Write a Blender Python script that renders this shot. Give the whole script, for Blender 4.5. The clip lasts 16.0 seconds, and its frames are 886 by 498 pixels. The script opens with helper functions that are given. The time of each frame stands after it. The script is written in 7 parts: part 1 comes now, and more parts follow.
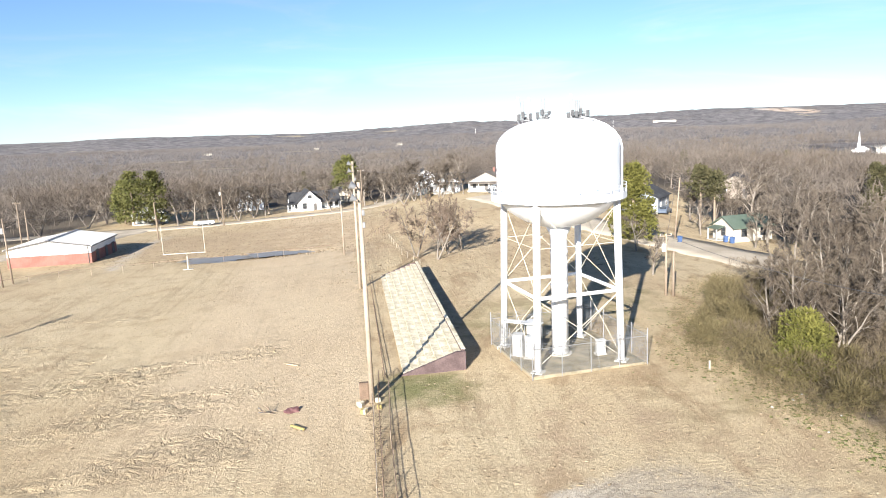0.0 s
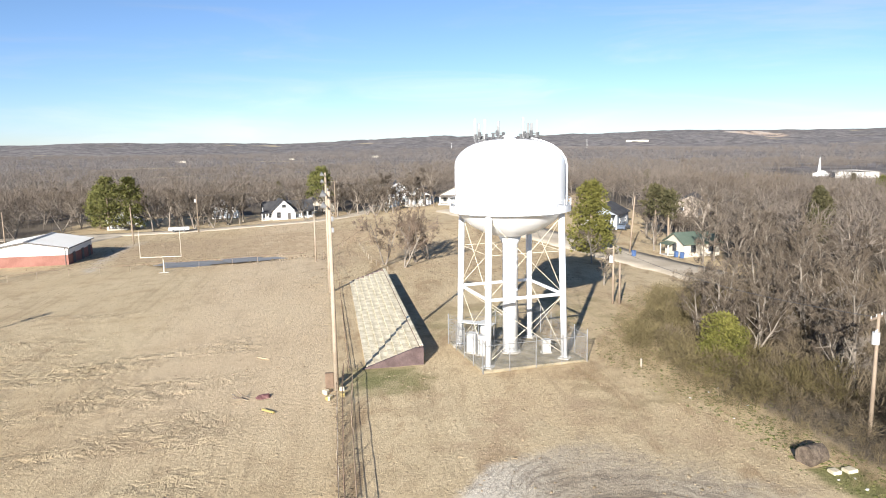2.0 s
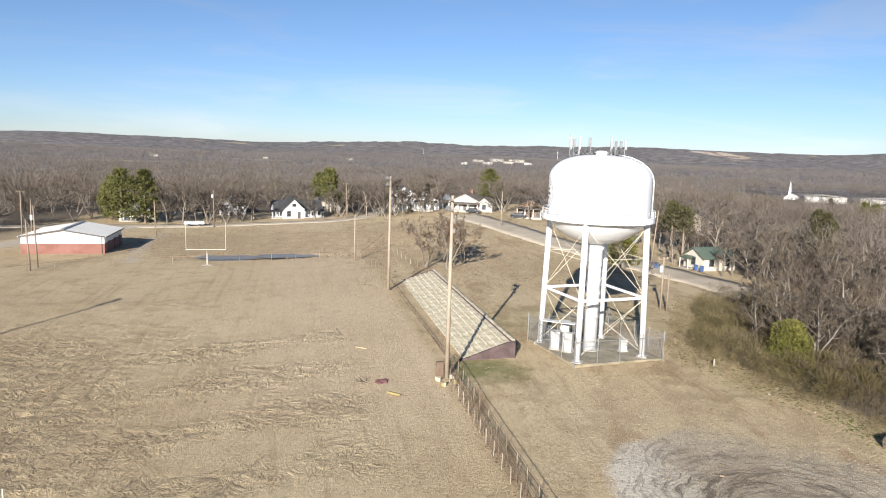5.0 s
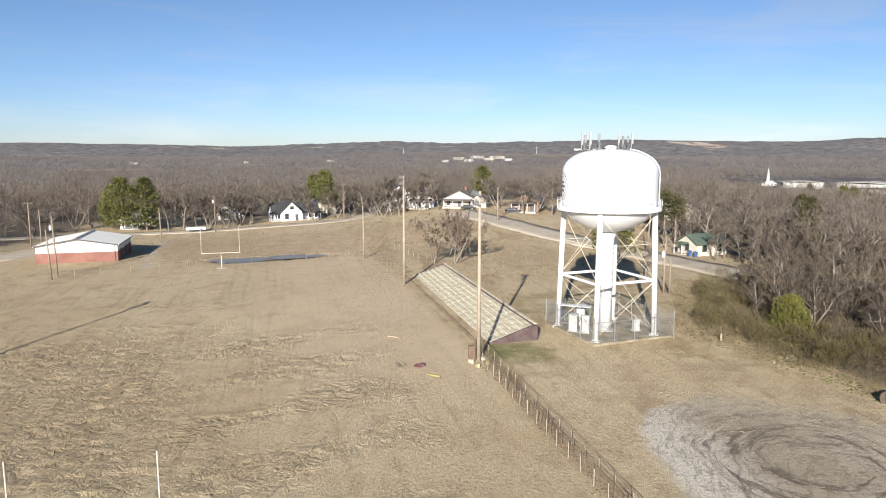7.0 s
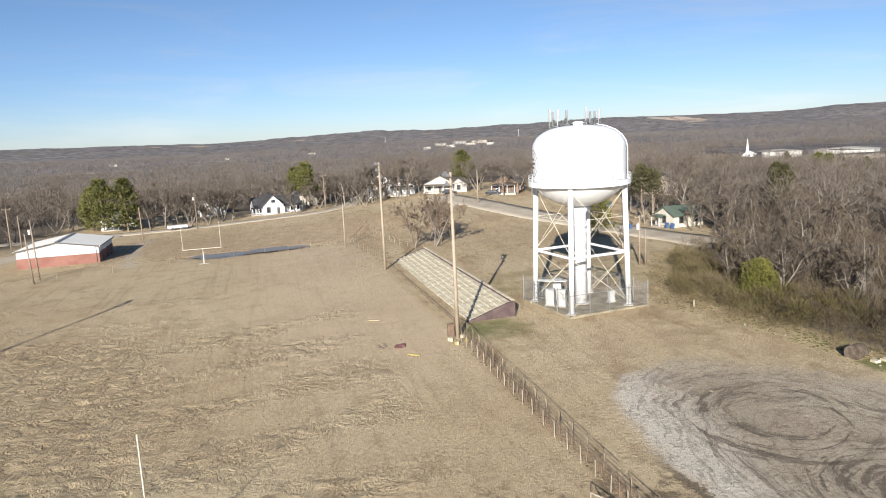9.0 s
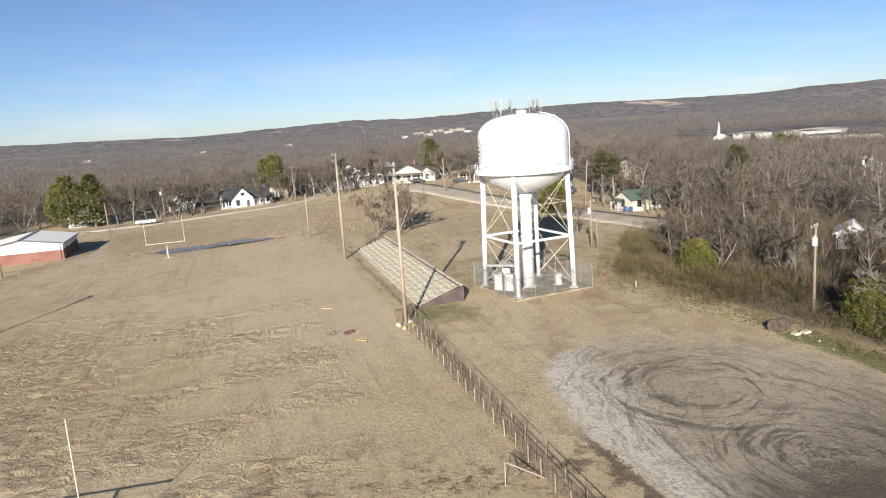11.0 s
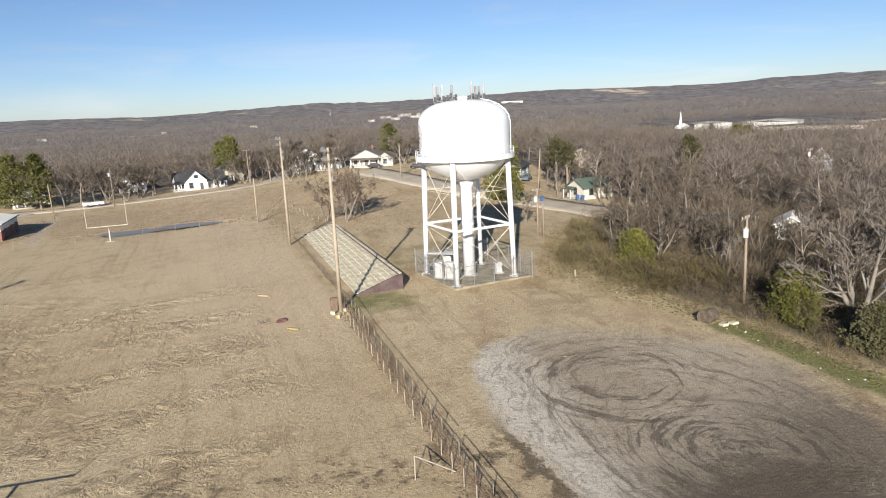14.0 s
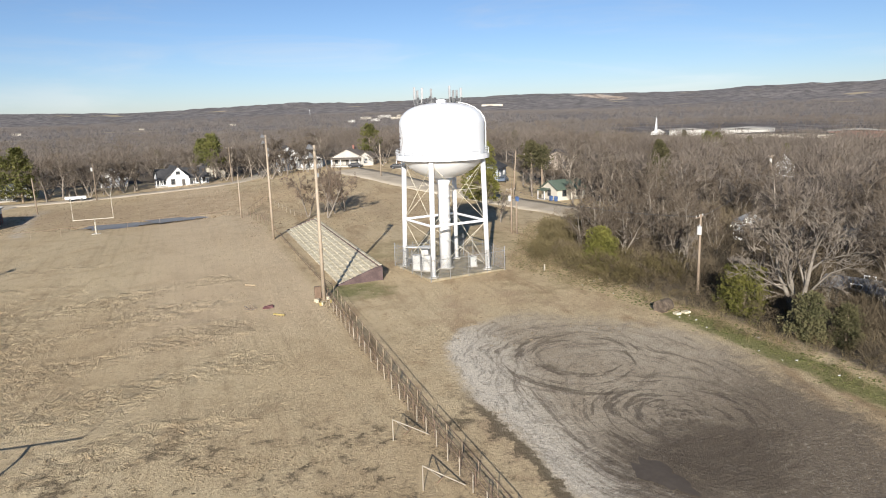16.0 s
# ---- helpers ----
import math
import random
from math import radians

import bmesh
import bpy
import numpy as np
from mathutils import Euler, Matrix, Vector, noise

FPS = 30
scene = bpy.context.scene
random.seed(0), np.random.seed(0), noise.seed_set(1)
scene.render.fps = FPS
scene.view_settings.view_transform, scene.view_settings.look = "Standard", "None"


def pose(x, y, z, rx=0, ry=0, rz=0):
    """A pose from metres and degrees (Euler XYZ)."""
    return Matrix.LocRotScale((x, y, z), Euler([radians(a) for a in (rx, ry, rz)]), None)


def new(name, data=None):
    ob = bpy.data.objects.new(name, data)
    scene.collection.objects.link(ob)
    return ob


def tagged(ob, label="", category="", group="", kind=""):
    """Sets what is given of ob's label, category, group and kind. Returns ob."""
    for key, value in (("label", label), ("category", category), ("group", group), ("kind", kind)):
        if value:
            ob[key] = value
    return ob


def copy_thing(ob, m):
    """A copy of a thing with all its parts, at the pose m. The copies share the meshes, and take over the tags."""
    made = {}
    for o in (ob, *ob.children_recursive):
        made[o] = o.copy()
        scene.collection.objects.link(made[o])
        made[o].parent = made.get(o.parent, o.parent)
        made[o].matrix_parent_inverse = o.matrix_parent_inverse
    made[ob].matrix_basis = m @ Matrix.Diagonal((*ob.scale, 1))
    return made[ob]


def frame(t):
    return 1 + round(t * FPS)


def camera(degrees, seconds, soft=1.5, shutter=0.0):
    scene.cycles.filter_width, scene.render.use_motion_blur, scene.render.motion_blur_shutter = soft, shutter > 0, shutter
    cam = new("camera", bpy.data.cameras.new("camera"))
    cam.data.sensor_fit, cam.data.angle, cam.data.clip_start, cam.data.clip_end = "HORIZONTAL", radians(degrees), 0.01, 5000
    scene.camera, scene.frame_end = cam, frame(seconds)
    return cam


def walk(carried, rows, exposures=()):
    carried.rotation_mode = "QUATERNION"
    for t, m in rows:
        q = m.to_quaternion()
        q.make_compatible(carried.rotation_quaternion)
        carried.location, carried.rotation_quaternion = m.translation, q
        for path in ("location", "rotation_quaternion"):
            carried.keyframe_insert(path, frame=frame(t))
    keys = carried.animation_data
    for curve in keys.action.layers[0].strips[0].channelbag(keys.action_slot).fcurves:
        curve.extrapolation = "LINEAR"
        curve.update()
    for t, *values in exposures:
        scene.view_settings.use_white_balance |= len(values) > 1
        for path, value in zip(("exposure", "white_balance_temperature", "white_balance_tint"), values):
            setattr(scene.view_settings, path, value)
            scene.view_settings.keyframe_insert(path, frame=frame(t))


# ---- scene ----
cam = camera(64.4, 16.0, 1.1)
EXPOSURES = [(0.0, 1.58, 6250, 10), (0.8, 1.47, 6350, 10), (1.5, 1.38, 6350, 10), (2.5, 1.22, 6350, 10), (3.5, 1.1, 6350, 10), (7.0, 0.95, 6350, 10), (11.0, 0.87, 6400, 10), (16.0, 0.81, 6450, 10)]
METRES, EYE, TILT, LEAN, TURN = 42.8, 20.93, -9.8, 2.5, 0.0
ROWS = [
    (0.0, 0.0, 0.0, 0.0, 0.0, 0.0, -0.0),
    (0.5, 0.021, -0.0347, -0.005, -0.51, 0.31, -0.06),
    (1.0, 0.0364, -0.0711, -0.0091, -1.03, 0.56, -0.24),
    (1.5, 0.0392, -0.1068, -0.0127, -1.58, 0.86, -0.71),
    (2.0, 0.0256, -0.1395, -0.017, -2.13, 1.13, -1.19),
    (2.5, -0.0049, -0.168, -0.0206, -2.67, 1.34, -1.72),
    (3.0, -0.0515, -0.1915, -0.0262, -3.23, 1.55, -2.37),
    (3.5, -0.113, -0.2083, -0.0316, -3.82, 1.7, -3.1),
    (4.0, -0.1747, -0.2189, -0.0356, -4.38, 1.76, -3.52),
    (6.5, -0.3781, -0.3298, -0.057, -6.33, 1.71, -2.3),
    (7.0, -0.3938, -0.3593, -0.0641, -6.52, 1.69, -1.41),
    (7.5, -0.3994, -0.3791, -0.0693, -6.71, 1.58, -0.55),
    (8.0, -0.3951, -0.3854, -0.0724, -6.92, 1.43, 0.26),
    (8.5, -0.3834, -0.3867, -0.0756, -7.17, 1.06, 0.97),
    (9.0, -0.367, -0.3903, -0.0777, -7.46, 0.62, 1.57),
    (11.5, -0.2711, -0.4559, -0.0847, -9.28, -0.65, 3.1),
    (12.0, -0.2548, -0.451, -0.0842, -9.72, -1.02, 3.09),
    (12.5, -0.2404, -0.447, -0.0841, -10.16, -1.31, 2.98),
    (13.0, -0.2286, -0.4452, -0.0836, -10.62, -1.53, 2.82),
    (13.5, -0.2186, -0.4402, -0.0824, -11.06, -1.66, 2.6),
    (14.0, -0.2126, -0.4419, -0.0816, -11.55, -1.69, 2.35),
    (14.5, -0.2123, -0.4584, -0.083, -12.0, -1.73, 2.14),
    (15.0, -0.2162, -0.4841, -0.0872, -12.45, -1.7, 1.93),
    (15.5, -0.2234, -0.5166, -0.093, -12.88, -1.62, 1.73),
    (16.0, -0.235, -0.5549, -0.1003, -13.29, -1.59, 1.55),
]
walk(cam, [(t, pose(0, 0, EYE, TILT, LEAN, TURN) @ pose(METRES * x, METRES * y, METRES * z, 90 + pitch, roll, yaw)) for t, x, y, z, yaw, pitch, roll in ROWS], EXPOSURES)

# ---- daylight: a low winter sun behind the camera ----
SUN_AWAY = Vector((13.0, 37.6, -14.4)).normalized()
SUN_ELEVATION = math.asin(-SUN_AWAY.z)
SUN_AZIMUTH = math.atan2(-SUN_AWAY.x, -SUN_AWAY.y)

world = bpy.data.worlds.new("sky")
scene.world = world
world.use_nodes = True
wt = world.node_tree
sky = wt.nodes.new("ShaderNodeTexSky")
sky.sky_type = "NISHITA"
sky.sun_disc = False
sky.sun_elevation = SUN_ELEVATION
sky.sun_rotation = SUN_AZIMUTH
sky.altitude = 100
sky.air_density = 0.8
sky.dust_density = 0.1
sky.ozone_density = 3.0
wt.nodes["Background"].inputs["Strength"].default_value = 0.05
# A cool tint low down, and thin streaks of high cloud.
where = wt.nodes.new("ShaderNodeTexCoord")
apart = wt.nodes.new("ShaderNodeSeparateXYZ")
wt.links.new(where.outputs["Generated"], apart.inputs[0])
low = wt.nodes.new("ShaderNodeMapRange")
low.interpolation_type = "SMOOTHSTEP"
for k, v in ((1, 0.0), (2, 0.3), (3, 0.0), (4, 1.0)):
    low.inputs[k].default_value = v
wt.links.new(apart.outputs[2], low.inputs[0])
tint = wt.nodes.new("ShaderNodeMix")
tint.data_type = "RGBA"
tint.inputs[6].default_value = (0.93, 1.0, 1.22, 1)
tint.inputs[7].default_value = (1.04, 1.06, 1.11, 1)
wt.links.new(low.outputs[0], tint.inputs[0])
clear = wt.nodes.new("ShaderNodeVectorMath")
clear.operation = "MULTIPLY"
wt.links.new(sky.outputs[0], clear.inputs[0])
wt.links.new(tint.outputs[2], clear.inputs[1])
stretch = wt.nodes.new("ShaderNodeVectorMath")
stretch.operation = "MULTIPLY"
stretch.inputs[1].default_value = (2.2, 2.2, 16.0)
wt.links.new(where.outputs["Generated"], stretch.inputs[0])
wisp = wt.nodes.new("ShaderNodeTexNoise")
wisp.inputs["Scale"].default_value = 1.3
wisp.inputs["Detail"].default_value = 6.0
wisp.inputs["Roughness"].default_value = 0.6
wisp.inputs["Distortion"].default_value = 0.6
wt.links.new(stretch.outputs[0], wisp.inputs["Vector"])
veil = wt.nodes.new("ShaderNodeMapRange")
veil.interpolation_type = "SMOOTHSTEP"
for k, v in ((1, 0.45), (2, 0.75), (3, 0.0), (4, 0.26)):
    veil.inputs[k].default_value = v
wt.links.new(wisp.outputs[0], veil.inputs[0])
grey = wt.nodes.new("ShaderNodeRGBToBW")
wt.links.new(clear.outputs[0], grey.inputs[0])
white = wt.nodes.new("ShaderNodeMath")
white.operation = "MULTIPLY"
white.inputs[1].default_value = 1.3
wt.links.new(grey.outputs[0], white.inputs[0])
cloud = wt.nodes.new("ShaderNodeMix")
cloud.data_type = "RGBA"
wt.links.new(veil.outputs[0], cloud.inputs[0])
wt.links.new(clear.outputs[0], cloud.inputs[6])
wt.links.new(white.outputs[0], cloud.inputs[7])
wt.links.new(cloud.outputs[2], wt.nodes["Background"].inputs["Color"])

sun_data = bpy.data.lights.new("sun", "SUN")
sun_data.energy = 4.6
sun_data.angle = radians(0.53)
sun_data.color = (1.0, 0.95, 0.87)
sun = new("sun", sun_data)
sun.matrix_world = Matrix.Translation((0, 0, 80)) @ SUN_AWAY.to_track_quat("-Z", "Y").to_matrix().to_4x4()


# ---- node helpers ----
class Tree:
    """A short way to write node materials."""

    def __init__(self, name):
        self.mat = bpy.data.materials.new(name)
        self.mat.use_nodes = True
        self.t = self.mat.node_tree
        self.b = self.t.nodes["Principled BSDF"]

    def put(self, socket, v):
        if isinstance(v, bpy.types.NodeSocket):
            self.t.links.new(v, socket)
        elif isinstance(v, (tuple, list)) and len(v) == 3 and socket.type == "RGBA":
            socket.default_value = (*v, 1)
        else:
            socket.default_value = v

    def node(self, kind, out=0, **ins):
        n = self.t.nodes.new(kind)
        for k, v in ins.items():
            self.put(n.inputs[k.replace("_", " ")], v)
        return n.outputs[out]

    def math(self, op, a, b=0.0, c=0.0):
        n = self.t.nodes.new("ShaderNodeMath")
        n.operation = op
        for i, v in enumerate((a, b, c)):
            self.put(n.inputs[i], v)
        return n.outputs[0]

    def vmath(self, op, a, b=(0, 0, 0)):
        n = self.t.nodes.new("ShaderNodeVectorMath")
        n.operation = op
        self.put(n.inputs[0], a)
        self.put(n.inputs[1], b)
        return n.outputs[0]

    def mix(self, f, a, b, blend="MIX"):
        n = self.t.nodes.new("ShaderNodeMix")
        n.data_type, n.blend_type = "RGBA", blend
        self.put(n.inputs[0], f)
        self.put(n.inputs[6], a)
        self.put(n.inputs[7], b)
        return n.outputs[2]

    def step(self, v, lo, hi):
        n = self.t.nodes.new("ShaderNodeMapRange")
        n.interpolation_type = "SMOOTHSTEP"
        for i, x in enumerate((v, lo, hi, 0.0, 1.0)):
            self.put(n.inputs[i], x)
        return n.outputs[0]

    def noise(self, vec, scale, detail=3.0, rough=0.55, distort=0.0):
        n = self.t.nodes.new("ShaderNodeTexNoise")
        self.put(n.inputs["Vector"], vec)
        n.inputs["Scale"].default_value = scale
        n.inputs["Detail"].default_value = detail
        n.inputs["Roughness"].default_value = rough
        n.inputs["Distortion"].default_value = distort
        return n.outputs[0]

    def where(self):
        return self.node("ShaderNodeNewGeometry")

    def obj(self):
        return self.node("ShaderNodeTexCoord", 3)

    def rand(self):
        return self.node("ShaderNodeObjectInfo", 5)

    def split(self, v):
        n = self.t.nodes.new("ShaderNodeSeparateXYZ")
        self.put(n.inputs[0], v)
        return n.outputs

    def bump(self, h, strength=0.4, dist=0.05):
        n = self.t.nodes.new("ShaderNodeBump")
        n.inputs["Strength"].default_value = strength
        n.inputs["Distance"].default_value = dist
        self.put(n.inputs["Height"], h)
        self.put(self.b.inputs["Normal"], n.outputs[0])

    def done(self, color, rough=0.8, metal=0.0, spec=0.3):
        self.put(self.b.inputs["Base Color"], color)
        self.put(self.b.inputs["Roughness"], rough)
        self.put(self.b.inputs["Metallic"], metal)
        self.put(self.b.inputs["Specular IOR Level"], spec)
        return self.mat


def surface(name, a, b, coarse=0.6, fine=9.0, rough=0.8, bump=0.2, metal=0.0, spec=0.3, dist=0.03, vary=0.15):
    """Two tones mixed by noise at two scales, with a shade of its own for each object."""
    t = Tree(name)
    v = t.obj()
    n1 = t.noise(v, coarse, 4.0)
    n2 = t.noise(v, fine, 4.0, 0.65)
    f = t.step(t.math("ADD", t.math("MULTIPLY", n1, 0.6), t.math("MULTIPLY", n2, 0.4)), 0.35, 0.65)
    c = t.mix(f, a, b)
    if vary:
        g = t.math("ADD", 1.0 - vary / 2, t.math("MULTIPLY", t.rand(), vary))
        c = t.vmath("MULTIPLY", c, t.node("ShaderNodeCombineXYZ", X=g, Y=g, Z=g))
    if bump:
        t.bump(n2, bump, dist)
    return t.done(c, rough, metal, spec)


# ---- mesh helpers ----
def finish(ob, material, parent=None, label=""):
    if material:
        ob.data.materials.append(material)
    if parent:
        ob.parent = parent
    if label:
        ob["label"] = label
    return ob


def part(name, bm, material, parent=None, label="", smooth=False):
    """Links a bmesh as one mesh object, under a thing where one is given."""
    me = bpy.data.meshes.new(name)
    bm.to_mesh(me)
    bm.free()
    if smooth:
        me.shade_smooth()
    return finish(new(name, me), material, parent, label)


def raw(name, verts, faces, material, parent=None, label="", smooth=False):
    me = bpy.data.meshes.new(name)
    me.from_pydata(verts, [], faces)
    me.validate()
    me.update()
    if smooth:
        me.shade_smooth()
    return finish(new(name, me), material, parent, label)


def thing(name, m, label, category, group="", kind=""):
    """An empty at a thing's base."""
    ob = new(name)
    ob.empty_display_size = 0.2
    ob.matrix_basis = m
    return tagged(ob, label, category, group, kind)


def box(bm, c, s, rot=None, bevel=0.0):
    """A box of size s round c."""
    m = Matrix.Translation(c) @ (rot or Matrix()) @ Matrix.Diagonal((*s, 1))
    made = bmesh.ops.create_cube(bm, size=1, matrix=m)
    if bevel:
        edges = {e for v in made["verts"] for e in v.link_edges}
        bmesh.ops.bevel(bm, geom=list(edges), offset=bevel, segments=1, affect="EDGES")


def tube(bm, a, b, r, r2=None, n=8, caps=True):
    a, b = Vector(a), Vector(b)
    d = b - a
    m = Matrix.Translation((a + b) / 2) @ d.to_track_quat("Z", "Y").to_matrix().to_4x4()
    bmesh.ops.create_cone(bm, cap_ends=caps, segments=n, radius1=r, radius2=r if r2 is None else r2, depth=d.length, matrix=m)


def bent(bm, pts, r, n=8):
    """One pipe that follows a line of points."""
    pts = [Vector(p) for p in pts]
    rings = []
    for i, p in enumerate(pts):
        d = (pts[min(i + 1, len(pts) - 1)] - pts[max(i - 1, 0)])
        if d.length < 1e-6:
            d = pts[i] - pts[i - 1]
        d.normalize()
        ref = Vector((0, 0, 1)) if abs(d.z) < 0.9 else Vector((1, 0, 0))
        s = d.cross(ref).normalized()
        u = s.cross(d)
        rings.append([bm.verts.new(p + (s * math.cos(2 * math.pi * k / n) + u * math.sin(2 * math.pi * k / n)) * r) for k in range(n)])
    for p, q in zip(rings, rings[1:]):
        for k in range(n):
            j = (k + 1) % n
            bm.faces.new((p[k], p[j], q[j], q[k]))
    bm.faces.new(rings[0][::-1])
    bm.faces.new(rings[-1])
    bmesh.ops.recalc_face_normals(bm, faces=bm.faces)


def lathe(bm, profile, n=48):
    """A turned solid from (radius, height) pairs."""
    rings = []
    for r, z in profile:
        if r < 1e-4:
            rings.append([bm.verts.new((0, 0, z))])
        else:
            rings.append([bm.verts.new((r * math.cos(2 * math.pi * i / n), r * math.sin(2 * math.pi * i / n), z)) for i in range(n)])
    for p, q in zip(rings, rings[1:]):
        for i in range(n):
            j = (i + 1) % n
            if len(p) == 1:
                bm.faces.new((p[0], q[j], q[i]))
            elif len(q) == 1:
                bm.faces.new((p[i], p[j], q[0]))
            else:
                bm.faces.new((p[i], p[j], q[j], q[i]))
    bmesh.ops.recalc_face_normals(bm, faces=bm.faces)


def prism(bm, poly, z0, z1):
    lo = [bm.verts.new((x, y, z0)) for x, y in poly]
    hi = [bm.verts.new((x, y, z1)) for x, y in poly]
    n = len(poly)
    bm.faces.new(lo[::-1])
    bm.faces.new(hi)
    for i in range(n):
        j = (i + 1) % n
        bm.faces.new((lo[i], lo[j], hi[j], hi[i]))
    bmesh.ops.recalc_face_normals(bm, faces=bm.faces)


# ---- the lie of the land ----
# The playing field, its fence and the stand share one direction.
ORIGIN = Vector((-6.2, 50.2))
UX, UY = 0.991, 0.134


def place(u, v):
    """From metres across and along the field's edge to the plan."""
    return ORIGIN.x + u * UX - v * UY, ORIGIN.y + u * UY + v * UX


FIELD_TURN = math.degrees(math.atan2(UY, UX))
HEIGHTS = np.array([
    (-6, 50, 0.0), (-30, 30, 0.0), (-60, 60, -0.2), (-50, 108, -0.4), (-45, 122, -0.9), (-75, 130, -1.1), (-67, 183, -2.0),
    (-48, 207, -2.0), (-28, 200, -1.2), (-18, 117, 0.0), (-20, 186, -0.2), (-5, 106, 1.7), (6, 88, 2.0), (7, 54, 1.3),
    (15, 56, 1.35), (11, 64, 1.5), (2, 57, 1.2), (20, 53, 1.2), (2, 29, 0.4), (18, 34, 0.8), (26, 32, 1.0), (10, 8, 0.4),
    (32, 38, 1.4), (46, 120, 0.0), (41, 92, 0.6), (25, 136, 1.6), (17, 164, 2.6), (12, 200, 3.2), (48, 45, 0.2), (-9, 80, 0.4)])


def smooth(x, lo, hi):
    x = np.clip((x - lo) / (hi - lo), 0, 1)
    return x * x * (3 - 2 * x)


def height(x, y):
    """The ground's height, for numbers or arrays."""
    x, y = np.asarray(x, float), np.asarray(y, float)
    top = np.zeros(np.broadcast(x, y).shape)
    den = top + 1e-5
    r = np.hypot(x, y - 60)
    base = -2.0 - 7.0 * smooth(r, 150, 500)
    top = top + base * 1e-5
    for px, py, pz in HEIGHTS:
        w = np.exp(-((x - px) ** 2 + (y - py) ** 2) / (2 * 17.0 ** 2))
        top, den = top + w * pz, den + w
    z = top / den
    # Wooded hills along the horizon.
    a = np.arctan2(x, y)
    ridge = 34 + 7 * np.sin(a * 7 + 0.6) + 5 * np.sin(a * 17 + 2.0) + 2.5 * np.sin(a * 41) + 26 * smooth(a, 0.05, 0.75) - 10 * np.exp(-((a + 0.12) / 0.07) ** 2)
    z = z + (ridge + 8) * smooth(r, 2300, 3500) * (1 - 0.4 * smooth(r, 3700, 4500))
    z = z + 16 * np.exp(-((a - 0.42) / 0.045) ** 2) * smooth(r, 2200, 2900) * (1 - smooth(r, 2900, 3600))
    z = z + 4 * smooth(r, 700, 2000) * np.sin(a * 9 + r / 260.0) * (1 - smooth(r, 2400, 3200))
    return z


def ground_z(x, y):
    return float(height(x, y))


def stand(x, y, turn=0.0, dz=0.0):
    return pose(x, y, ground_z(x, y) + dz, 0, 0, turn)


# ---- ground ----
def ground_material():
    t = Tree("dry_winter_grass")
    p = t.where()
    zone = t.node("ShaderNodeAttribute", 0)
    zone.node.attribute_name = "zone"
    cover = t.node("ShaderNodeAttribute", 0)
    cover.node.attribute_name = "cover"
    gravel, green, litter = t.split(zone)
    rough_turf, far, bare = t.split(cover)
    rough_turf = t.math("MULTIPLY", rough_turf, t.step(t.noise(p, 0.75, 5.0, 0.72, 0.6), 0.4, 0.58))
    big = t.noise(p, 0.035, 5.0, 0.6)
    mid = t.noise(p, 0.35, 5.0, 0.65)
    fine = t.noise(p, 3.2, 6.0, 0.7)
    tiny = t.noise(p, 14.0, 3.0, 0.7)
    # Dry grass: straw with browner and paler drifts.
    straw = t.mix(t.step(big, 0.35, 0.65), (0.49, 0.37, 0.223), (0.56, 0.445, 0.28))
    straw = t.mix(t.math("MULTIPLY", t.step(mid, 0.48, 0.68), 0.5), straw, (0.33, 0.24, 0.138))
    pitch = t.step(t.math("ADD", t.math("MULTIPLY", t.split(p)[0], UX), t.math("MULTIPLY", t.split(p)[1], UY)), 1.2, -0.4)
    streak = t.noise(t.node("ShaderNodeCombineXYZ", X=t.math("MULTIPLY", t.split(p)[0], 0.22), Y=t.math("MULTIPLY", t.split(p)[1], 0.09), Z=0.0), 1.0, 6.0, 0.7, 0.8)
    straw = t.mix(t.math("MULTIPLY", t.step(streak, 0.5, 0.66), t.math("SUBTRACT", 0.75, t.math("MULTIPLY", pitch, 0.5))), straw, (0.285, 0.19, 0.105))
    straw = t.mix(t.math("MULTIPLY", t.step(streak, 0.46, 0.34), 0.45), straw, (0.48, 0.385, 0.245))
    straw = t.mix(t.math("MULTIPLY", t.step(fine, 0.5, 0.7), 0.5), straw, (0.2, 0.145, 0.085))
    straw = t.mix(t.math("MULTIPLY", t.step(tiny, 0.5, 0.8), 0.35), straw, (0.5, 0.42, 0.28))
    # Mower and tyre lines along the field.
    px, py, pz = t.split(p)
    across = t.math("ADD", t.math("MULTIPLY", px, UX), t.math("MULTIPLY", py, UY))
    along = t.math("SUBTRACT", t.math("MULTIPLY", py, UX), t.math("MULTIPLY", px, UY))
    lines = t.noise(t.node("ShaderNodeCombineXYZ", X=t.math("MULTIPLY", across, 1.3), Y=t.math("MULTIPLY", along, 0.035), Z=0.0), 1.0, 4.0, 0.6)
    straw = t.mix(t.math("MULTIPLY", t.step(lines, 0.52, 0.66), 0.25), straw, (0.26, 0.19, 0.11))
    # A paler worn strip along the fence.
    worn = t.math("MULTIPLY", t.math("MULTIPLY", t.step(across, -24.0, -12.0), pitch), t.step(along, 32.0, 54.0))
    straw = t.mix(t.math("MULTIPLY", worn, 0.4), straw, (0.64, 0.5, 0.345))
    straw = t.mix(t.math("MULTIPLY", rough_turf, 0.42), straw, (0.32, 0.25, 0.16))
    # Churned turf on the near part of the field.
    torn_way = t.node("ShaderNodeCombineXYZ", X=t.math("MULTIPLY", across, 1.0), Y=t.math("MULTIPLY", along, 1.9), Z=0.0)
    clods = t.noise(torn_way, 1.4, 7.0, 0.78, 0.15)
    # Clod relief is put into the colour: shaded pits and pale highlights.
    churn = t.math("MULTIPLY", t.step(clods, 0.5, 0.64), rough_turf)
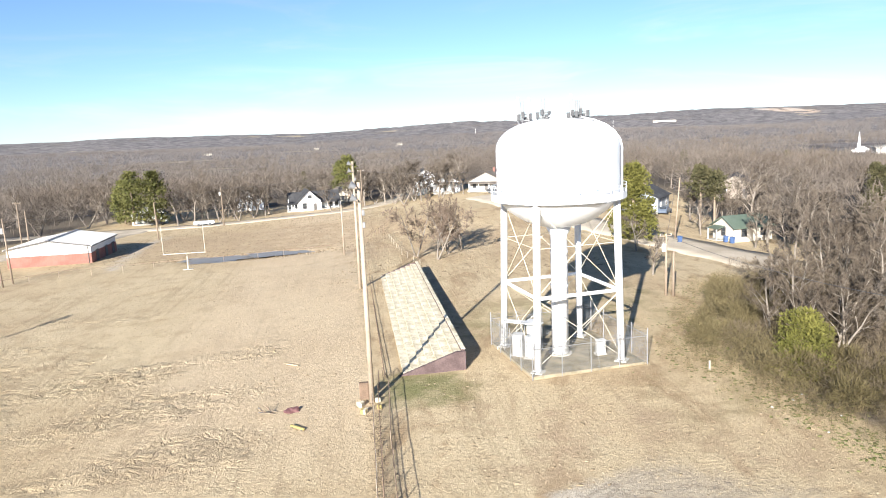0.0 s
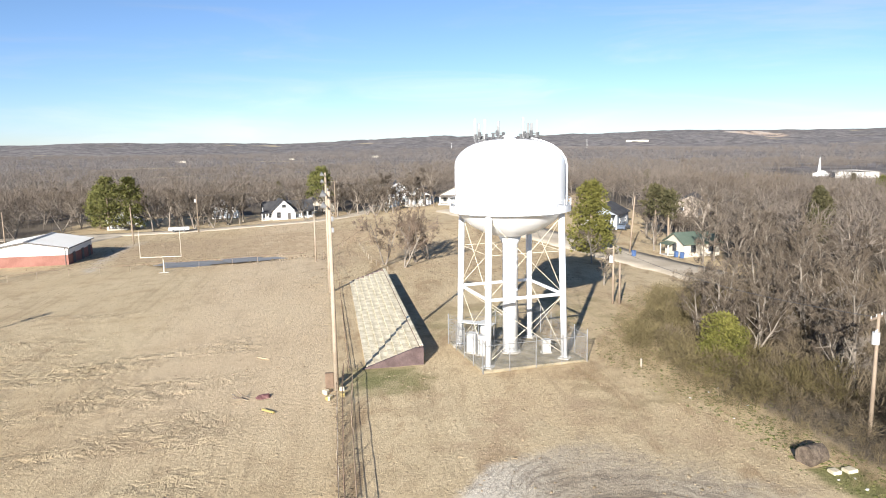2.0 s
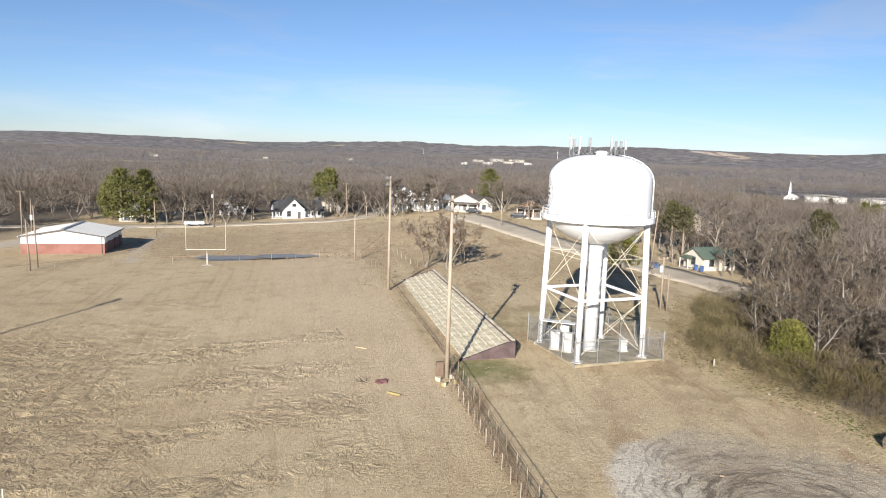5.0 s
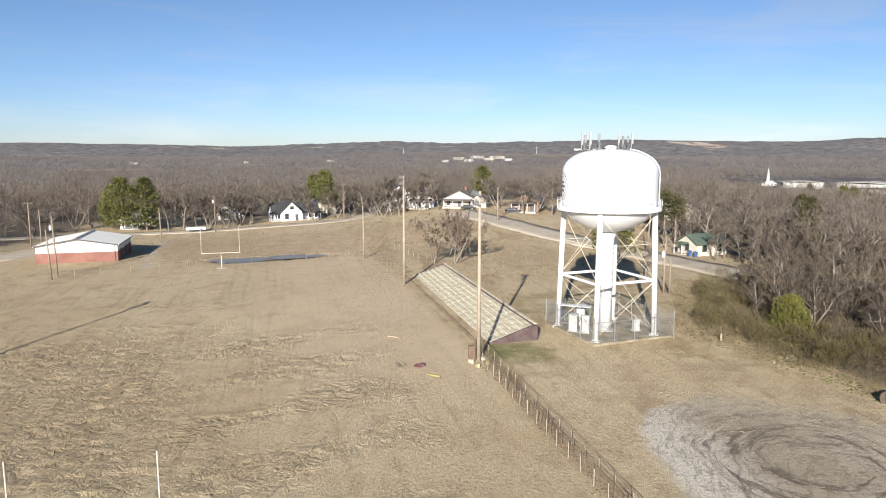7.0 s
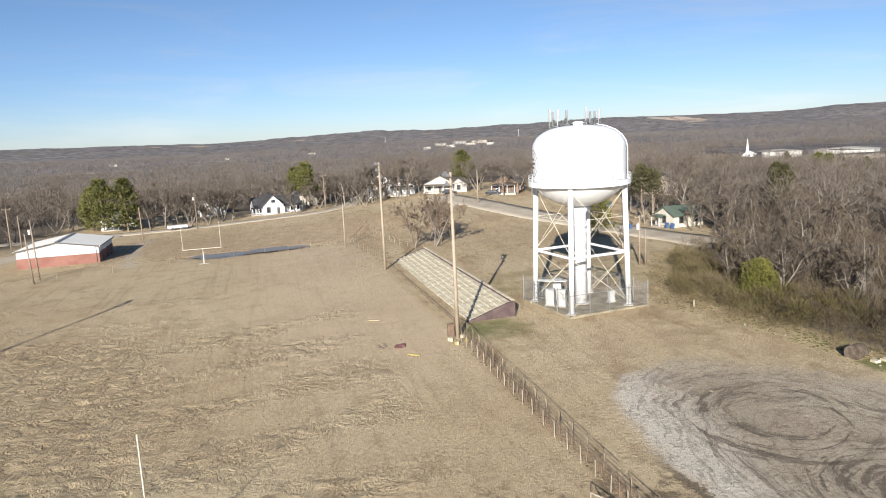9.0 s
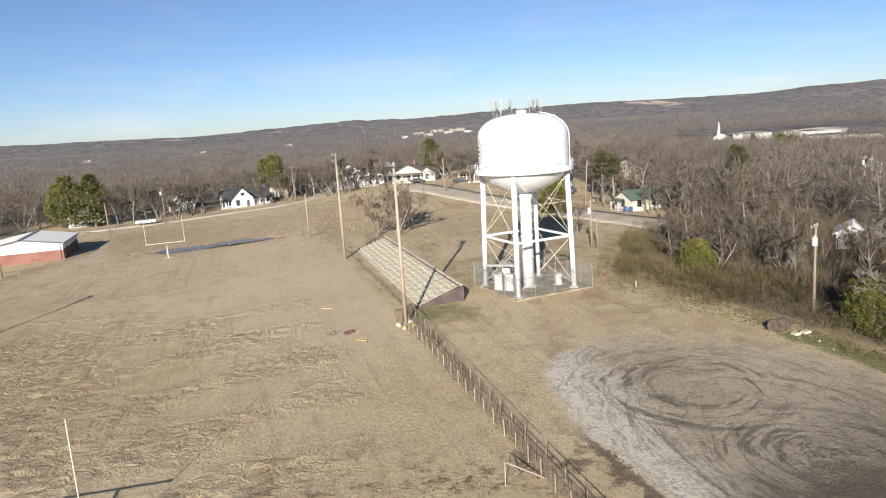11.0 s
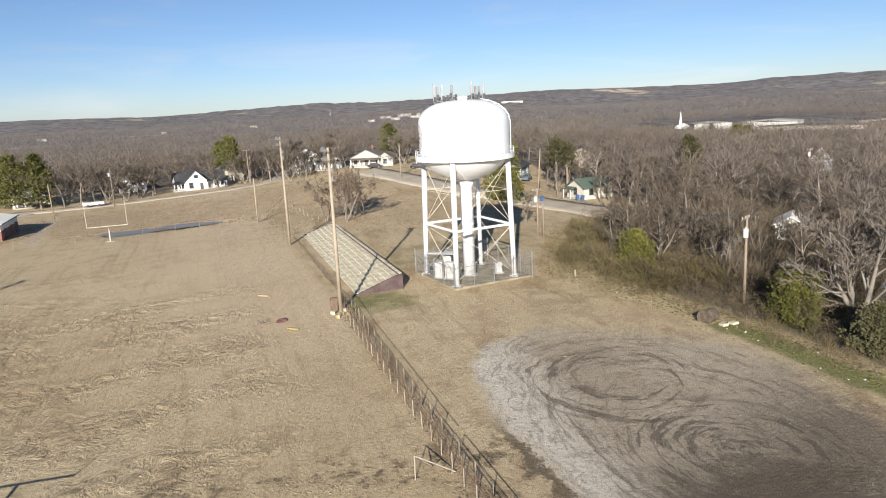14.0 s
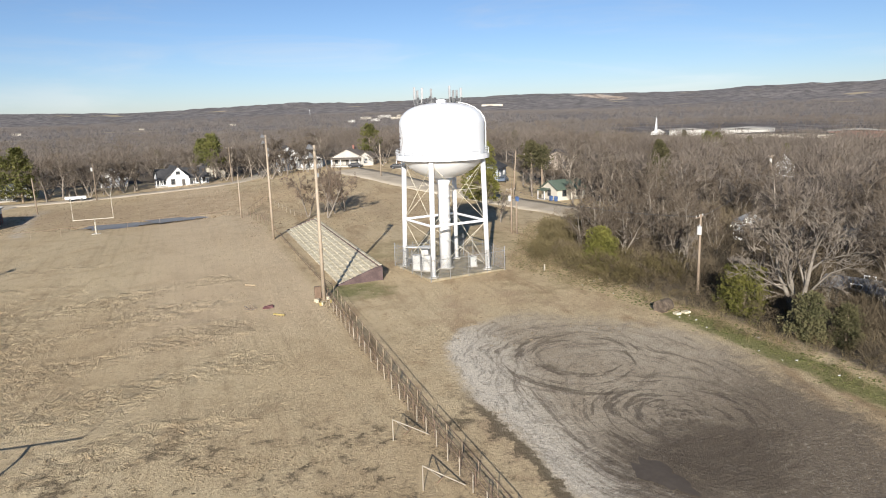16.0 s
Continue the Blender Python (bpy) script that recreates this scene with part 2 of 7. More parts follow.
    straw = t.mix(t.math("MULTIPLY", churn, 0.32), straw, (0.23, 0.17, 0.1))
    straw = t.mix(t.math("MULTIPLY", t.math("MULTIPLY", t.step(clods, 0.44, 0.3), rough_turf), 0.6), straw, (0.52, 0.43, 0.295))
    # Torn bare spots with pale lifted turf beside them.
    torn = t.noise(p, 0.5, 7.0, 0.85, 1.2)
    open_field = t.math("MULTIPLY", pitch, t.math("ADD", 0.3, t.math("MULTIPLY", rough_turf, 0.7)))
    straw = t.mix(t.math("MULTIPLY", t.step(torn, 0.57, 0.64), t.math("MULTIPLY", open_field, 0.85)), straw, (0.14, 0.1, 0.058))
    straw = t.mix(t.math("MULTIPLY", t.step(torn, 0.4, 0.33), t.math("MULTIPLY", open_field, 0.7)), straw, (0.54, 0.45, 0.31))
    # Green winter weeds.
    leaf = t.mix(t.step(fine, 0.4, 0.65), (0.11, 0.125, 0.035), (0.2, 0.19, 0.075))
    patchy = t.step(t.math("ADD", t.math("MULTIPLY", green, 0.9), t.math("MULTIPLY", t.math("SUBTRACT", mid, 0.5), 0.9)), 0.3, 0.75)
    col = t.mix(t.math("MULTIPLY", patchy, 0.85), straw, leaf)
    # Bare brown earth.
    col = t.mix(t.step(t.math("ADD", t.math("MULTIPLY", bare, 0.9), t.math("MULTIPLY", t.math("SUBTRACT", mid, 0.5), 1.1)), 0.35, 0.75), col, t.mix(fine, (0.33, 0.235, 0.143), (0.5, 0.375, 0.24)))
    # Gravel lot with curved tyre tracks round two centres.
    def tracks(cx, cy, squash, freq, wobble, turns=1.2):
        dx, dy = t.math("SUBTRACT", px, cx), t.math("SUBTRACT", py, cy)
        wob = t.noise(p, 0.22, 2.0)
        rad = t.math("POWER", t.math("ADD", t.math("MULTIPLY", dx, dx), t.math("MULTIPLY", t.math("MULTIPLY", dy, dy), squash)), 0.5)
        rad = t.math("ADD", rad, t.math("MULTIPLY", wob, wobble))
        ang = t.math("ARCTAN2", dy, dx)
        vec = t.node("ShaderNodeCombineXYZ", X=t.math("MULTIPLY", rad, freq), Y=t.math("MULTIPLY", t.math("SINE", ang), turns), Z=t.math("MULTIPLY", t.math("COSINE", ang), turns))
        return rad, t.noise(vec, 1.0, 6.0, 0.72)
    rad_a, ring_a = tracks(12.0, 26.0, 0.75, 1.5, 1.8, 0.8)
    rad_b, ring_b = tracks(14.2, 14.0, 0.8, 1.6, 2.0, 0.9)
    rad_c, ring_c = tracks(14.0, 17.0, 0.36, 2.6, 1.8)
    rad_d, ring_d = tracks(13.0, 20.0, 0.42, 2.2, 2.4, 4.5)
    soil = t.noise(p, 0.13, 4.0, 0.6)
    blot = t.noise(p, 0.95, 5.0, 0.8, 0.6)
    speck = t.noise(p, 5.5, 4.0, 0.8)
    stone = t.mix(t.step(soil, 0.4, 0.64), (0.45, 0.375, 0.275), (0.37, 0.3, 0.213))
    # Moist soil; the extra dark to the right partly paints in vignetting.
    moist_vignette = t.step(t.math("SUBTRACT", t.math("ADD", py, t.math("MULTIPLY", t.math("SUBTRACT", soil, 0.5), 12.0)), t.math("MULTIPLY", t.math("SUBTRACT", px, 11.0), 0.55)), 20.0, 7.0)
    stone = t.mix(t.math("MULTIPLY", moist_vignette, 0.9), stone, (0.16, 0.125, 0.088))
    pale = t.math("MULTIPLY", t.step(t.math("ADD", rad_c, t.math("MULTIPLY", soil, 3.0)), 7.8, 11.5), t.step(t.math("ADD", px, t.math("MULTIPLY", blot, 3.0)), 12.0, 4.5))
    stone = t.mix(t.math("MULTIPLY", pale, 0.9), stone, (0.66, 0.585, 0.475))
    stone = t.mix(t.math("MULTIPLY", t.step(ring_d, 0.52, 0.6), 0.42), stone, (0.13, 0.104, 0.078))
    stone = t.mix(t.math("MULTIPLY", t.step(blot, 0.52, 0.6), 0.4), stone, (0.17, 0.135, 0.1))
    stone = t.mix(t.math("MULTIPLY", t.step(blot, 0.44, 0.36), 0.4), stone, (0.42, 0.37, 0.3))
    stone = t.mix(t.math("MULTIPLY", t.math("MULTIPLY", t.step(ring_a, 0.52, 0.6), t.math("MULTIPLY", t.step(rad_a, 8.5, 6.5), t.step(rad_a, 2.2, 4.6))), 0.8), stone, (0.12, 0.093, 0.067))
    stone = t.mix(t.math("MULTIPLY", t.math("MULTIPLY", t.step(ring_b, 0.5, 0.58), t.step(rad_b, 9.0, 6.0)), 0.75), stone, (0.098, 0.076, 0.056))
    stone = t.mix(t.math("MULTIPLY", t.math("MULTIPLY", t.step(ring_c, 0.52, 0.62), t.math("MULTIPLY", t.step(rad_c, 4.0, 8.0), t.step(rad_c, 12.5, 9.5))), 0.7), stone, (0.16, 0.125, 0.09))
    stone = t.mix(t.math("MULTIPLY", t.step(speck, 0.52, 0.7), t.math("ADD", 0.22, t.math("MULTIPLY", pale, 0.5))), stone, (0.5, 0.47, 0.42))
    stone = t.mix(t.math("MULTIPLY", t.step(speck, 0.46, 0.34), t.math("ADD", 0.3, t.math("MULTIPLY", pale, 0.35))), stone, (0.1, 0.08, 0.06))
    wet = t.math("POWER", t.math("ADD", t.math("POWER", t.math("DIVIDE", t.math("SUBTRACT", px, 13.0), 5.5), 2.0), t.math("POWER", t.math("DIVIDE", t.math("SUBTRACT", py, 8.5), 4.0), 2.0)), 0.5)
    damp = t.step(t.math("ADD", wet, t.math("ADD", t.math("MULTIPLY", t.math("SUBTRACT", mid, 0.5), 2.6), t.math("MULTIPLY", t.math("SUBTRACT", ring_b, 0.5), 3.0))), 1.2, 0.6)
    stone = t.mix(t.math("MULTIPLY", damp, 0.7), stone, (0.1, 0.078, 0.057))
    rag = t.math("ADD", t.math("MULTIPLY", t.math("SUBTRACT", mid, 0.5), 0.9), t.math("MULTIPLY", t.math("SUBTRACT", blot, 0.5), 1.1))
    edge = t.step(t.math("ADD", gravel, rag), 0.15, 0.9)
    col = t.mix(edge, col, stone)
    mud = t.math("MULTIPLY", t.step(t.math("ADD", gravel, rag), 0.02, 0.2), t.step(t.math("ADD", gravel, rag), 0.6, 0.42))
    mud = t.math("MULTIPLY", mud, t.math("MULTIPLY", t.step(py, 24.0, 18.0), t.step(px, 9.0, 6.0)))
    col = t.mix(t.math("MULTIPLY", mud, 0.85), col, (0.12, 0.094, 0.06))
    # Leaf litter below the trees, and the wooded distance.
    leaves = t.mix(t.step(fine, 0.35, 0.65), (0.105, 0.085, 0.062), (0.19, 0.155, 0.115))
    col = t.mix(t.step(t.math("ADD", litter, t.math("MULTIPLY", t.math("SUBTRACT", mid, 0.5), 0.6)), 0.35, 0.7), col, leaves)
    # The far canopy is greyed: slight haze put into its colour.
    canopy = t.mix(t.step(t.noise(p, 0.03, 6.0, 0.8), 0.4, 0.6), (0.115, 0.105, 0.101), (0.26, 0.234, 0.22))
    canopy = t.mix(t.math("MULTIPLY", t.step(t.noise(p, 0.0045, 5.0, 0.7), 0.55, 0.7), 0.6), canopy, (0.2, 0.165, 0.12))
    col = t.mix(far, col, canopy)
    qx, qy = t.math("SUBTRACT", px, 1290.0), t.math("SUBTRACT", py, 2690.0)
    pit = t.math("ADD", t.math("POWER", t.math("DIVIDE", qx, 120.0), 2.0), t.math("POWER", t.math("DIVIDE", qy, 170.0), 2.0))
    pit = t.math("MULTIPLY", t.step(t.math("ADD", pit, t.math("MULTIPLY", t.noise(p, 0.012, 4.0), 1.2)), 1.5, 1.1), far)
    scar = t.noise(t.node("ShaderNodeCombineXYZ", X=t.math("MULTIPLY", px, 0.02), Y=t.math("MULTIPLY", py, 0.006), Z=t.math("MULTIPLY", pz, 0.12)), 1.0, 5.0, 0.7, 0.8)
    col = t.mix(t.math("MULTIPLY", pit, t.step(scar, 0.4, 0.5)), col, t.mix(t.step(scar, 0.45, 0.62), (0.5, 0.36, 0.25), (0.6, 0.52, 0.44)))
    # Open pastures between the far woods.
    open_land = t.step(t.noise(t.node("ShaderNodeCombineXYZ", X=t.math("MULTIPLY", px, 0.0035), Y=t.math("MULTIPLY", py, 0.008), Z=3.0), 1.0, 3.0, 0.5), 0.66, 0.69)
    col = t.mix(t.math("MULTIPLY", open_land, far), col, (0.4, 0.33, 0.23))
    h = t.math("ADD", t.math("MULTIPLY", fine, 0.5), t.math("ADD", t.math("MULTIPLY", tiny, 0.2), t.math("MULTIPLY", t.math("MULTIPLY", clods, t.math("ADD", 0.05, rough_turf)), 1.5)))
    t.bump(h, 0.95, 0.22)
    return t.done(col, 0.95, 0.0, 0.15)


def blob(x, y, cx, cy, rx, ry, soft=0.35):
    d = np.sqrt(((x - cx) / rx) ** 2 + ((y - cy) / ry) ** 2)
    return 1 - smooth(d, 1 - soft, 1 + soft)


def woods_edge(y):
    """The x at which the thicket beside the lot begins."""
    return np.interp(y, [-80, 10, 20, 33, 43, 57, 70, 84], [31, 30.5, 29.5, 27.5, 25.0, 21.5, 27.0, 34])


def build_ground():
    xs = np.unique(np.concatenate([np.arange(-100, -66, 0.7), np.arange(-66, -9, 0.38), np.arange(-9, 60, 0.7), np.arange(60, 200, 4), np.arange(-240, -100, 4), np.arange(200, 900, 25), np.arange(-900, -240, 25), np.arange(900, 4801, 75), np.arange(-4800, -899, 75)]))
    ys = np.unique(np.concatenate([np.arange(-6, 12, 0.7), np.arange(12, 72, 0.38), np.arange(72, 130, 0.7), np.arange(130, 260, 3), np.arange(-120, -6, 6), np.arange(260, 900, 25), np.arange(900, 4801, 75), np.arange(-4800, -119, 195)]))
    X, Y = np.meshgrid(xs, ys)
    Z = height(X, Y)
    u = (X - ORIGIN.x) * UX + (Y - ORIGIN.y) * UY
    v = (Y - ORIGIN.y) * UX - (X - ORIGIN.x) * UY
    rng = np.random.default_rng(3)
    near = (X > -100) & (X < 60) & (Y > -6) & (Y < 130)
    bumps = sum(np.sin(X * a + Y * b + c) for a, b, c in rng.normal(0, 1.1, (14, 3)) * (1, 1, 3)) / 14
    field = (u < -0.8) & (v < 62)
    west = smooth(-u - 0.25 * np.maximum(v, 0), 24, 31) * (1 - smooth(v, 14, 26))
    bands = smooth(np.sin(v * 0.62 + np.sin(u * 0.16) * 1.5) + 0.8 * np.sin(u * 0.31 + v * 0.2), -1.3, 1.3) * smooth(-u, 5, 11) * (1 - smooth(v, 14, 24)) * smooth(v, -36, -24)
    north = 0.6 * smooth(np.sin(v * 0.5 + u * 0.12), 0.2, 0.9) * smooth(-u, 18, 28) * (1 - smooth(v, 40, 52)) * smooth(v, 18, 26)
    churned = np.where(field, np.maximum.reduce([0.9 * west, 0.75 * bands, 0.7 * north]), 0.0)
    # Torn turf stands in ragged rows across the field.
    torn = rng.normal(0, 1, X.shape)
    torn = (torn + np.roll(torn, 1, 1) + 0.6 * np.roll(torn, -1, 1) + 0.5 * np.roll(torn, 1, 0)) / 1.62
    rows = 0.3 + 0.7 * smooth(np.sin(v * 2.3 + 1.3 * np.sin(u * 0.31) + 0.8 * np.sin(u * 0.83)), 0.0, 0.8)
    Z = Z + np.where(near, bumps * (0.03 + 0.05 * churned) + churned * rows * torn * 0.105, 0)
    # A shallow ditch with standing water behind the end of the field.
    ditch = blob(X, Y, -35.5, 124.6, 14, 3.2)
    Z = Z - 0.25 * ditch
    r = np.hypot(X, Y - 60)
    canopy = smooth(r, 1500, 2000)
    Z = Z + canopy * sum(np.sin(X * a + Y * b + c) for a, b, c in rng.normal(0, 0.05, (12, 3)) * (1, 1, 60)) * 0.9
    verts = np.stack([X, Y, Z], -1).reshape(-1, 3)
    n, m = X.shape
    i = (np.arange(n - 1)[:, None] * m + np.arange(m - 1)[None]).reshape(-1)
    faces = np.stack([i, i + 1, i + m + 1, i + m], -1)
    me = bpy.data.meshes.new("ground")
    me.vertices.add(len(verts))
    me.vertices.foreach_set("co", verts.ravel())
    me.loops.add(faces.size)
    me.loops.foreach_set("vertex_index", faces.ravel())
    me.polygons.add(len(faces))
    me.polygons.foreach_set("loop_start", np.arange(0, faces.size, 4))
    me.update()
    me.validate()
    me.shade_smooth()
    left = np.interp(Y, [-6, 5, 13, 16, 21, 26.6, 31.8, 36, 38.5], [5.0, 4.3, 3.5, 3.1, 2.3, 2.1, 2.8, 5.0, 9.0])
    gravel = smooth(X - left, -1.3, 1.3) * (1 - smooth(X, 21, 29)) * (1 - smooth(Y + 0.7 * np.maximum(X - 13, 0), 32, 43)) * smooth(Y, -8, -2)
    # A rutted grey path beside the brick hall.
    path_x = np.interp(Y, [116, 134, 150, 168], [-57.5, -61.5, -64.5, -67])
    gravel = np.maximum(gravel, 0.5 * np.exp(-((X - path_x) / 2.2) ** 2) * smooth(Y, 114, 119) * (1 - smooth(Y, 160, 172)))
    green = np.maximum.reduce([0.75 * blob(X, Y, -2.0, 52.5, 4.5, 5, 0.7), 0.55 * blob(X, Y, 7, 71, 9, 12, 0.7), 0.5 * blob(X, Y, 19, 74, 6, 14, 0.6),
                               1.0 * np.exp(-((X - woods_edge(Y) + 1.6) / 1.9) ** 2) * (Y < 34) * (Y > -40), 0.4 * blob(X, Y, 17, 47, 8, 7, 0.7), 0.32 * blob(X, Y, -2, 40, 3, 9, 0.8)])
    edge_x = woods_edge(Y)
    litter = smooth(X - edge_x, -2.0, 5.0) * (1 - smooth(Y, 82, 92)) + smooth(X, 52, 60) * smooth(Y, 60, 90) + smooth(Y, 214, 236) + smooth(-X, 92, 110) + smooth(X, 56, 75)
    litter = np.clip(litter, 0, 1)
    bare = np.maximum.reduce([0.55 * np.exp(-((u - 0.1) / 0.8) ** 2) * (v < 0), 0.6 * blob(X, Y, 9, 58.5, 6.5, 6, 0.4), 0.62 * blob(X, Y, 9, 45, 9, 6, 0.8), 0.6 * blob(X, Y, 5.5, 39, 4, 5, 0.7), 0.5 * blob(X, Y, 19, 40, 6, 5, 0.8), 0.42 * blob(X, Y, -54, 124, 8, 7, 0.6),
                              0.5 * np.exp(-((v - 62 - 0.02 * u) / 1.2) ** 2) * (u < -6), 0.68 * blob(X, Y, -38, 148, 40, 27, 0.4), 0.55 * blob(X, Y, 6, 122, 20, 30, 0.5), 0.62 * blob(X, Y, -14, 118, 7, 16, 0.5), 0.48 * blob(X, Y, 3, 80, 10, 14, 0.6), 0.42 * blob(X, Y, 12, 46, 11, 6, 0.6), 0.6 * blob(X, Y, 2.4, 15, 1.3, 9, 0.5)])
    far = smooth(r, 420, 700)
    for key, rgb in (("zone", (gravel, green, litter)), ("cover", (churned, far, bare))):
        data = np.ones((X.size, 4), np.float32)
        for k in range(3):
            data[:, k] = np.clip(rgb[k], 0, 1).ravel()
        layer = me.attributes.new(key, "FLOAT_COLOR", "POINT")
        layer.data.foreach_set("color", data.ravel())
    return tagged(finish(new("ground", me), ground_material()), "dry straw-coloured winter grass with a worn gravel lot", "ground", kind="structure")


build_ground()


def strip(name, pts, width, material, label, category, lift=0.05, crown=0.04):
    """A road laid on the land along a line of points, with a low shoulder."""
    line = []
    for (ax, ay), (bx, by) in zip(pts, pts[1:]):
        k = max(2, int(math.hypot(bx - ax, by - ay) / 2))
        line += [(ax + (bx - ax) * i / k, ay + (by - ay) * i / k) for i in range(k)]
    line.append(pts[-1])
    arr = np.array(line)
    for _ in range(8):
        arr[1:-1] = (arr[:-2] + 2 * arr[1:-1] + arr[2:]) / 4
    d = np.gradient(arr, axis=0)
    d /= np.linalg.norm(d, axis=1)[:, None]
    nrm = np.stack([-d[:, 1], d[:, 0]], -1)
    verts, faces = [], []
    offs = (-0.5, -0.49, -0.25, 0, 0.25, 0.49, 0.5)
    ups = (-0.25, 0, crown * 0.7, crown, crown * 0.7, 0, -0.25)
    for k in range(len(arr)):
        for o, up in zip(offs, ups):
            wob = 0.3 * math.sin(k * 1.7 + o * 9) + 0.45 * math.sin(k * 0.61 + o * 5) if abs(o) > 0.4 else 0
            q = arr[k] + nrm[k] * (o * width + math.copysign(wob, o))
            verts.append((q[0], q[1], ground_z(*q) + lift + up))
    w = len(offs)
    for k in range(len(arr) - 1):
        for j in range(w - 1):
            a = k * w + j
            faces.append((a, a + w, a + w + 1, a + 1))
    ob = raw(name, verts, faces, material, smooth=True)
    return tagged(ob, label, category, kind="structure")


ASPHALT = surface("worn_asphalt", (0.44, 0.37, 0.28), (0.58, 0.5, 0.39), 0.25, 5.0, 0.95, 0.6, spec=0.02, dist=0.12, vary=0)
strip("road_east", [(10, 190), (15, 172), (20, 154), (26, 138), (34, 122), (41, 104), (46, 88), (58, 70), (80, 56)], 10.0, ASPHALT, "worn pale grey asphalt lane curving between lawn and woods", "road")
strip("road_north", [(-150, 162), (-100, 176), (-67, 184), (-45, 191), (-29, 196), (-20, 204), (-14, 222), (-8, 260)], 6.5, ASPHALT, "pale asphalt street past a white house", "road")
strip("road_west", [(-150, 108), (-110, 124), (-92, 130), (-86, 150), (-80, 180)], 7.0, ASPHALT, "grey asphalt drive beside the brick building", "road")



def water_material(name):
    t = Tree(name)
    n = t.noise(t.where(), 2.0, 3.0)
    t.bump(n, 0.03, 0.02)
    return t.done((0.24, 0.22, 0.19), 0.42, 0.0, 0.4)


def puddle(x, y, rx, ry, turn, dz, seed, label, material=None):
    rng = random.Random(seed)
    bm = bmesh.new()
    c, s = math.cos(radians(turn)), math.sin(radians(turn))
    ph = [rng.uniform(0, 6) for _ in range(3)]
    vs = []
    for i in range(40):
        a = 2 * math.pi * i / 40
        k = 1 + 0.18 * math.sin(3 * a + ph[0]) + 0.12 * math.sin(7 * a + ph[1]) + 0.06 * math.sin(13 * a + ph[2])
        px, py = rx * k * math.cos(a), ry * k * math.sin(a)
        vs.append(bm.verts.new((x + px * c - py * s, y + px * s + py * c, ground_z(x, y) + dz)))
    bm.faces.new(vs)
    return tagged(part("puddle", bm, material or WATER), label, "puddle", kind="structure")


WATER = water_material("standing_water")
puddle(-40.5, 123.4, 7.4, 3.2, 12, 0.06, 1, "shallow rain water lying in a ditch")
puddle(-30.5, 125.2, 6.6, 2.5, 9, 0.06, 3, "shallow rain water lying in a ditch")
puddle(9.4, 8.0, 1.0, 2.1, 15, 0.02, 2, "muddy rain puddle on the gravel lot", surface("brown_mud_water", (0.09, 0.072, 0.056), (0.12, 0.097, 0.075), 0.5, 3, 0.6, 0.05, spec=0.2, vary=0))


# ---- the water tower ----
WHITE_STEEL = surface("white_tank_paint", (0.78, 0.78, 0.78), (0.83, 0.83, 0.825), 0.35, 6.0, 0.38, 0.02, spec=0.5, vary=0.0)
DARK_SEAM = surface("grey_weld_seam", (0.42, 0.42, 0.43), (0.5, 0.5, 0.5), 1, 8, 0.6, 0.05, vary=0)
CONCRETE = surface("weathered_concrete", (0.36, 0.335, 0.29), (0.47, 0.44, 0.385), 0.5, 8.0, 0.9, 0.35, vary=0.12)
GALV = surface("galvanised_steel", (0.2, 0.2, 0.2), (0.3, 0.3, 0.3), 1.0, 14, 0.6, 0.05, metal=0.2, vary=0.1)
ROD = surface("weathered_brace_rod", (0.62, 0.55, 0.4), (0.72, 0.67, 0.55), 1.0, 9, 0.6, 0.05, vary=0.1)
CREAM_BOX = surface("cream_cabinet_paint", (0.5, 0.49, 0.46), (0.6, 0.59, 0.56), 1.0, 9, 0.5, 0.03, vary=0.08)
DARK_STEEL = surface("dark_steel", (0.06, 0.06, 0.065), (0.11, 0.11, 0.11), 2, 14, 0.6, 0.05, vary=0.1)
AERIAL = surface("grey_white_aerial_cover", (0.3, 0.3, 0.3), (0.4, 0.4, 0.4), 1.0, 9, 0.5, 0.03, vary=0.08)
INK = surface("faded_dark_paint", (0.13, 0.09, 0.09), (0.26, 0.2, 0.2), 1.0, 9, 0.6, 0.0, vary=0)

TX, TY = 9.3, 58.35
TZ = 1.35
LEG_ANGLES = [-119.0 + 90 * k for k in range(4)]
R_BASE, R_TOP = 5.3, 4.9
Z_STRUT, Z_RING, Z_TIE = 5.95, 13.5, 9.9
TANK_R = 5.06


def leg_at(k, z):
    f = z / Z_RING
    r = R_BASE + (R_TOP - R_BASE) * f
    a = radians(LEG_ANGLES[k % 4])
    return Vector((r * math.cos(a), r * math.sin(a), z))


def curved_patch(bm, r, a0, a1, z0, z1, thick=0.012, n=6):
    """A plate that follows the tank's wall."""
    rows = []
    for i in range(n + 1):
        a = a0 + (a1 - a0) * i / n
        rows.append([bm.verts.new((rr * math.cos(a), rr * math.sin(a), z)) for rr, z in ((r, z0), (r + thick, z0), (r + thick, z1), (r, z1))])
    for p, q in zip(rows, rows[1:]):
        for j in range(4):
            k = (j + 1) % 4
            bm.faces.new((p[j], q[j], q[k], p[k]))
    bm.faces.new(rows[0])
    bm.faces.new(rows[-1][::-1])


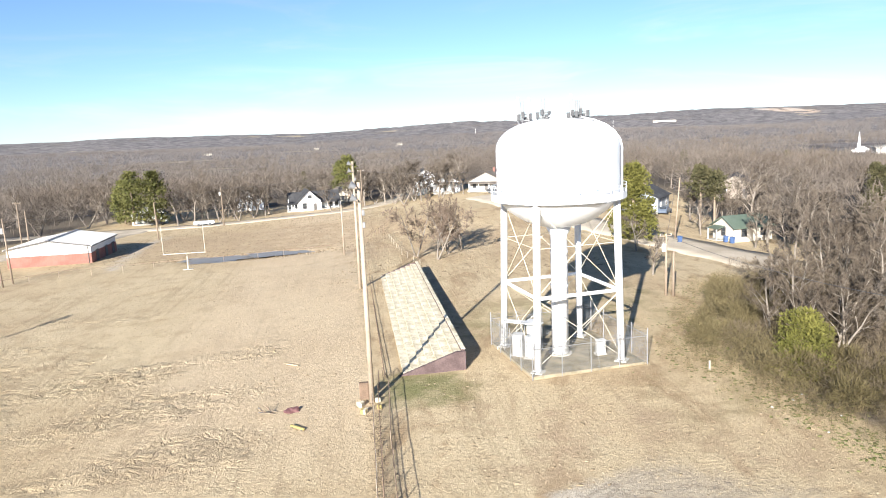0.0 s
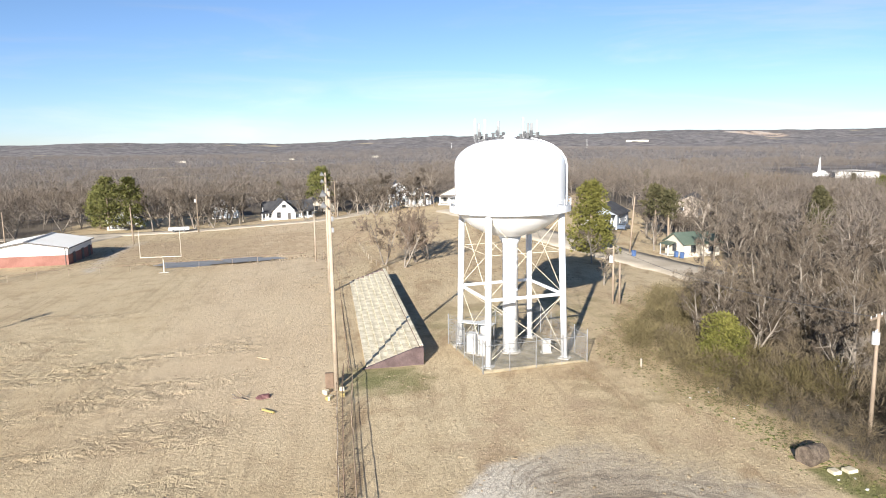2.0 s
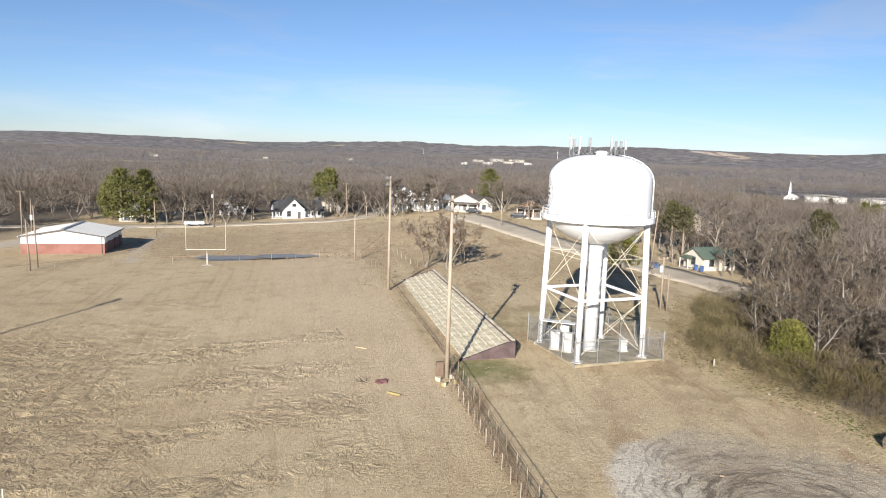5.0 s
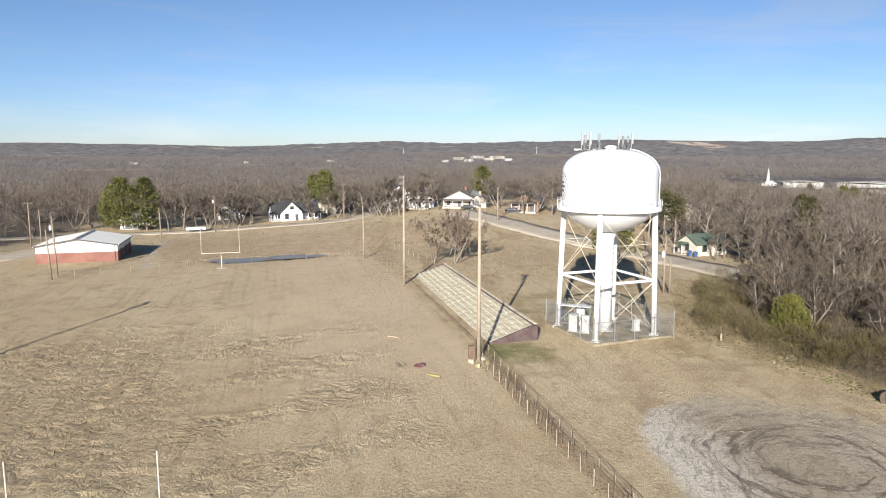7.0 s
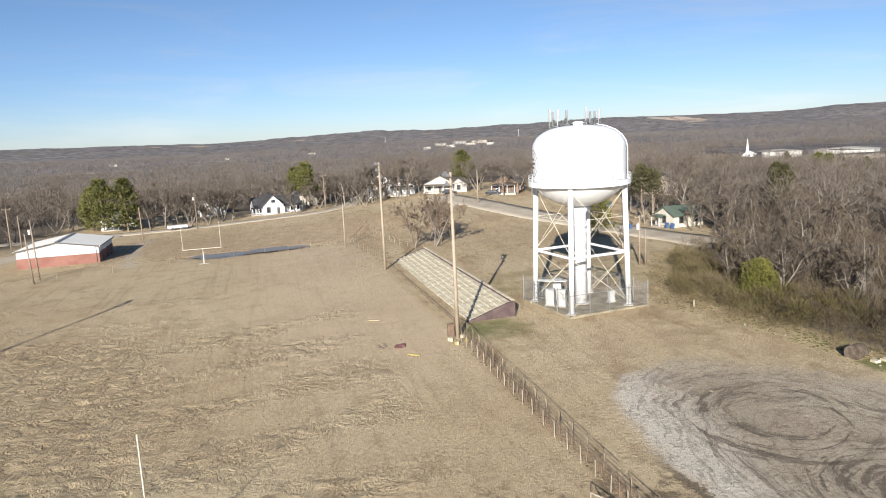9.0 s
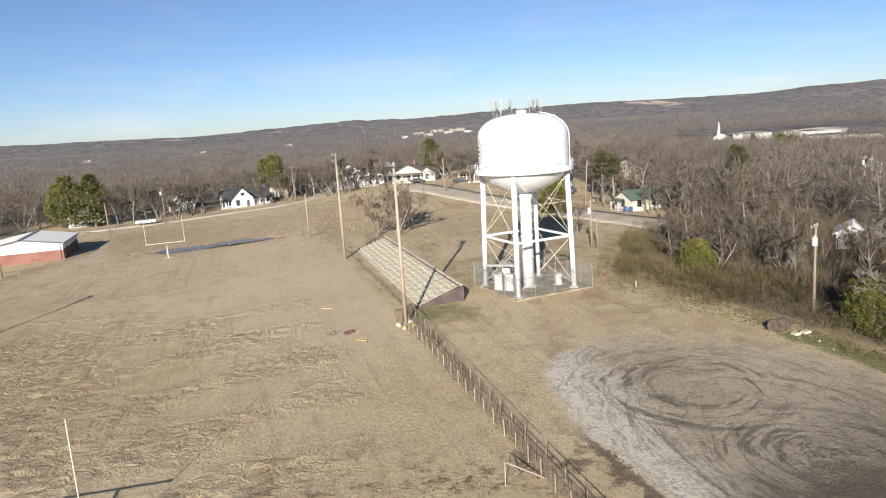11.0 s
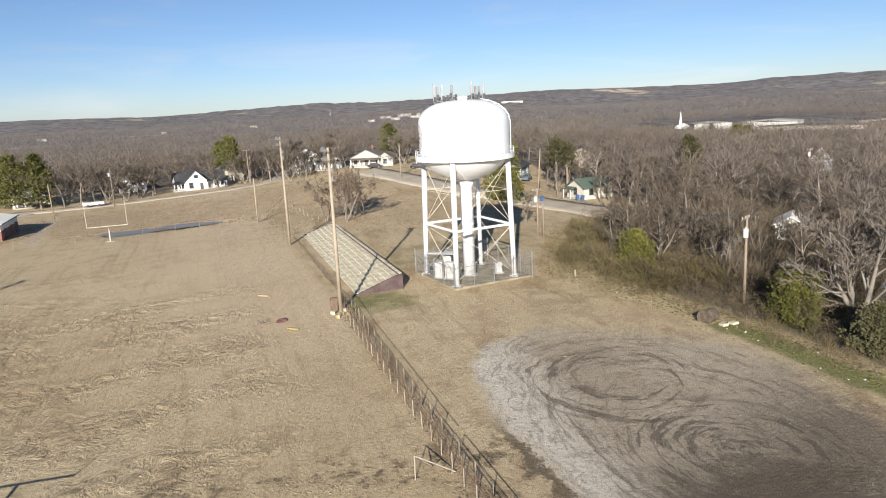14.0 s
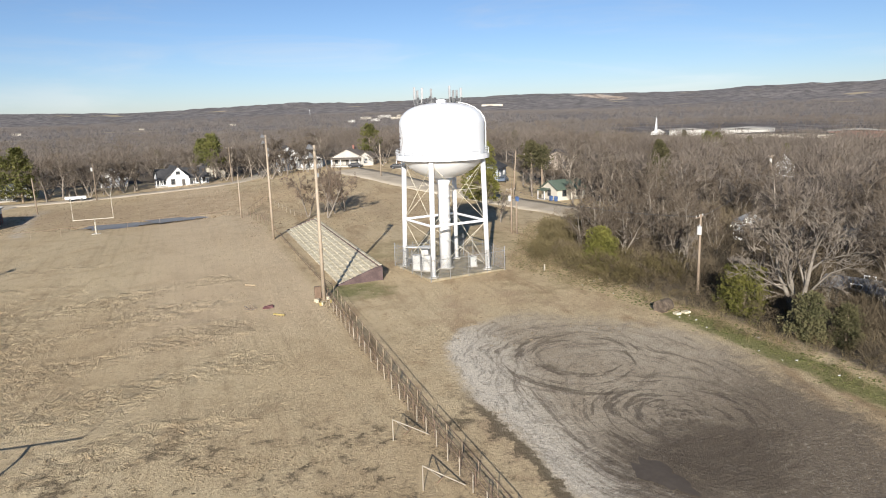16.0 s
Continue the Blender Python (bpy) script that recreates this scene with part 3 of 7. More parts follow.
def build_tower():
    tower = thing("water_tower", pose(TX, TY, TZ), "white-painted steel water tower on four legs with a central riser", "water tower")
    bm = bmesh.new()
    prof = [(0.72, 11.05), (1.4, 11.12), (2.4, 11.4), (3.35, 11.9), (4.15, 12.5), (4.75, 13.1), (5.08, 13.6), (TANK_R, 13.95), (TANK_R, 17.35)]
    for i in range(1, 13):
        a = math.pi / 2 * i / 12
        prof.append((TANK_R * (math.cos(a) ** 0.78 if i < 12 else 0), 17.35 + 2.55 * math.sin(a) ** 0.92))
    lathe(bm, prof, 72)
    part("tank", bm, WHITE_STEEL, tower, smooth=True)
    bm = bmesh.new()
    lathe(bm, [(TANK_R - 0.1, 13.42), (TANK_R + 0.5, 13.42), (TANK_R + 0.5, 13.5), (TANK_R - 0.1, 13.5), (TANK_R - 0.1, 13.42)], 72)
    balcony = part("balcony", bm, WHITE_STEEL, tower)
    bm = bmesh.new()
    lathe(bm, [(TANK_R + 0.47, 13.5), (TANK_R + 0.5, 13.5), (TANK_R + 0.5, 13.98), (TANK_R + 0.47, 13.98), (TANK_R + 0.47, 13.5)], 72)
    part("parapet", bm, WHITE_STEEL, balcony)
    for z in (14.28, 14.56):
        bm = bmesh.new()
        ring = [((TANK_R + 0.48) * math.cos(2 * math.pi * i / 60), (TANK_R + 0.48) * math.sin(2 * math.pi * i / 60), z) for i in range(61)]
        bent(bm, ring, 0.025, 6)
        part("handrail", bm, WHITE_STEEL, balcony)
    bm = bmesh.new()
    tube(bm, (0, 0, 13.5), (0, 0, 14.57), 0.03, n=6)
    post = part("rail_post", bm, WHITE_STEEL, balcony)
    for i in range(24):
        a = 2 * math.pi * (i + 0.5) / 24
        ob = post if i == 0 else post.copy()
        if i:
            scene.collection.objects.link(ob)
        ob.location = ((TANK_R + 0.48) * math.cos(a), (TANK_R + 0.48) * math.sin(a), 0)
    bm = bmesh.new()
    lathe(bm, [(TANK_R - 0.03, 13.3), (TANK_R + 0.06, 13.3), (TANK_R + 0.06, 13.38), (TANK_R - 0.03, 13.38), (TANK_R - 0.03, 13.3)], 72)
    part("seam", bm, DARK_SEAM, tower, "grey joint below the balcony")
    bm = bmesh.new()
    lathe(bm, [(0, 0.05), (0.72, 0.05), (0.72, 10.3), (1.15, 11.2), (0, 11.2)], 32)
    riser = part("riser", bm, WHITE_STEEL, tower, "wide white riser pipe", smooth=False)
    for poly in riser.data.polygons:
        poly.use_smooth = abs(poly.normal.z) < 0.5
    for z in (5.9, 8.8):
        bm = bmesh.new()
        lathe(bm, [(0.7, z), (0.755, z), (0.755, z + 0.14), (0.7, z + 0.14), (0.7, z)], 32)
        part("band", bm, WHITE_STEEL, riser)
    for k in range(4):
        bm = bmesh.new()
        tube(bm, leg_at(k, 0.1), leg_at(k, Z_RING + 0.35), 0.29, n=20)
        leg = part("leg", bm, WHITE_STEEL, tower)
        for poly in leg.data.polygons:
            poly.use_smooth = abs(poly.normal.z) < 0.7
        bm = bmesh.new()
        b = leg_at(k, 0)
        box(bm, (b.x, b.y, 0.13), (0.56, 0.56, 0.05), Matrix.Rotation(radians(LEG_ANGLES[k]), 4, "Z"))
        part("base_plate", bm, WHITE_STEEL, leg)
        bm = bmesh.new()
        box(bm, (b.x, b.y, -0.17), (1.0, 1.0, 0.5), Matrix.Rotation(radians(LEG_ANGLES[k]), 4, "Z"), 0.04)
        part("footing", bm, CONCRETE, tower, "square concrete footing")
    for k in range(4):
        bm = bmesh.new()
        tube(bm, leg_at(k, Z_STRUT), leg_at(k + 1, Z_STRUT), 0.15, n=12)
        part("strut", bm, WHITE_STEEL, tower)
        bm = bmesh.new()
        tube(bm, leg_at(k, Z_TIE), leg_at(k + 1, Z_TIE), 0.022, n=5)
        part("tie_rod", bm, ROD, tower)
        for z0, z1 in ((0.35, Z_STRUT - 0.1), (Z_STRUT + 0.1, Z_RING - 0.5)):
            for a, c in ((k, k + 1), (k + 1, k)):
                bm = bmesh.new()
                tube(bm, leg_at(a, z0), leg_at(c, z1), 0.026, n=6)
                part("brace_rod", bm, ROD, tower)
    bm = bmesh.new()
    lathe(bm, [(0, -0.25), (1.0, -0.25), (1.0, 0.03), (0, 0.03)], 32)
    part("footing", bm, CONCRETE, tower, "round concrete footing of the riser")
    # Ladder up the shell and over the roof.
    la = radians(-18)
    pts = [(TANK_R + 0.14, 13.5), (TANK_R + 0.14, 17.4)] + [((TANK_R + 0.1) * math.cos(radians(a)) ** 0.8, 17.45 + 2.6 * math.sin(radians(a))) for a in (15, 30, 45, 60, 72)]
    bm = bmesh.new()
    for s in (-0.24, 0.24):
        bent(bm, [(r * math.cos(la) - s * math.sin(la), r * math.sin(la) + s * math.cos(la), z) for r, z in pts], 0.05, 6)
    for z in np.arange(13.7, 17.4, 0.3):
        r = TANK_R + 0.14
        tube(bm, (r * math.cos(la) + 0.24 * math.sin(la), r * math.sin(la) - 0.24 * math.cos(la), z), (r * math.cos(la) - 0.24 * math.sin(la), r * math.sin(la) + 0.24 * math.cos(la), z), 0.025, n=5)
    part("ladder", bm, WHITE_STEEL, tower)
    # Round emblem on the shell: plain rings and bars.
    mid, zc = radians(175), 15.95
    bm = bmesh.new()
    for i in range(48):
        a0, a1 = 2 * math.pi * i / 48, 2 * math.pi * (i + 1) / 48
        for r0, r1 in ((1.42, 1.5), (1.05, 1.1)):
            vs = []
            for rr, aa in ((r0, a0), (r1, a0), (r1, a1), (r0, a1)):
                th = mid + rr * math.cos(aa) / TANK_R
                vs.append(bm.verts.new(((TANK_R + 0.012) * math.cos(th), (TANK_R + 0.012) * math.sin(th), zc + rr * math.sin(aa))))
            bm.faces.new(vs)
    for z, w in ((0.45, 0.5), (0.0, 0.8), (-0.45, 0.5)):
        curved_patch(bm, TANK_R + 0.004, mid - w / TANK_R, mid + w / TANK_R, zc + z - 0.12, zc + z + 0.12)
    part("emblem", bm, INK, tower, "round faded dark emblem of plain rings and bars")
    # Vent, aerials and their frames on the roof.
    bm = bmesh.new()
    lathe(bm, [(0.55, 19.75), (0.55, 20.05), (0.7, 20.08), (0.45, 20.28), (0, 20.33)], 24)
    part("roof_vent", bm, WHITE_STEEL, tower)
    for cx, cy in ((-2.6, 0.5), (-0.9, 1.7), (2.15, 0.9), (1.7, 2.0)):
        zb = 17.35 + 2.55 * math.sin(math.acos((math.hypot(cx, cy) / TANK_R) ** (1 / 0.78))) ** 0.92 - 0.06
        bm = bmesh.new()
        tube(bm, (cx - 0.65, cy - 0.3, zb + 0.7), (cx + 0.65, cy - 0.3, zb + 0.7), 0.045, n=6)
        mount = part("aerial_mount", bm, GALV, tower, "galvanised aerial frame on the roof")
        for s in (-0.45, 0.45):
            bm = bmesh.new()
            bent(bm, [(cx + s, cy + 0.35, zb - 0.1), (cx + s, cy - 0.3, zb + 0.7), (cx + s, cy - 0.3, zb - 0.15)], 0.035, 6)
            part("mount_leg", bm, GALV, mount)
        bm = bmesh.new()
        tube(bm, (cx - 0.65, cy - 0.3, zb + 0.25), (cx + 0.65, cy - 0.3, zb + 0.25), 0.045, n=6)
        part("lower_rail", bm, GALV, mount)
        bm = bmesh.new()
        box(bm, (cx + 0.2, cy - 0.15, zb + 0.35), (0.5, 0.35, 0.4), bevel=0.03)
        part("radio_unit", bm, DARK_STEEL, mount, "dark grey radio unit")
        for dx, dz in ((-0.5, 0.75), (-0.15, 0.95), (0.45, 0.8)):
            bm = bmesh.new()
            box(bm, (cx + dx, cy - 0.62, zb + dz - 0.25), (0.24, 0.2, 0.5), bevel=0.02)
            part("filter_unit", bm, DARK_STEEL, mount, "small dark filter unit")
        kinds = {-2.6: ((-0.55, 1.5), (-0.2, 1.2), (0.35, 1.45)), -0.9: ((0.0, 1.25),), 2.15: ((-0.1, 1.1), (0.4, 1.3)), 1.7: ((-0.25, 1.6), (0.2, 1.15))}[cx]
        for s, h in kinds:
            bm = bmesh.new()
            tube(bm, (cx + s, cy - 0.35, zb + 0.1), (cx + s, cy - 0.35, zb + 0.3 + h * 0.35), 0.035, n=6)
            box(bm, (cx + s, cy - 0.45, zb + 0.3 + h * 0.62), (0.24, 0.16, h * 1.22), bevel=0.03)
            part("aerial", bm, AERIAL if h > 1.27 else GALV, mount, "upright panel aerial")
    return tower


build_tower()


def chain_link(bm, a, b, z0, z1, gap=0.16, r=0.004):
    """Crossed wires between two points of the plan."""
    a, b = Vector((*a, 0)), Vector((*b, 0))
    d = b - a
    length, h = d.length, z1 - z0
    d.normalize()
    for s in (1, -1):
        x = -h
        while x < length:
            x0, x1 = x, x + h
            za, zb = z0, z1
            if x0 < 0:
                za, x0 = z0 - x, 0
            if x1 > length:
                zb, x1 = z1 - (x1 - length), length
            if x1 - x0 > 0.03:
                p, q = (x0, za), (x1, zb)
                if s < 0:
                    p, q = (length - x0, za), (length - x1, zb)
                tube(bm, a + d * p[0] + Vector((0, 0, p[1])), a + d * q[0] + Vector((0, 0, q[1])), r, n=3, caps=False)
            x += gap


def build_compound():
    corners = [(6.2, 52.7), (15.9, 55.2), (13.3, 64.9), (3.6, 62.2)]
    zb = TZ - 0.1
    fence = thing("chain_link_fence", pose(0, 0, zb), "tall galvanised chain-link fence with barbed wire round the tower", "fence")
    for k in range(4):
        a, b = corners[k], corners[(k + 1) % 4]
        n = 4
        bm = bmesh.new()
        chain_link(bm, a, b, 0.05, 2.3, 0.17, 0.0045)
        part("mesh_panel", bm, GALV, fence)
        for z, r in ((2.3, 0.03), (2.45, 0.008), (2.58, 0.008), (2.7, 0.008)):
            bm = bmesh.new()
            tube(bm, (*a, z), (*b, z), r, n=5)
            part("top_rail" if z == 2.3 else "barbed_wire", bm, GALV, fence)
        for i in range(n):
            f = i / n
            x, y = a[0] + (b[0] - a[0]) * f, a[1] + (b[1] - a[1]) * f
            bm = bmesh.new()
            tube(bm, (x, y, -0.25), (x, y, 2.75 if i else 2.9), 0.045 if i == 0 else 0.035, n=8)
            part("post", bm, GALV, fence)
    bm = bmesh.new()
    prism(bm, [(cx + (TX - cx) * 0.02, cy + (TY - cy) * 0.02) for cx, cy in corners], zb - 0.35, zb + 0.06)
    tagged(part("equipment_pad", bm, surface("grey_gravel_pad", (0.17, 0.145, 0.095), (0.36, 0.3, 0.2), 0.7, 6, 0.95, 0.8, vary=0)), "grey crushed-stone pad under the tower", "gravel pad", kind="structure")

    def cabinet(x, y, sx, sy, sz, turn, label):
        c = thing("equipment_cabinet", pose(x, y, zb + 0.06, 0, 0, turn), label, "cabinet", "cabinets in the compound")
        bm = bmesh.new()
        box(bm, (0, 0, 0.06), (sx + 0.2, sy + 0.2, 0.12))
        part("plinth", bm, CONCRETE, c)
        bm = bmesh.new()
        box(bm, (0, 0, 0.12 + sz / 2), (sx, sy, sz), bevel=0.02)
        part("body", bm, CREAM_BOX, c)
        bm = bmesh.new()
        box(bm, (0, 0, 0.14 + sz), (sx + 0.08, sy + 0.08, 0.05))
        part("cap", bm, CREAM_BOX, c)
        bm = bmesh.new()
        box(bm, (0, -sy / 2 - 0.012, 0.12 + sz / 2), (sx * 0.86, 0.02, sz * 0.86), bevel=0.006)
        door = part("door", bm, CREAM_BOX, c)
        bm = bmesh.new()
        box(bm, (sx * 0.3, -sy / 2 - 0.04, 0.12 + sz / 2), (0.04, 0.04, 0.2))
        part("handle", bm, DARK_STEEL, door)

    turn = -28
    cabinet(5.7, 58.3, 0.95, 0.8, 1.75, turn, "cream steel radio cabinet on a concrete plinth")
    cabinet(6.75, 57.4, 0.95, 0.8, 1.75, turn, "cream steel radio cabinet on a concrete plinth")
    cabinet(7.2, 60.4, 0.9, 0.7, 2.3, turn, "tall cream radio cabinet by the riser")
    cabinet(12.6, 57.6, 0.75, 0.4, 1.15, 12, "small cream meter cabinet by a leg")
    # Cable bridge on posts from the cabinets to the riser.
    bridge = thing("cable_bridge", pose(5.2, 60.0, zb + 0.06, 0, 0, -28), "galvanised cable bridge on posts inside the compound", "cable bridge")
    for x in (-0.4, 1.2, 2.8):
        for y in (-0.5, 0.3):
            bm = bmesh.new()
            tube(bm, (x, y, 0), (x, y, 2.75), 0.04, n=6)
            part("post", bm, GALV, bridge)
    for z, w in ((2.6, 0.9), (1.2, 0.06), (0.6, 0.06)):
        bm = bmesh.new()
        box(bm, (1.2, -0.1 if w > 0.5 else -0.5, z), (3.5, w, 0.07))
        part("tray" if w > 0.5 else "rail", bm, CREAM_BOX if w > 0.5 else GALV, bridge)


build_compound()


# ---- stand, fence and field ----
WOOD_POLE = surface("weathered_pole_wood", (0.3, 0.235, 0.17), (0.42, 0.35, 0.27), 0.5, 12.0, 0.9, 0.3, vary=0.15)
GREY_POLE = surface("grey_pole_wood", (0.24, 0.18, 0.13), (0.34, 0.27, 0.2), 0.5, 12.0, 0.9, 0.3, vary=0.2)
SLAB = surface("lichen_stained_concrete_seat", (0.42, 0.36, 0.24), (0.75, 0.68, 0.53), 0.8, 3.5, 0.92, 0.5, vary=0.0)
BROWN_STONE = surface("dark_purple_brick", (0.085, 0.058, 0.056), (0.15, 0.105, 0.098), 1.2, 9, 0.9, 0.4, vary=0.2)
RUST = surface("rusted_pipe", (0.13, 0.088, 0.06), (0.24, 0.165, 0.115), 1.0, 12, 0.85, 0.2, vary=0.2)
PALE_PIPE = surface("pale_pipe_paint", (0.3, 0.26, 0.2), (0.42, 0.37, 0.3), 1.0, 12, 0.7, 0.1, vary=0.15)
WHITE_PAINT = surface("white_pipe_paint", (0.5, 0.46, 0.37), (0.6, 0.56, 0.47), 1.0, 9, 0.5, 0.03, vary=0.05)
YELLOW = surface("yellow_plastic", (0.32, 0.25, 0.09), (0.4, 0.32, 0.13), 1.0, 9, 0.5, 0.02, vary=0.1)
MAROON = surface("maroon_vinyl", (0.11, 0.05, 0.05), (0.17, 0.085, 0.082), 2.0, 12, 0.6, 0.1, vary=0.1)

# Risers are darker than the slabs: gap shade put into the colour.
RISER = surface("worn_shaded_riser", (0.36, 0.32, 0.24), (0.5, 0.45, 0.35), 0.8, 6, 0.95, 0.3, vary=0.1)
WALK = surface("dark_weathered_walk", (0.075, 0.065, 0.062), (0.14, 0.122, 0.115), 0.8, 7, 0.95, 0.4, vary=0.0)

STAND_V0, STAND_V1 = 5.0, 45.0
STAND_U0, STAND_DEEP, TIERS = 1.35, 6.3, 9


def build_stand():
    x, y = place(0, 0)
    ob = thing("concrete_stand", pose(x, y, 0, 0, 0, FIELD_TURN), "stepped pale concrete grandstand stained with lichen, above a brick wall", "grandstand")
    rng = random.Random(5)
    tread = STAND_DEEP / TIERS
    z0, rise = 0.62, 0.225
    length = (STAND_V1 - STAND_V0)
    pieces = 8
    seg = length / pieces
    # Slabs of each tier, one by one.
    meshes = []
    for k in range(4):
        bm = bmesh.new()
        box(bm, (0, 0, 0), (tread + 0.02, seg - 0.001, 0.16), bevel=0.006)
        for v in bm.verts:
            v.co += Vector((rng.uniform(-0.008, 0.008), rng.uniform(-0.006, 0.006), rng.uniform(-0.012, 0.012)))
        me = bpy.data.meshes.new("slab")
        bm.to_mesh(me)
        bm.free()
        me.materials.append(SLAB)
        meshes.append(me)
    seats = []
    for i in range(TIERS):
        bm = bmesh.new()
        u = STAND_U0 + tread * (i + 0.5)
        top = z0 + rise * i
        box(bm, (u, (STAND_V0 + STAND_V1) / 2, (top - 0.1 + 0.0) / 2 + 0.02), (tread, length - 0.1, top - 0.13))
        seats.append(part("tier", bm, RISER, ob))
    for i in range(TIERS):
        for j in range(pieces):
            s = new("slab", meshes[rng.randrange(4)])
            s.parent = seats[i]
            u = STAND_U0 + tread * (i + 0.5)
            s.location = (u, STAND_V0 + seg * (j + 0.5), z0 + rise * i + rng.uniform(-0.004, 0.004))
            s.rotation_euler = (rng.uniform(-0.002, 0.002), rng.uniform(-0.012, 0.012), rng.choice((0, math.pi)))
    # Narrow seat boards on concrete blocks.
    u1 = STAND_U0 + STAND_DEEP
    top = z0 + rise * (TIERS - 1)
    bm = bmesh.new()
    box(bm, (u1 + 0.17, (STAND_V0 + STAND_V1) / 2, top / 2 + 0.1), (0.3, length, top + 0.45), bevel=0.03)
    part("back_wall", bm, BROWN_STONE, ob, "dark brick rear wall")
    bm = bmesh.new()
    box(bm, (u1 + 0.17, (STAND_V0 + STAND_V1) / 2, top + 0.36), (0.36, length + 0.1, 0.08), bevel=0.015)
    part("coping", bm, SLAB, ob)
    for v in (STAND_V0 - 0.16, STAND_V1 + 0.16):
        bm = bmesh.new()
        poly = [(STAND_U0 - 0.05, -0.3), (u1 + 0.32, -0.3), (u1 + 0.32, top + 0.2), (u1 - 0.4, top + 0.2), (STAND_U0 - 0.05, z0 - 0.06)]
        lo = [bm.verts.new((a, v - 0.15, b)) for a, b in poly]
        hi = [bm.verts.new((a, v + 0.15, b)) for a, b in poly]
        bm.faces.new(lo)
        bm.faces.new(hi[::-1])
        for k in range(5):
            m = (k + 1) % 5
            bm.faces.new((lo[k], hi[k], hi[m], lo[m]))
        bmesh.ops.recalc_face_normals(bm, faces=bm.faces)
        part("end_wall", bm, BROWN_STONE, ob, "dark brick end wall")
    # Walk and low wall along the foot.
    bm = bmesh.new()
    box(bm, (STAND_U0 - 0.62, (STAND_V0 + STAND_V1) / 2, 0.05), (1.15, length, 0.5), bevel=0.02)
    part("walkway", bm, WALK, ob)
    bm = bmesh.new()
    box(bm, (0.05, (STAND_V0 + STAND_V1) / 2, 0.1), (0.2, length, 0.85), bevel=0.02)
    part("front_wall", bm, BROWN_STONE, ob)
    bm = bmesh.new()
    for z in (0.85, 1.15):
        tube(bm, (STAND_U0 - 0.15, STAND_V0 - 1.0, z + 0.25), (STAND_U0 - 0.15, STAND_V1, z + 0.25), 0.028, n=6)
    part("rail", bm, RUST, ob, "rusted pipe rail")
    for i in range(14):
        v = STAND_V0 + 0.3 + i * (length - 0.6) / 13
        bm = bmesh.new()
        tube(bm, (STAND_U0 - 0.15, v, 0.25), (STAND_U0 - 0.15, v, 1.42), 0.025, n=6)
        tube(bm, (STAND_U0 - 0.15, v, 1.05), (0.1, v - 0.05, 0.5), 0.018, n=5)
        part("rail_post", bm, RUST, ob)


build_stand()


def light_pole(u, v, h):
    x, y = place(u, v)
    ob = thing("floodlight_pole", pose(x, y, ground_z(x, y) - 0.1, 0, 0, FIELD_TURN), "tall weathered wooden pole with floodlights beside the stand", "light pole", "floodlight poles")
    bm = bmesh.new()
    tube(bm, (0, 0, 0), (0, 0, h), 0.21, 0.13, n=14)
    part("pole", bm, WOOD_POLE, ob, smooth=True)
    for z, w in ((h - 0.35, 1.5), (h - 1.25, 1.0)):
        bm = bmesh.new()
        box(bm, (-0.18, 0, z), (0.1, w, 0.12))
        arm = part("crossarm", bm, GREY_POLE, ob)
        for s in ((-0.42, 0.42) if w > 1.2 else (-0.3,)):
            bm = bmesh.new()
            m = Matrix.Translation((-0.42, s, z + 0.12)) @ Matrix.Rotation(radians(-62), 4, "Y")
            bmesh.ops.create_cone(bm, cap_ends=True, segments=14, radius1=0.3, radius2=0.12, depth=0.42, matrix=m @ Matrix.Rotation(math.pi, 4, "X"))
            lamp = part("floodlight", bm, GALV, arm, "round metal floodlight", smooth=False)
    for k in range(2):
        bm = bmesh.new()
        box(bm, (0.2, 0, h - 2.2 - k * 0.9), (0.22, 0.18, 0.4), bevel=0.02)
        part("ballast_box", bm, GALV, ob)
    bm = bmesh.new()
    tube(bm, (0.16, 0.1, 0.3), (0.12, 0.08, h - 1.5), 0.025, n=5)
    part("conduit", bm, GALV, ob)
    return ob


light_pole(0.0, 0.0, 16.6)
light_pole(-0.15, 38.1, 16.3)
light_pole(-56.4, 0.0, 16.4)


def plain_pole(x, y, h, label, arm=0.0, turn=0.0, box_at=None, material=None, lean=0.0, name="utility_pole"):
    ob = thing(name, pose(x, y, ground_z(x, y) - 0.1, 0, lean, turn), label, "utility pole", "utility poles")
    bm = bmesh.new()
    tube(bm, (0, 0, 0), (0, 0, h), 0.16, 0.1, n=10)
    part("pole", bm, material or GREY_POLE, ob, smooth=True)
    if arm:
        bm = bmesh.new()
        box(bm, (0, 0.13, h - 0.3), (arm, 0.1, 0.12))
        a = part("crossarm", bm, GREY_POLE, ob)
        for s in (-0.45, 0, 0.45):
            bm = bmesh.new()
            tube(bm, (s * arm, 0.13, h - 0.24), (s * arm, 0.13, h - 0.06), 0.05, 0.03, n=6)
            part("insulator", bm, CREAM_BOX, a)
    if box_at:
        bm = bmesh.new()
        tube(bm, (-0.34, -0.05, box_at - 0.4), (-0.34, -0.05, box_at + 0.4), 0.24, n=14)
        tr = part("transformer", bm, CREAM_BOX, ob, "pale grey drum transformer")
        bm = bmesh.new()
        for s in (-0.1, 0.1):
            tube(bm, (-0.34 + s, -0.05, box_at + 0.38), (-0.34 + s, -0.05, box_at + 0.6), 0.04, 0.025, n=6)
        part("bushing", bm, DARK_SEAM, tr)
    return ob


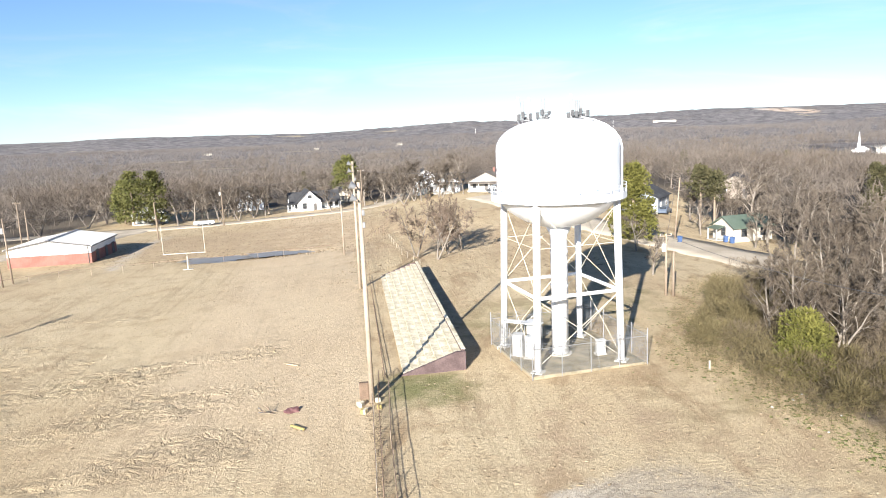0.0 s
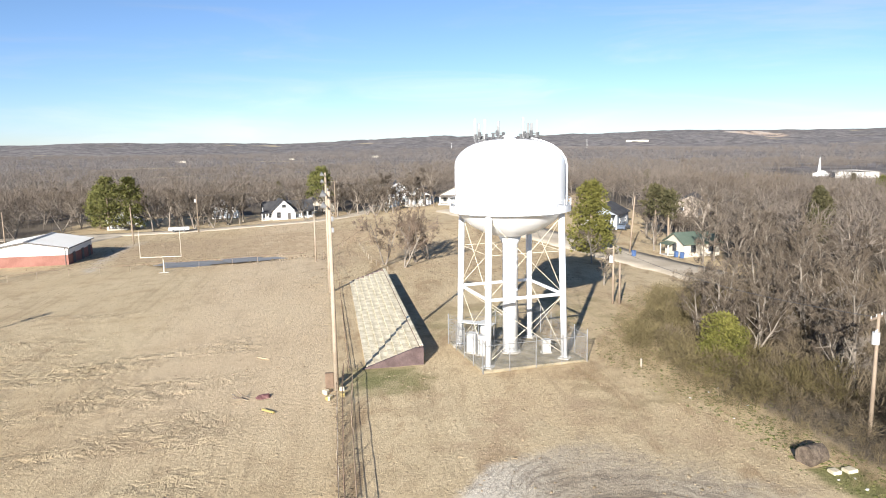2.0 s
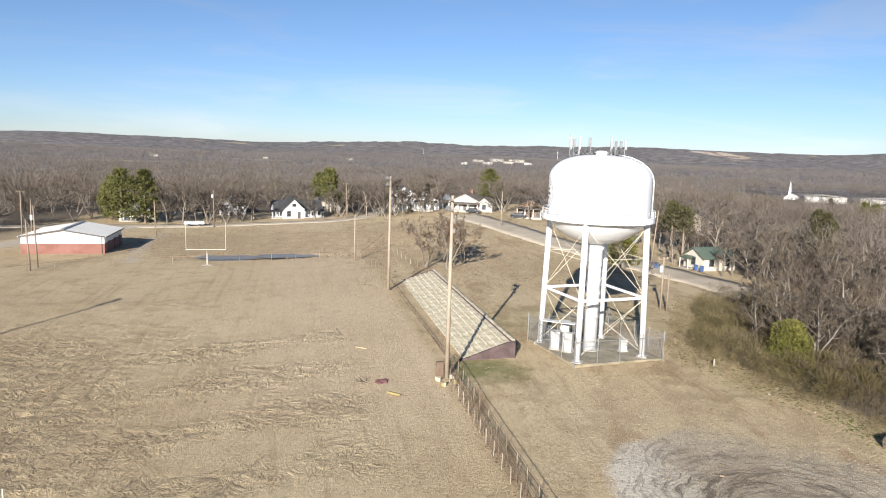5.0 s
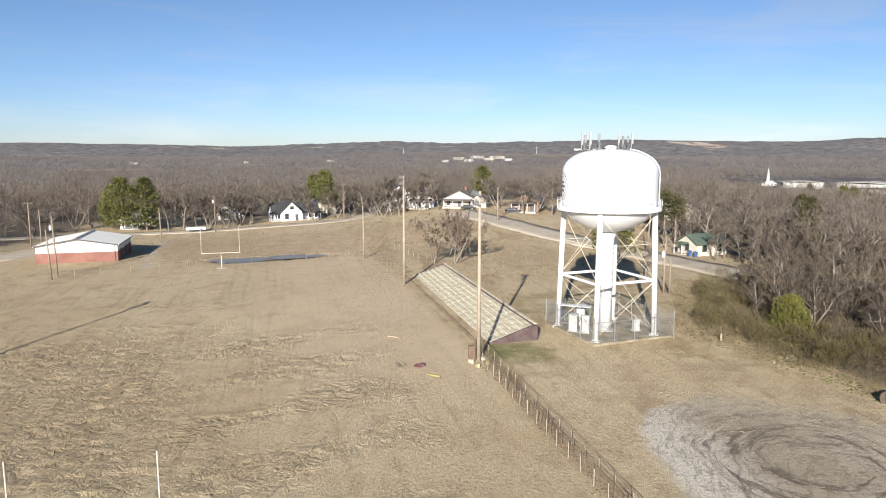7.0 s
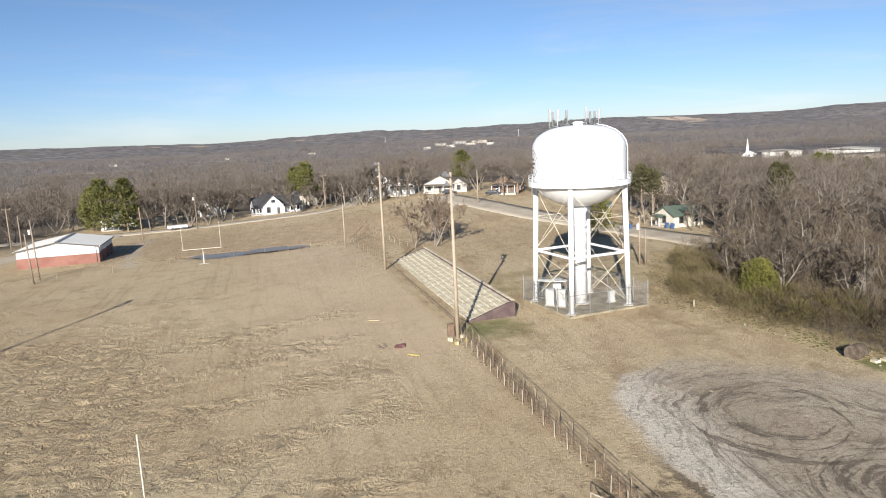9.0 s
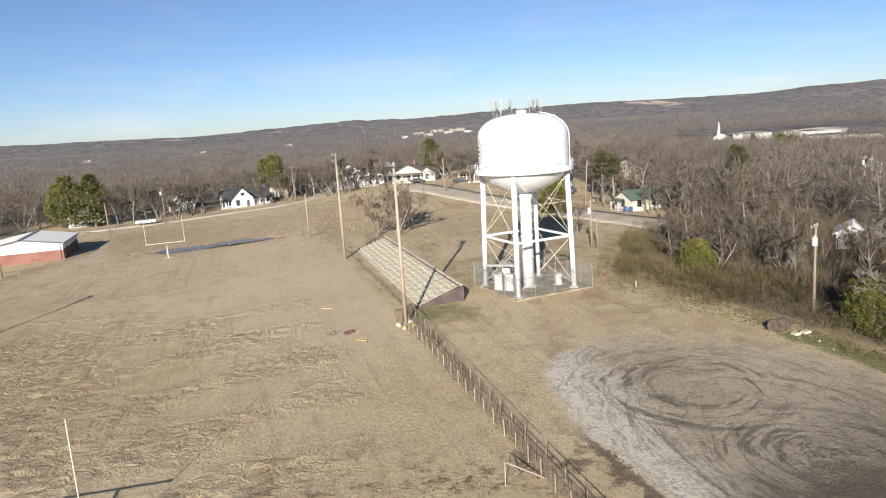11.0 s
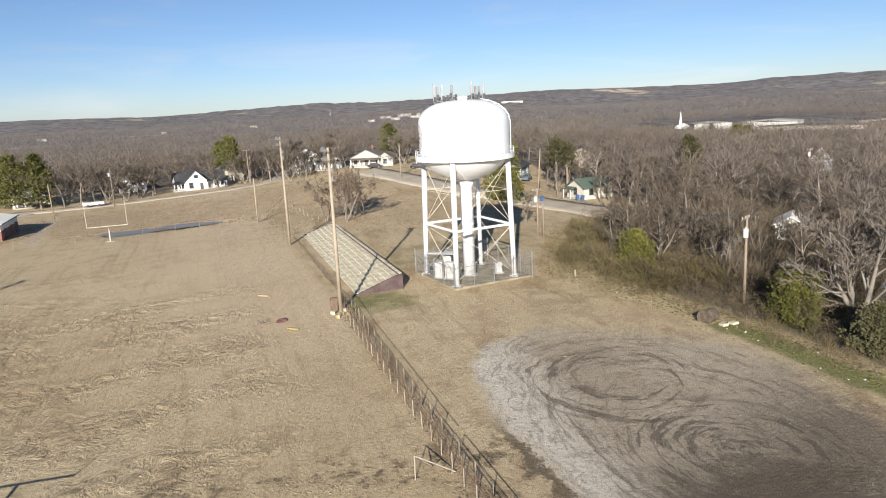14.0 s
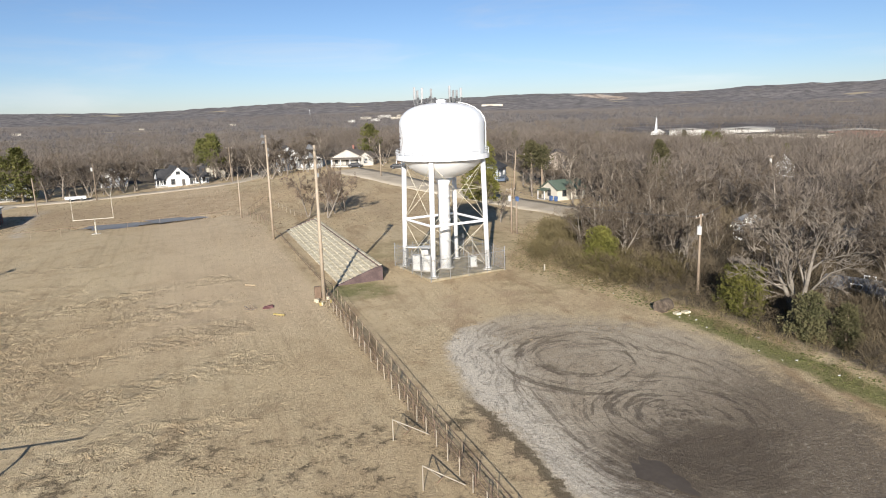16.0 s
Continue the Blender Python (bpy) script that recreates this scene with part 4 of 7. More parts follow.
plain_pole(-17.6, 117.2, 8.6, "thin wooden pole with a meter box at the field's end", material=WOOD_POLE)
plain_pole(24.2, 77.0, 7.2, "grey wooden service pole with a transformer behind the tower", 1.6, 20, 5.6)
plain_pole(24.9, 76.6, 5.2, "short wooden service pole behind the tower")
plain_pole(31.0, 38.0, 8.6, "brown wooden utility pole with a transformer at the thicket", 1.8, 35, 7.0)
plain_pole(-69.9, 107.5, 8.6, "leaning grey wooden pole beside the field", lean=-2.5)
plain_pole(-70.2, 110.6, 10.6, "wooden pole with a pale transformer by the brick building", 0.0, 0, 8.6, lean=-1.5)
plain_pole(-92, 150, 10.5, "grey utility pole beside the drive", 1.8)
plain_pole(-88, 146, 9.0, "bare grey pole beside the drive")
plain_pole(-66.5, 160, 8.6, "grey wooden pole beyond the brick building", lean=-1.5)
plain_pole(17.0, 164.5, 8.8, "pale wooden pole with a lamp at the lane", material=WOOD_POLE)
plain_pole(-58.5, 183, 10.0, "wooden power pole with a pale transformer at the street", 0, 0, 8.4)
plain_pole(-24, 201, 11.0, "wooden power pole with a crossarm at the street", 1.8, 10)
plain_pole(38.5, 118, 10.5, "leaning wooden pole beside the lane", 0, 0, None, lean=4)
plain_pole(89.6, 102.6, 8.6, "wooden power pole among bare trees", 1.6, 10, 7.4)


POST_TAN = surface("weathered_pipe_post", (0.2, 0.15, 0.105), (0.32, 0.255, 0.18), 1.0, 12, 0.85, 0.2, vary=0.2)


def chain_fence(name, line, h, label, post_material, gap=2.6, rail=True, mesh=True, wire=0.2):
    """A low fence along a line of the plan, post by post."""
    ob = thing(name, pose(0, 0, 0), label, "fence")
    rng = random.Random(len(name) + int(h * 10))
    for (ax, ay), (bx, by) in zip(line, line[1:]):
        length = math.hypot(bx - ax, by - ay)
        n = max(1, round(length / gap))
        pts = [(ax + (bx - ax) * i / n, ay + (by - ay) * i / n) for i in range(n + 1)]
        for i in range(n):
            p, q = pts[i], pts[i + 1]
            zp, zq = ground_z(*p), ground_z(*q)
            bm = bmesh.new()
            tube(bm, (*p, zp - 0.2), (p[0] + rng.uniform(-0.04, 0.04), p[1] + rng.uniform(-0.04, 0.04), zp + h + 0.03), 0.032, n=6)
            part("post", bm, post_material, ob)
            sag = rng.uniform(-0.03, 0.03)
            if rail:
                bm = bmesh.new()
                tube(bm, (*p, zp + h + sag), (*q, zq + h), 0.026, n=6)
                part("rail", bm, RUST, ob)
            if mesh:
                bm = bmesh.new()
                chain_link(bm, p, q, 0.03, h - 0.03, wire * 1.5, 0.0045)
                for v in bm.verts:
                    v.co.z += ground_z(v.co.x, v.co.y)
                part("mesh_panel", bm, RUST, ob)
    return ob


chain_fence("field_fence", [place(0.0, -1.2), place(-0.2, -14.0), place(-0.35, -28.0), place(-0.5, -62.0)], 1.15, "low chain-link fence with pale posts along the field", PALE_PIPE, 1.9)
chain_fence("pipe_fence", [place(0.7, 3.5), place(0.5, 0.5), place(0.15, -14.0), place(0.0, -30.0), place(-0.1, -62.0)], 1.1, "rusty pipe rail fence beside the worn path", RUST, 2.1, True, True, 0.26)
chain_fence("pipe_fence", [place(1.05, 4.2), place(1.35, 1.2), place(0.95, -8.0), place(0.8, -18.0), place(0.55, -31.4)], 1.1, "rusty pipe rail fence with slack wire", POST_TAN, 2.3, True, False)
chain_fence("pipe_fence", [place(0.5, -32.6), place(0.45, -45.0), place(0.5, -62.0)], 1.1, "rusty pipe rail fence with slack wire", POST_TAN, 2.3, True, False)
chain_fence("boundary_fence", [(-110, 84), (-73, 103), (-64, 113), (-50, 117), (-33, 120), (-20, 122)], 1.2, "sagging wire fence at the far end of the field", GREY_POLE, 5.0, True, False)
chain_fence("pipe_fence", [place(1.2, 46), place(0.4, 58), place(-1.0, 70), (-12.5, 146)], 1.25, "rusty pipe rail fence leading from the stand to the street", RUST, 3.2, True, False)
chain_fence("ramp_rail", [(-4.2, 101), (-7.5, 112), (-11.8, 136)], 1.0, "pale pipe rail of a path behind the stand", PALE_PIPE, 4.0, True, False)


def build_gate():
    for u, v, turn, hgt in ((-2.6, -33.7, 8, 1.45), (-2.8, -39.9, 2, 1.5)):
        x, y = place(u, v)
        ob = thing("leaning_gate_frame", stand(x, y, turn), "broken pale pipe gate frame leaning at the fence", "gate")
        for a, b in (((0, 0, -0.1), (0.02, 0, hgt)), ((0, 0, hgt), (2.3, -0.35, 0.12)), ((0.9, 0.5, 0), (1.2, -0.15, hgt * 0.52)), ((0.35, 0.1, hgt * 0.8), (1.3, 0.9, 0.05))):
            bm = bmesh.new()
            tube(bm, a, b, 0.034, n=6)
            part("pipe", bm, PALE_PIPE if a[2] > 0.5 or b[2] > 1.2 else RUST, ob)


build_gate()


def build_goal(x, y, turn=0.0, half=3.3):
    ob = thing("goal_post", stand(x, y, FIELD_TURN + turn), "white gooseneck football goal post at the end of the field", "goal post")
    bm = bmesh.new()
    tube(bm, (0, 1.6, -0.1), (0, 1.6, 2.2), 0.1, n=10)
    bent(bm, [(0, 1.6, 2.2), (0, 1.45, 2.6), (0, 1.0, 2.85), (0, 0, 2.95)], 0.09, 10)
    part("gooseneck", bm, WHITE_PAINT, ob, smooth=False)
    bm = bmesh.new()
    tube(bm, (-half, 0, 2.98), (half, 0, 2.98), 0.06, n=10)
    part("crossbar", bm, WHITE_PAINT, ob)
    for s in (-half, half):
        bm = bmesh.new()
        tube(bm, (s, 0, 2.9), (s, 0, 7.75), 0.038, n=8)
        part("upright", bm, WHITE_PAINT, ob)
    bm = bmesh.new()
    box(bm, (0, 1.6, 0.0), (1.6, 0.7, 0.12), bevel=0.03)
    part("footing", bm, CONCRETE, ob)


build_goal(-43.2, 113.4)
build_goal(-29.7, 15.7, 176, 3.2)


def field_clutter():
    # A yellow pad, a maroon tarpaulin and sticks lie on the grass.
    ob = thing("yellow_barrier", stand(-11.0, 46.1, -35), "faded yellow plastic barrier lying on the grass", "barrier")
    bm = bmesh.new()
    box(bm, (0, 0, 0.12), (1.3, 0.2, 0.16), bevel=0.04)
    part("body", bm, YELLOW, ob)
    for sx in (-0.45, 0.45):
        bm = bmesh.new()
        box(bm, (sx, 0, 0.02), (0.12, 0.26, 0.06), bevel=0.01)
        part("foot", bm, DARK_STEEL, ob)
    tarp = thing("crumpled_tarpaulin", stand(-12.0, 49.3, 20), "crumpled maroon tarpaulin lying on the grass", "tarpaulin")
    rng = random.Random(9)
    bm = bmesh.new()
    bmesh.ops.create_icosphere(bm, subdivisions=3, radius=0.55)
    for v in bm.verts:
        k = 1 + 0.35 * noise.noise(v.co * 3.1)
        v.co = Vector((v.co.x * 1.15 * k, v.co.y * 0.75 * k, max(-0.03, v.co.z * 0.55 * k)))
    part("cloth", bm, MAROON, tarp)
    for k in range(5):
        a = rng.uniform(2.4, 3.9)
        ob = thing("dead_branch", stand(-13.0 + rng.uniform(-0.6, 0.3), 49.1 + rng.uniform(-0.4, 0.4), math.degrees(a)), "dead grey branch lying on the grass", "branch", "branches on the field")
        bm = bmesh.new()
        bent(bm, [(0, 0, 0.05), (0.45, 0.08, 0.2), (0.9, -0.05, 0.16 + 0.14 * k)], 0.035, 5)
        tube(bm, (0.45, 0.08, 0.2), (0.75, 0.4, 0.35 + 0.1 * k), 0.02, n=4)
        part("wood", bm, DARK_STEEL if k % 2 else GREY_POLE, ob)
    ob = thing("yellow_barrier", stand(-14.2, 59.5, -28), "faded yellow board lying on the grass", "board")
    bm = bmesh.new()
    box(bm, (0, 0, 0.08), (1.3, 0.18, 0.1), bevel=0.02)
    part("body", bm, surface("faded_yellow_wood", (0.36, 0.28, 0.18), (0.44, 0.35, 0.23), 1, 9), ob)
    # Stones and pads round the foot of the nearer pole.
    for k in range(7):
        bx, by = place(rng.uniform(-0.9, 0.6), rng.uniform(-2.6, 0.2))
        ob = thing("pale_block", stand(bx, by, rng.uniform(0, 90)), "pale broken concrete block at the pole's foot", "block", "blocks at the pole")
        bm = bmesh.new()
        box(bm, (0, 0, 0.15), (rng.uniform(0.3, 0.6), 0.3, 0.34), bevel=0.05)
        part("block", bm, rng.choice((CREAM_BOX, SLAB, YELLOW)), ob)
    bx, by = place(-0.55, 0.5)
    ob = thing("rusty_switch_box", stand(bx, by, FIELD_TURN), "rusty steel switch box beside the floodlight pole", "switch box")
    bm = bmesh.new()
    box(bm, (0, 0, 0.75), (0.7, 0.35, 1.3), bevel=0.03)
    body = part("body", bm, RUST, ob)
    bm = bmesh.new()
    box(bm, (0, -0.18, 0.8), (0.58, 0.03, 1.0), bevel=0.01)
    part("door", bm, RUST, body)
    for s in (-0.28, 0.28):
        bm = bmesh.new()
        tube(bm, (s, 0, -0.1), (s, 0, 0.15), 0.04, n=6)
        part("leg", bm, RUST, ob)
    # A big stump of felled trunk with pale slabs at the lot's edge.
    log = thing("felled_log", stand(25.2, 34.6, 25, -0.1) @ Matrix.Diagonal((0.8, 0.8, 0.8, 1)), "weathered thick felled log at the edge of the lot", "log")
    bm = bmesh.new()
    m = Matrix.Translation((0, 0, 0.72)) @ Matrix.Rotation(math.pi / 2, 4, "Y")
    bmesh.ops.create_cone(bm, cap_ends=True, segments=22, radius1=0.85, radius2=0.74, depth=1.9, matrix=m)
    bmesh.ops.subdivide_edges(bm, edges=[e for e in bm.edges if abs(e.verts[0].co.x - e.verts[1].co.x) > 1], cuts=4)
    for v in bm.verts:
        v.co += 0.1 * noise.noise_vector(v.co * 1.7)
    part("trunk", bm, surface("log_bark", (0.07, 0.052, 0.04), (0.2, 0.155, 0.115), 1.4, 7, 0.95, 0.9, dist=0.08), log)
    for x, y, s in ((25.7, 33.1, 0.6), (26.7, 33.2, 0.75)):
        ob = thing("stone_slab", stand(x, y, 20 * s), "pale broken concrete slab lying beside the log", "slab", "slabs by the log")
        bm = bmesh.new()
        box(bm, (0, 0, 0.1), (s, 0.6, 0.22), bevel=0.05)
        part("slab", bm, SLAB, ob)
    rng2 = random.Random(4)
    for k in range(16):
        yy = rng2.uniform(14, 50)
        xx = float(woods_edge(yy)) + rng2.uniform(-3.0, 1.5)
        s = rng2.uniform(0.05, 0.15)
        ob = thing("litter_piece", stand(xx, yy, rng2.uniform(0, 180)), "pale scrap of rubbish in the weeds", "litter", "litter along the thicket")
        bm = bmesh.new()
        box(bm, (0, 0, s * 0.3), (s * 1.4, s, s * 0.6), bevel=s * 0.15)
        part("scrap", bm, CREAM_BOX, ob)
    ob = thing("marker_post", stand(20.2, 53.1), "short pale marker post in the grass", "post")
    bm = bmesh.new()
    tube(bm, (0, 0, -0.1), (0, 0, 0.85), 0.09, n=8)
    part("post", bm, PALE_PIPE, ob)


field_clutter()


# ---- buildings ----
BRICK = surface("red_brick_wall", (0.225, 0.103, 0.08), (0.295, 0.147, 0.115), 0.5, 5, 0.9, 0.3, vary=0.08)
SIDING = surface("white_metal_siding", (0.7, 0.69, 0.66), (0.78, 0.77, 0.74), 0.4, 6, 0.55, 0.05, vary=0.06)
ROOF_WHITE = surface("white_metal_roof", (0.82, 0.78, 0.69), (0.88, 0.84, 0.76), 0.2, 3, 0.85, 0.05, spec=0.1, vary=0.05)
CLAP = surface("white_clapboard", (0.74, 0.74, 0.73), (0.81, 0.81, 0.8), 0.4, 6, 0.7, 0.05, vary=0.08)
TAN_WALL = surface("tan_clapboard", (0.5, 0.45, 0.37), (0.6, 0.55, 0.46), 0.4, 6, 0.8, 0.05, vary=0.08)
SHINGLE = surface("grey_shingles", (0.035, 0.035, 0.038), (0.075, 0.073, 0.073), 0.5, 9, 0.9, 0.3, vary=0.25)
SHINGLE_TAN = surface("brown_shingles", (0.13, 0.11, 0.09), (0.22, 0.19, 0.16), 0.5, 9, 0.9, 0.3, vary=0.15)
GREEN_ROOF = surface("green_metal_roof", (0.085, 0.115, 0.085), (0.125, 0.155, 0.12), 0.4, 5, 0.55, 0.05, vary=0.05)
GLASS = surface("dark_window_glass", (0.03, 0.035, 0.04), (0.05, 0.055, 0.06), 0.5, 2, 0.12, 0.0, spec=0.6, vary=0.1)
TRIM = surface("dark_trim", (0.09, 0.08, 0.075), (0.14, 0.13, 0.12), 1, 9, 0.7, 0.05, vary=0.1)
BLUE = surface("blue_paint", (0.06, 0.11, 0.24), (0.09, 0.15, 0.3), 1, 9, 0.6, 0.05, vary=0.1)


def gable_roof(w, d, eave, peak, over, thick=0.14):
    """A pitched roof whose ridge runs along y."""
    bm = bmesh.new()
    a, y = w / 2 + over, d / 2 + over
    drop = (peak - eave) / (w / 2) * over
    for s in (-1, 1):
        lo, hi = Vector((s * a, 0, eave - drop)), Vector((0, 0, peak))
        vs = []
        for up in (0, thick):
            for p in (lo, hi):
                for yy in (-y, y):
                    vs.append(bm.verts.new((p.x, yy, p.z + up)))
        for f in ((0, 1, 3, 2), (4, 6, 7, 5), (0, 4, 5, 1), (2, 3, 7, 6), (0, 2, 6, 4), (1, 5, 7, 3)):
            bm.faces.new([vs[i] for i in f])
    bmesh.ops.recalc_face_normals(bm, faces=bm.faces)
    return bm


def gable_walls(w, d, eave, peak, t=0.2, base=-0.4):
    bm = bmesh.new()
    for s in (-1, 1):
        box(bm, (s * (w / 2 - t / 2), 0, (eave + base) / 2), (t, d, eave - base))
        y0 = s * d / 2
        y1 = s * (d / 2 - t)
        poly = [(-w / 2 + t, base), (w / 2 - t, base), (w / 2 - t, eave), (0, peak - 0.02), (-w / 2 + t, eave)]
        a = [bm.verts.new((x, y0, z)) for x, z in poly]
        b = [bm.verts.new((x, y1, z)) for x, z in poly]
        bm.faces.new(a)
        bm.faces.new(b[::-1])
        for k in range(5):
            m = (k + 1) % 5
            bm.faces.new((a[k], b[k], b[m], a[m]))
    bmesh.ops.recalc_face_normals(bm, faces=bm.faces)
    return bm


def window(parent, c, w, h, side="y", frame_mat=None):
    """A framed pane set on a wall. side: the axis that it faces along."""
    turn = Matrix() if side == "y" else Matrix.Rotation(math.pi / 2, 4, "Z")
    bm = bmesh.new()
    for s in (-1, 1):
        box(bm, Vector(c) + turn @ Vector((s * w / 2, 0, 0)), (0.1, 0.1, h + 0.1), turn)
        box(bm, Vector(c) + Vector((0, 0, s * h / 2)), (w, 0.1, 0.1), turn)
    box(bm, c, (w, 0.07, 0.06), turn)
    fr = part("window", bm, frame_mat or CLAP, parent)
    bm = bmesh.new()
    box(bm, c, (w - 0.08, 0.04, h - 0.08), turn)
    part("pane", bm, GLASS, fr)


def house(x, y, turn, w, d, eave, peak, wall, roof, label, wing=None, porch=False, trim=None, name="house", seed=0, chimney=False, base=0.0):
    ob = thing(name, stand(x, y, turn, base), label, "house")
    part("wall", gable_walls(w, d, eave, peak), wall, ob)
    rf = part("roof", gable_roof(w, d, eave, peak, 0.45), roof, ob)
    n = max(1, int(w / 3.2))
    for i in range(n):
        px = -w / 2 + w * (i + 0.5) / n
        if n > 1 and i == n // 2:
            bm = bmesh.new()
            box(bm, (px, -d / 2 - 0.03, 1.05), (0.95, 0.08, 2.1), bevel=0.01)
            dr = part("door", bm, trim or TRIM, ob)
            bm = bmesh.new()
            box(bm, (px + 0.35, -d / 2 - 0.09, 1.0), (0.06, 0.06, 0.12))
            part("handle", bm, GALV, dr)
        else:
            window(ob, (px, -d / 2 - 0.02, 1.55), 1.0, 1.4, frame_mat=trim)
    for s in (-1, 1):
        for i in range(max(1, int(d / 3.5))):
            py = -d / 2 + d * (i + 0.5) / max(1, int(d / 3.5))
            window(ob, (s * (w / 2 + 0.02), py, 1.55), 1.0, 1.4, "x", frame_mat=trim)
    if chimney:
        bm = bmesh.new()
        box(bm, (0.6, d * 0.15, peak + 0.3), (0.6, 0.6, 1.5), bevel=0.02)
        part("chimney", bm, BRICK, rf)
    if wing:
        ww, wd, wx, wy, we, wp, wt = wing
        wg = part("wing", gable_walls(ww, wd, we, wp), wall, ob)
        wg.matrix_basis = pose(wx, wy, 0, 0, 0, wt)
        part("wing_roof", gable_roof(ww, wd, we, wp, 0.4), roof, wg)
        window(wg, (0, -wd / 2 - 0.02, 1.55), 1.1, 1.4, frame_mat=trim)
        window(wg, (ww / 2 + 0.02, 0, 1.55), 1.1, 1.4, "x", frame_mat=trim)
    if porch:
        bm = bmesh.new()
        box(bm, (0, -d / 2 - 1.1, eave - 0.25), (w * 0.9, 2.4, 0.16), Matrix.Rotation(radians(8), 4, "X"))
        pr = part("porch_roof", bm, roof, ob)
        for s in (-1, -0.35, 0.35, 1):
            bm = bmesh.new()
            box(bm, (s * w * 0.42, -d / 2 - 2.1, eave / 2 - 0.25), (0.16, 0.16, eave - 0.3))
            part("porch_post", bm, CLAP, pr)
        bm = bmesh.new()
        box(bm, (0, -d / 2 - 1.1, 0.1), (w * 0.92, 2.4, 0.5))
        part("porch_floor", bm, CONCRETE, pr)
    return ob


def build_gym():
    w, d, eave, peak = 14.7, 14.2, 3.5, 4.75
    fx, fy = -65.9, 127.9
    cx = fx - UX * w / 2 - UY * d / 2
    cy = fy - UY * w / 2 + UX * d / 2
    ob = thing("brick_hall", pose(cx, cy, -1.15, 0, 0, FIELD_TURN), "low red brick hall with white metal gable and roof", "building")
    t = 0.3
    brick_top = 2.15
    bm = bmesh.new()
    for s in (-1, 1):
        box(bm, (s * (w / 2 - t / 2), 0, brick_top / 2 - 0.2), (t, d, brick_top + 0.4))
        box(bm, (0, s * (d / 2 - t / 2), brick_top / 2 - 0.2), (w - 2 * t, t, brick_top + 0.4))
    part("brick_wall", bm, BRICK, ob)
    up = part("siding", gable_walls(w - 0.1, d - 0.1, eave - brick_top, peak - brick_top, 0.2, 0.0), SIDING, ob)
    up.location.z = brick_top
    for i in range(25):
        x = -w / 2 + 0.4 + i * (w - 0.8) / 24
        top = eave + (peak - eave) * (1 - abs(x) / (w / 2)) - 0.12
        bm = bmesh.new()
        box(bm, (x, -d / 2 + 0.03, (brick_top + top) / 2 + 0.02), (0.08, 0.06, top - brick_top))
        part("siding_rib", bm, SIDING, up).location.z = -brick_top
    roof = part("roof", gable_roof(w, d, eave, peak, 0.35), ROOF_WHITE, ob)
    bm = bmesh.new()
    box(bm, (0, 0, peak + 0.18), (0.7, d + 0.7, 0.08))
    part("ridge_cap", bm, GALV, roof)
    for s in (-1, 1):
        bm = bmesh.new()
        box(bm, (s * (w / 2 + 0.32), 0, eave - 0.08), (0.14, d + 0.6, 0.16))
        part("gutter", bm, TRIM, roof)
        bm = bmesh.new()
        ang = math.atan2(peak - eave, w / 2)
        box(bm, (s * w / 4, -d / 2 - 0.36, (eave + peak) / 2 + 0.04), (w / 2 / math.cos(ang) + 0.4, 0.06, 0.22), Matrix.Rotation(s * ang, 4, "Y"))
        part("fascia", bm, TRIM, roof)
    for py in (-4, 1, 5):
        bm = bmesh.new()
        box(bm, (w / 2 + 0.03, py, 1.2), (0.1, 1.3, 2.3))
        part("door", bm, TRIM, ob)
    bm = bmesh.new()
    tube(bm, (w / 2 - 0.5, -d / 2 - 0.08, 0), (w / 2 - 0.5, -d / 2 - 0.08, eave - 0.1), 0.06, n=6)
    part("downpipe", bm, TRIM, ob)


build_gym()

WHITE_HOUSE = house(-41.6, 210.5, FIELD_TURN + 12, 6.4, 8.5, 3.0, 6.0, CLAP, SHINGLE, "white clapboard house with grey gable roofs and a porch", wing=(6.4, 14.5, 2.0, 1.2, 2.6, 5.2, 90), porch=False, trim=TRIM)
for spot, face in (((-1.5, -4.28, 1.5), "y"), ((0.1, -4.28, 4.1), "y"), ((-5.8, -2.05, 1.5), "y"), ((-3.9, -2.05, 1.5), "y"), ((6.4, -2.05, 1.5), "y"), ((8.2, -2.05, 1.5), "y")):
    window(WHITE_HOUSE, spot, 1.15, 1.7 if spot[2] < 3 else 0.9, face, TRIM)


def side_porch(ob, x, y, w, d, h):
    """A lean-to porch with posts beside a wall."""
    bm = bmesh.new()
    box(bm, (x, y, h), (w, d, 0.14), Matrix.Rotation(radians(9), 4, "X"))
    roof = part("porch_roof", bm, SHINGLE, ob)
    for k in range(4):
        bm = bmesh.new()
        box(bm, (x - w / 2 + 0.15 + k * (w - 0.3) / 3, y - d / 2 + 0.12, h / 2 - 0.15), (0.16, 0.16, h - 0.1))
        part("porch_post", bm, CLAP, roof)
    bm = bmesh.new()
    box(bm, (x, y, 0.1), (w, d, 0.5))
    part("porch_floor", bm, CONCRETE, roof)


side_porch(WHITE_HOUSE, 6.2, -3.3, 6.0, 2.6, 2.5)
side_porch(WHITE_HOUSE, -4.9, -3.0, 3.2, 2.0, 2.3)
house(-33, 231, 20, 8, 10, 3.0, 5.2, TAN_WALL, SHINGLE_TAN, "tan house with a brown roof behind the white house", trim=TRIM)
# White walls greyed: the porch shade is put into the wall colour.
house(13.2, 203.5, -22, 10.5, 9, 2.7, 5.2, surface("shaded_grey_clapboard", (0.4, 0.38, 0.34), (0.5, 0.47, 0.42), 0.4, 6), SHINGLE_TAN, "white house greyed for shade, brown gable roof and deep porch", wing=(5, 6.5, 6.0, -1.5, 2.5, 4.2, 0), porch=True, trim=TRIM, chimney=True)
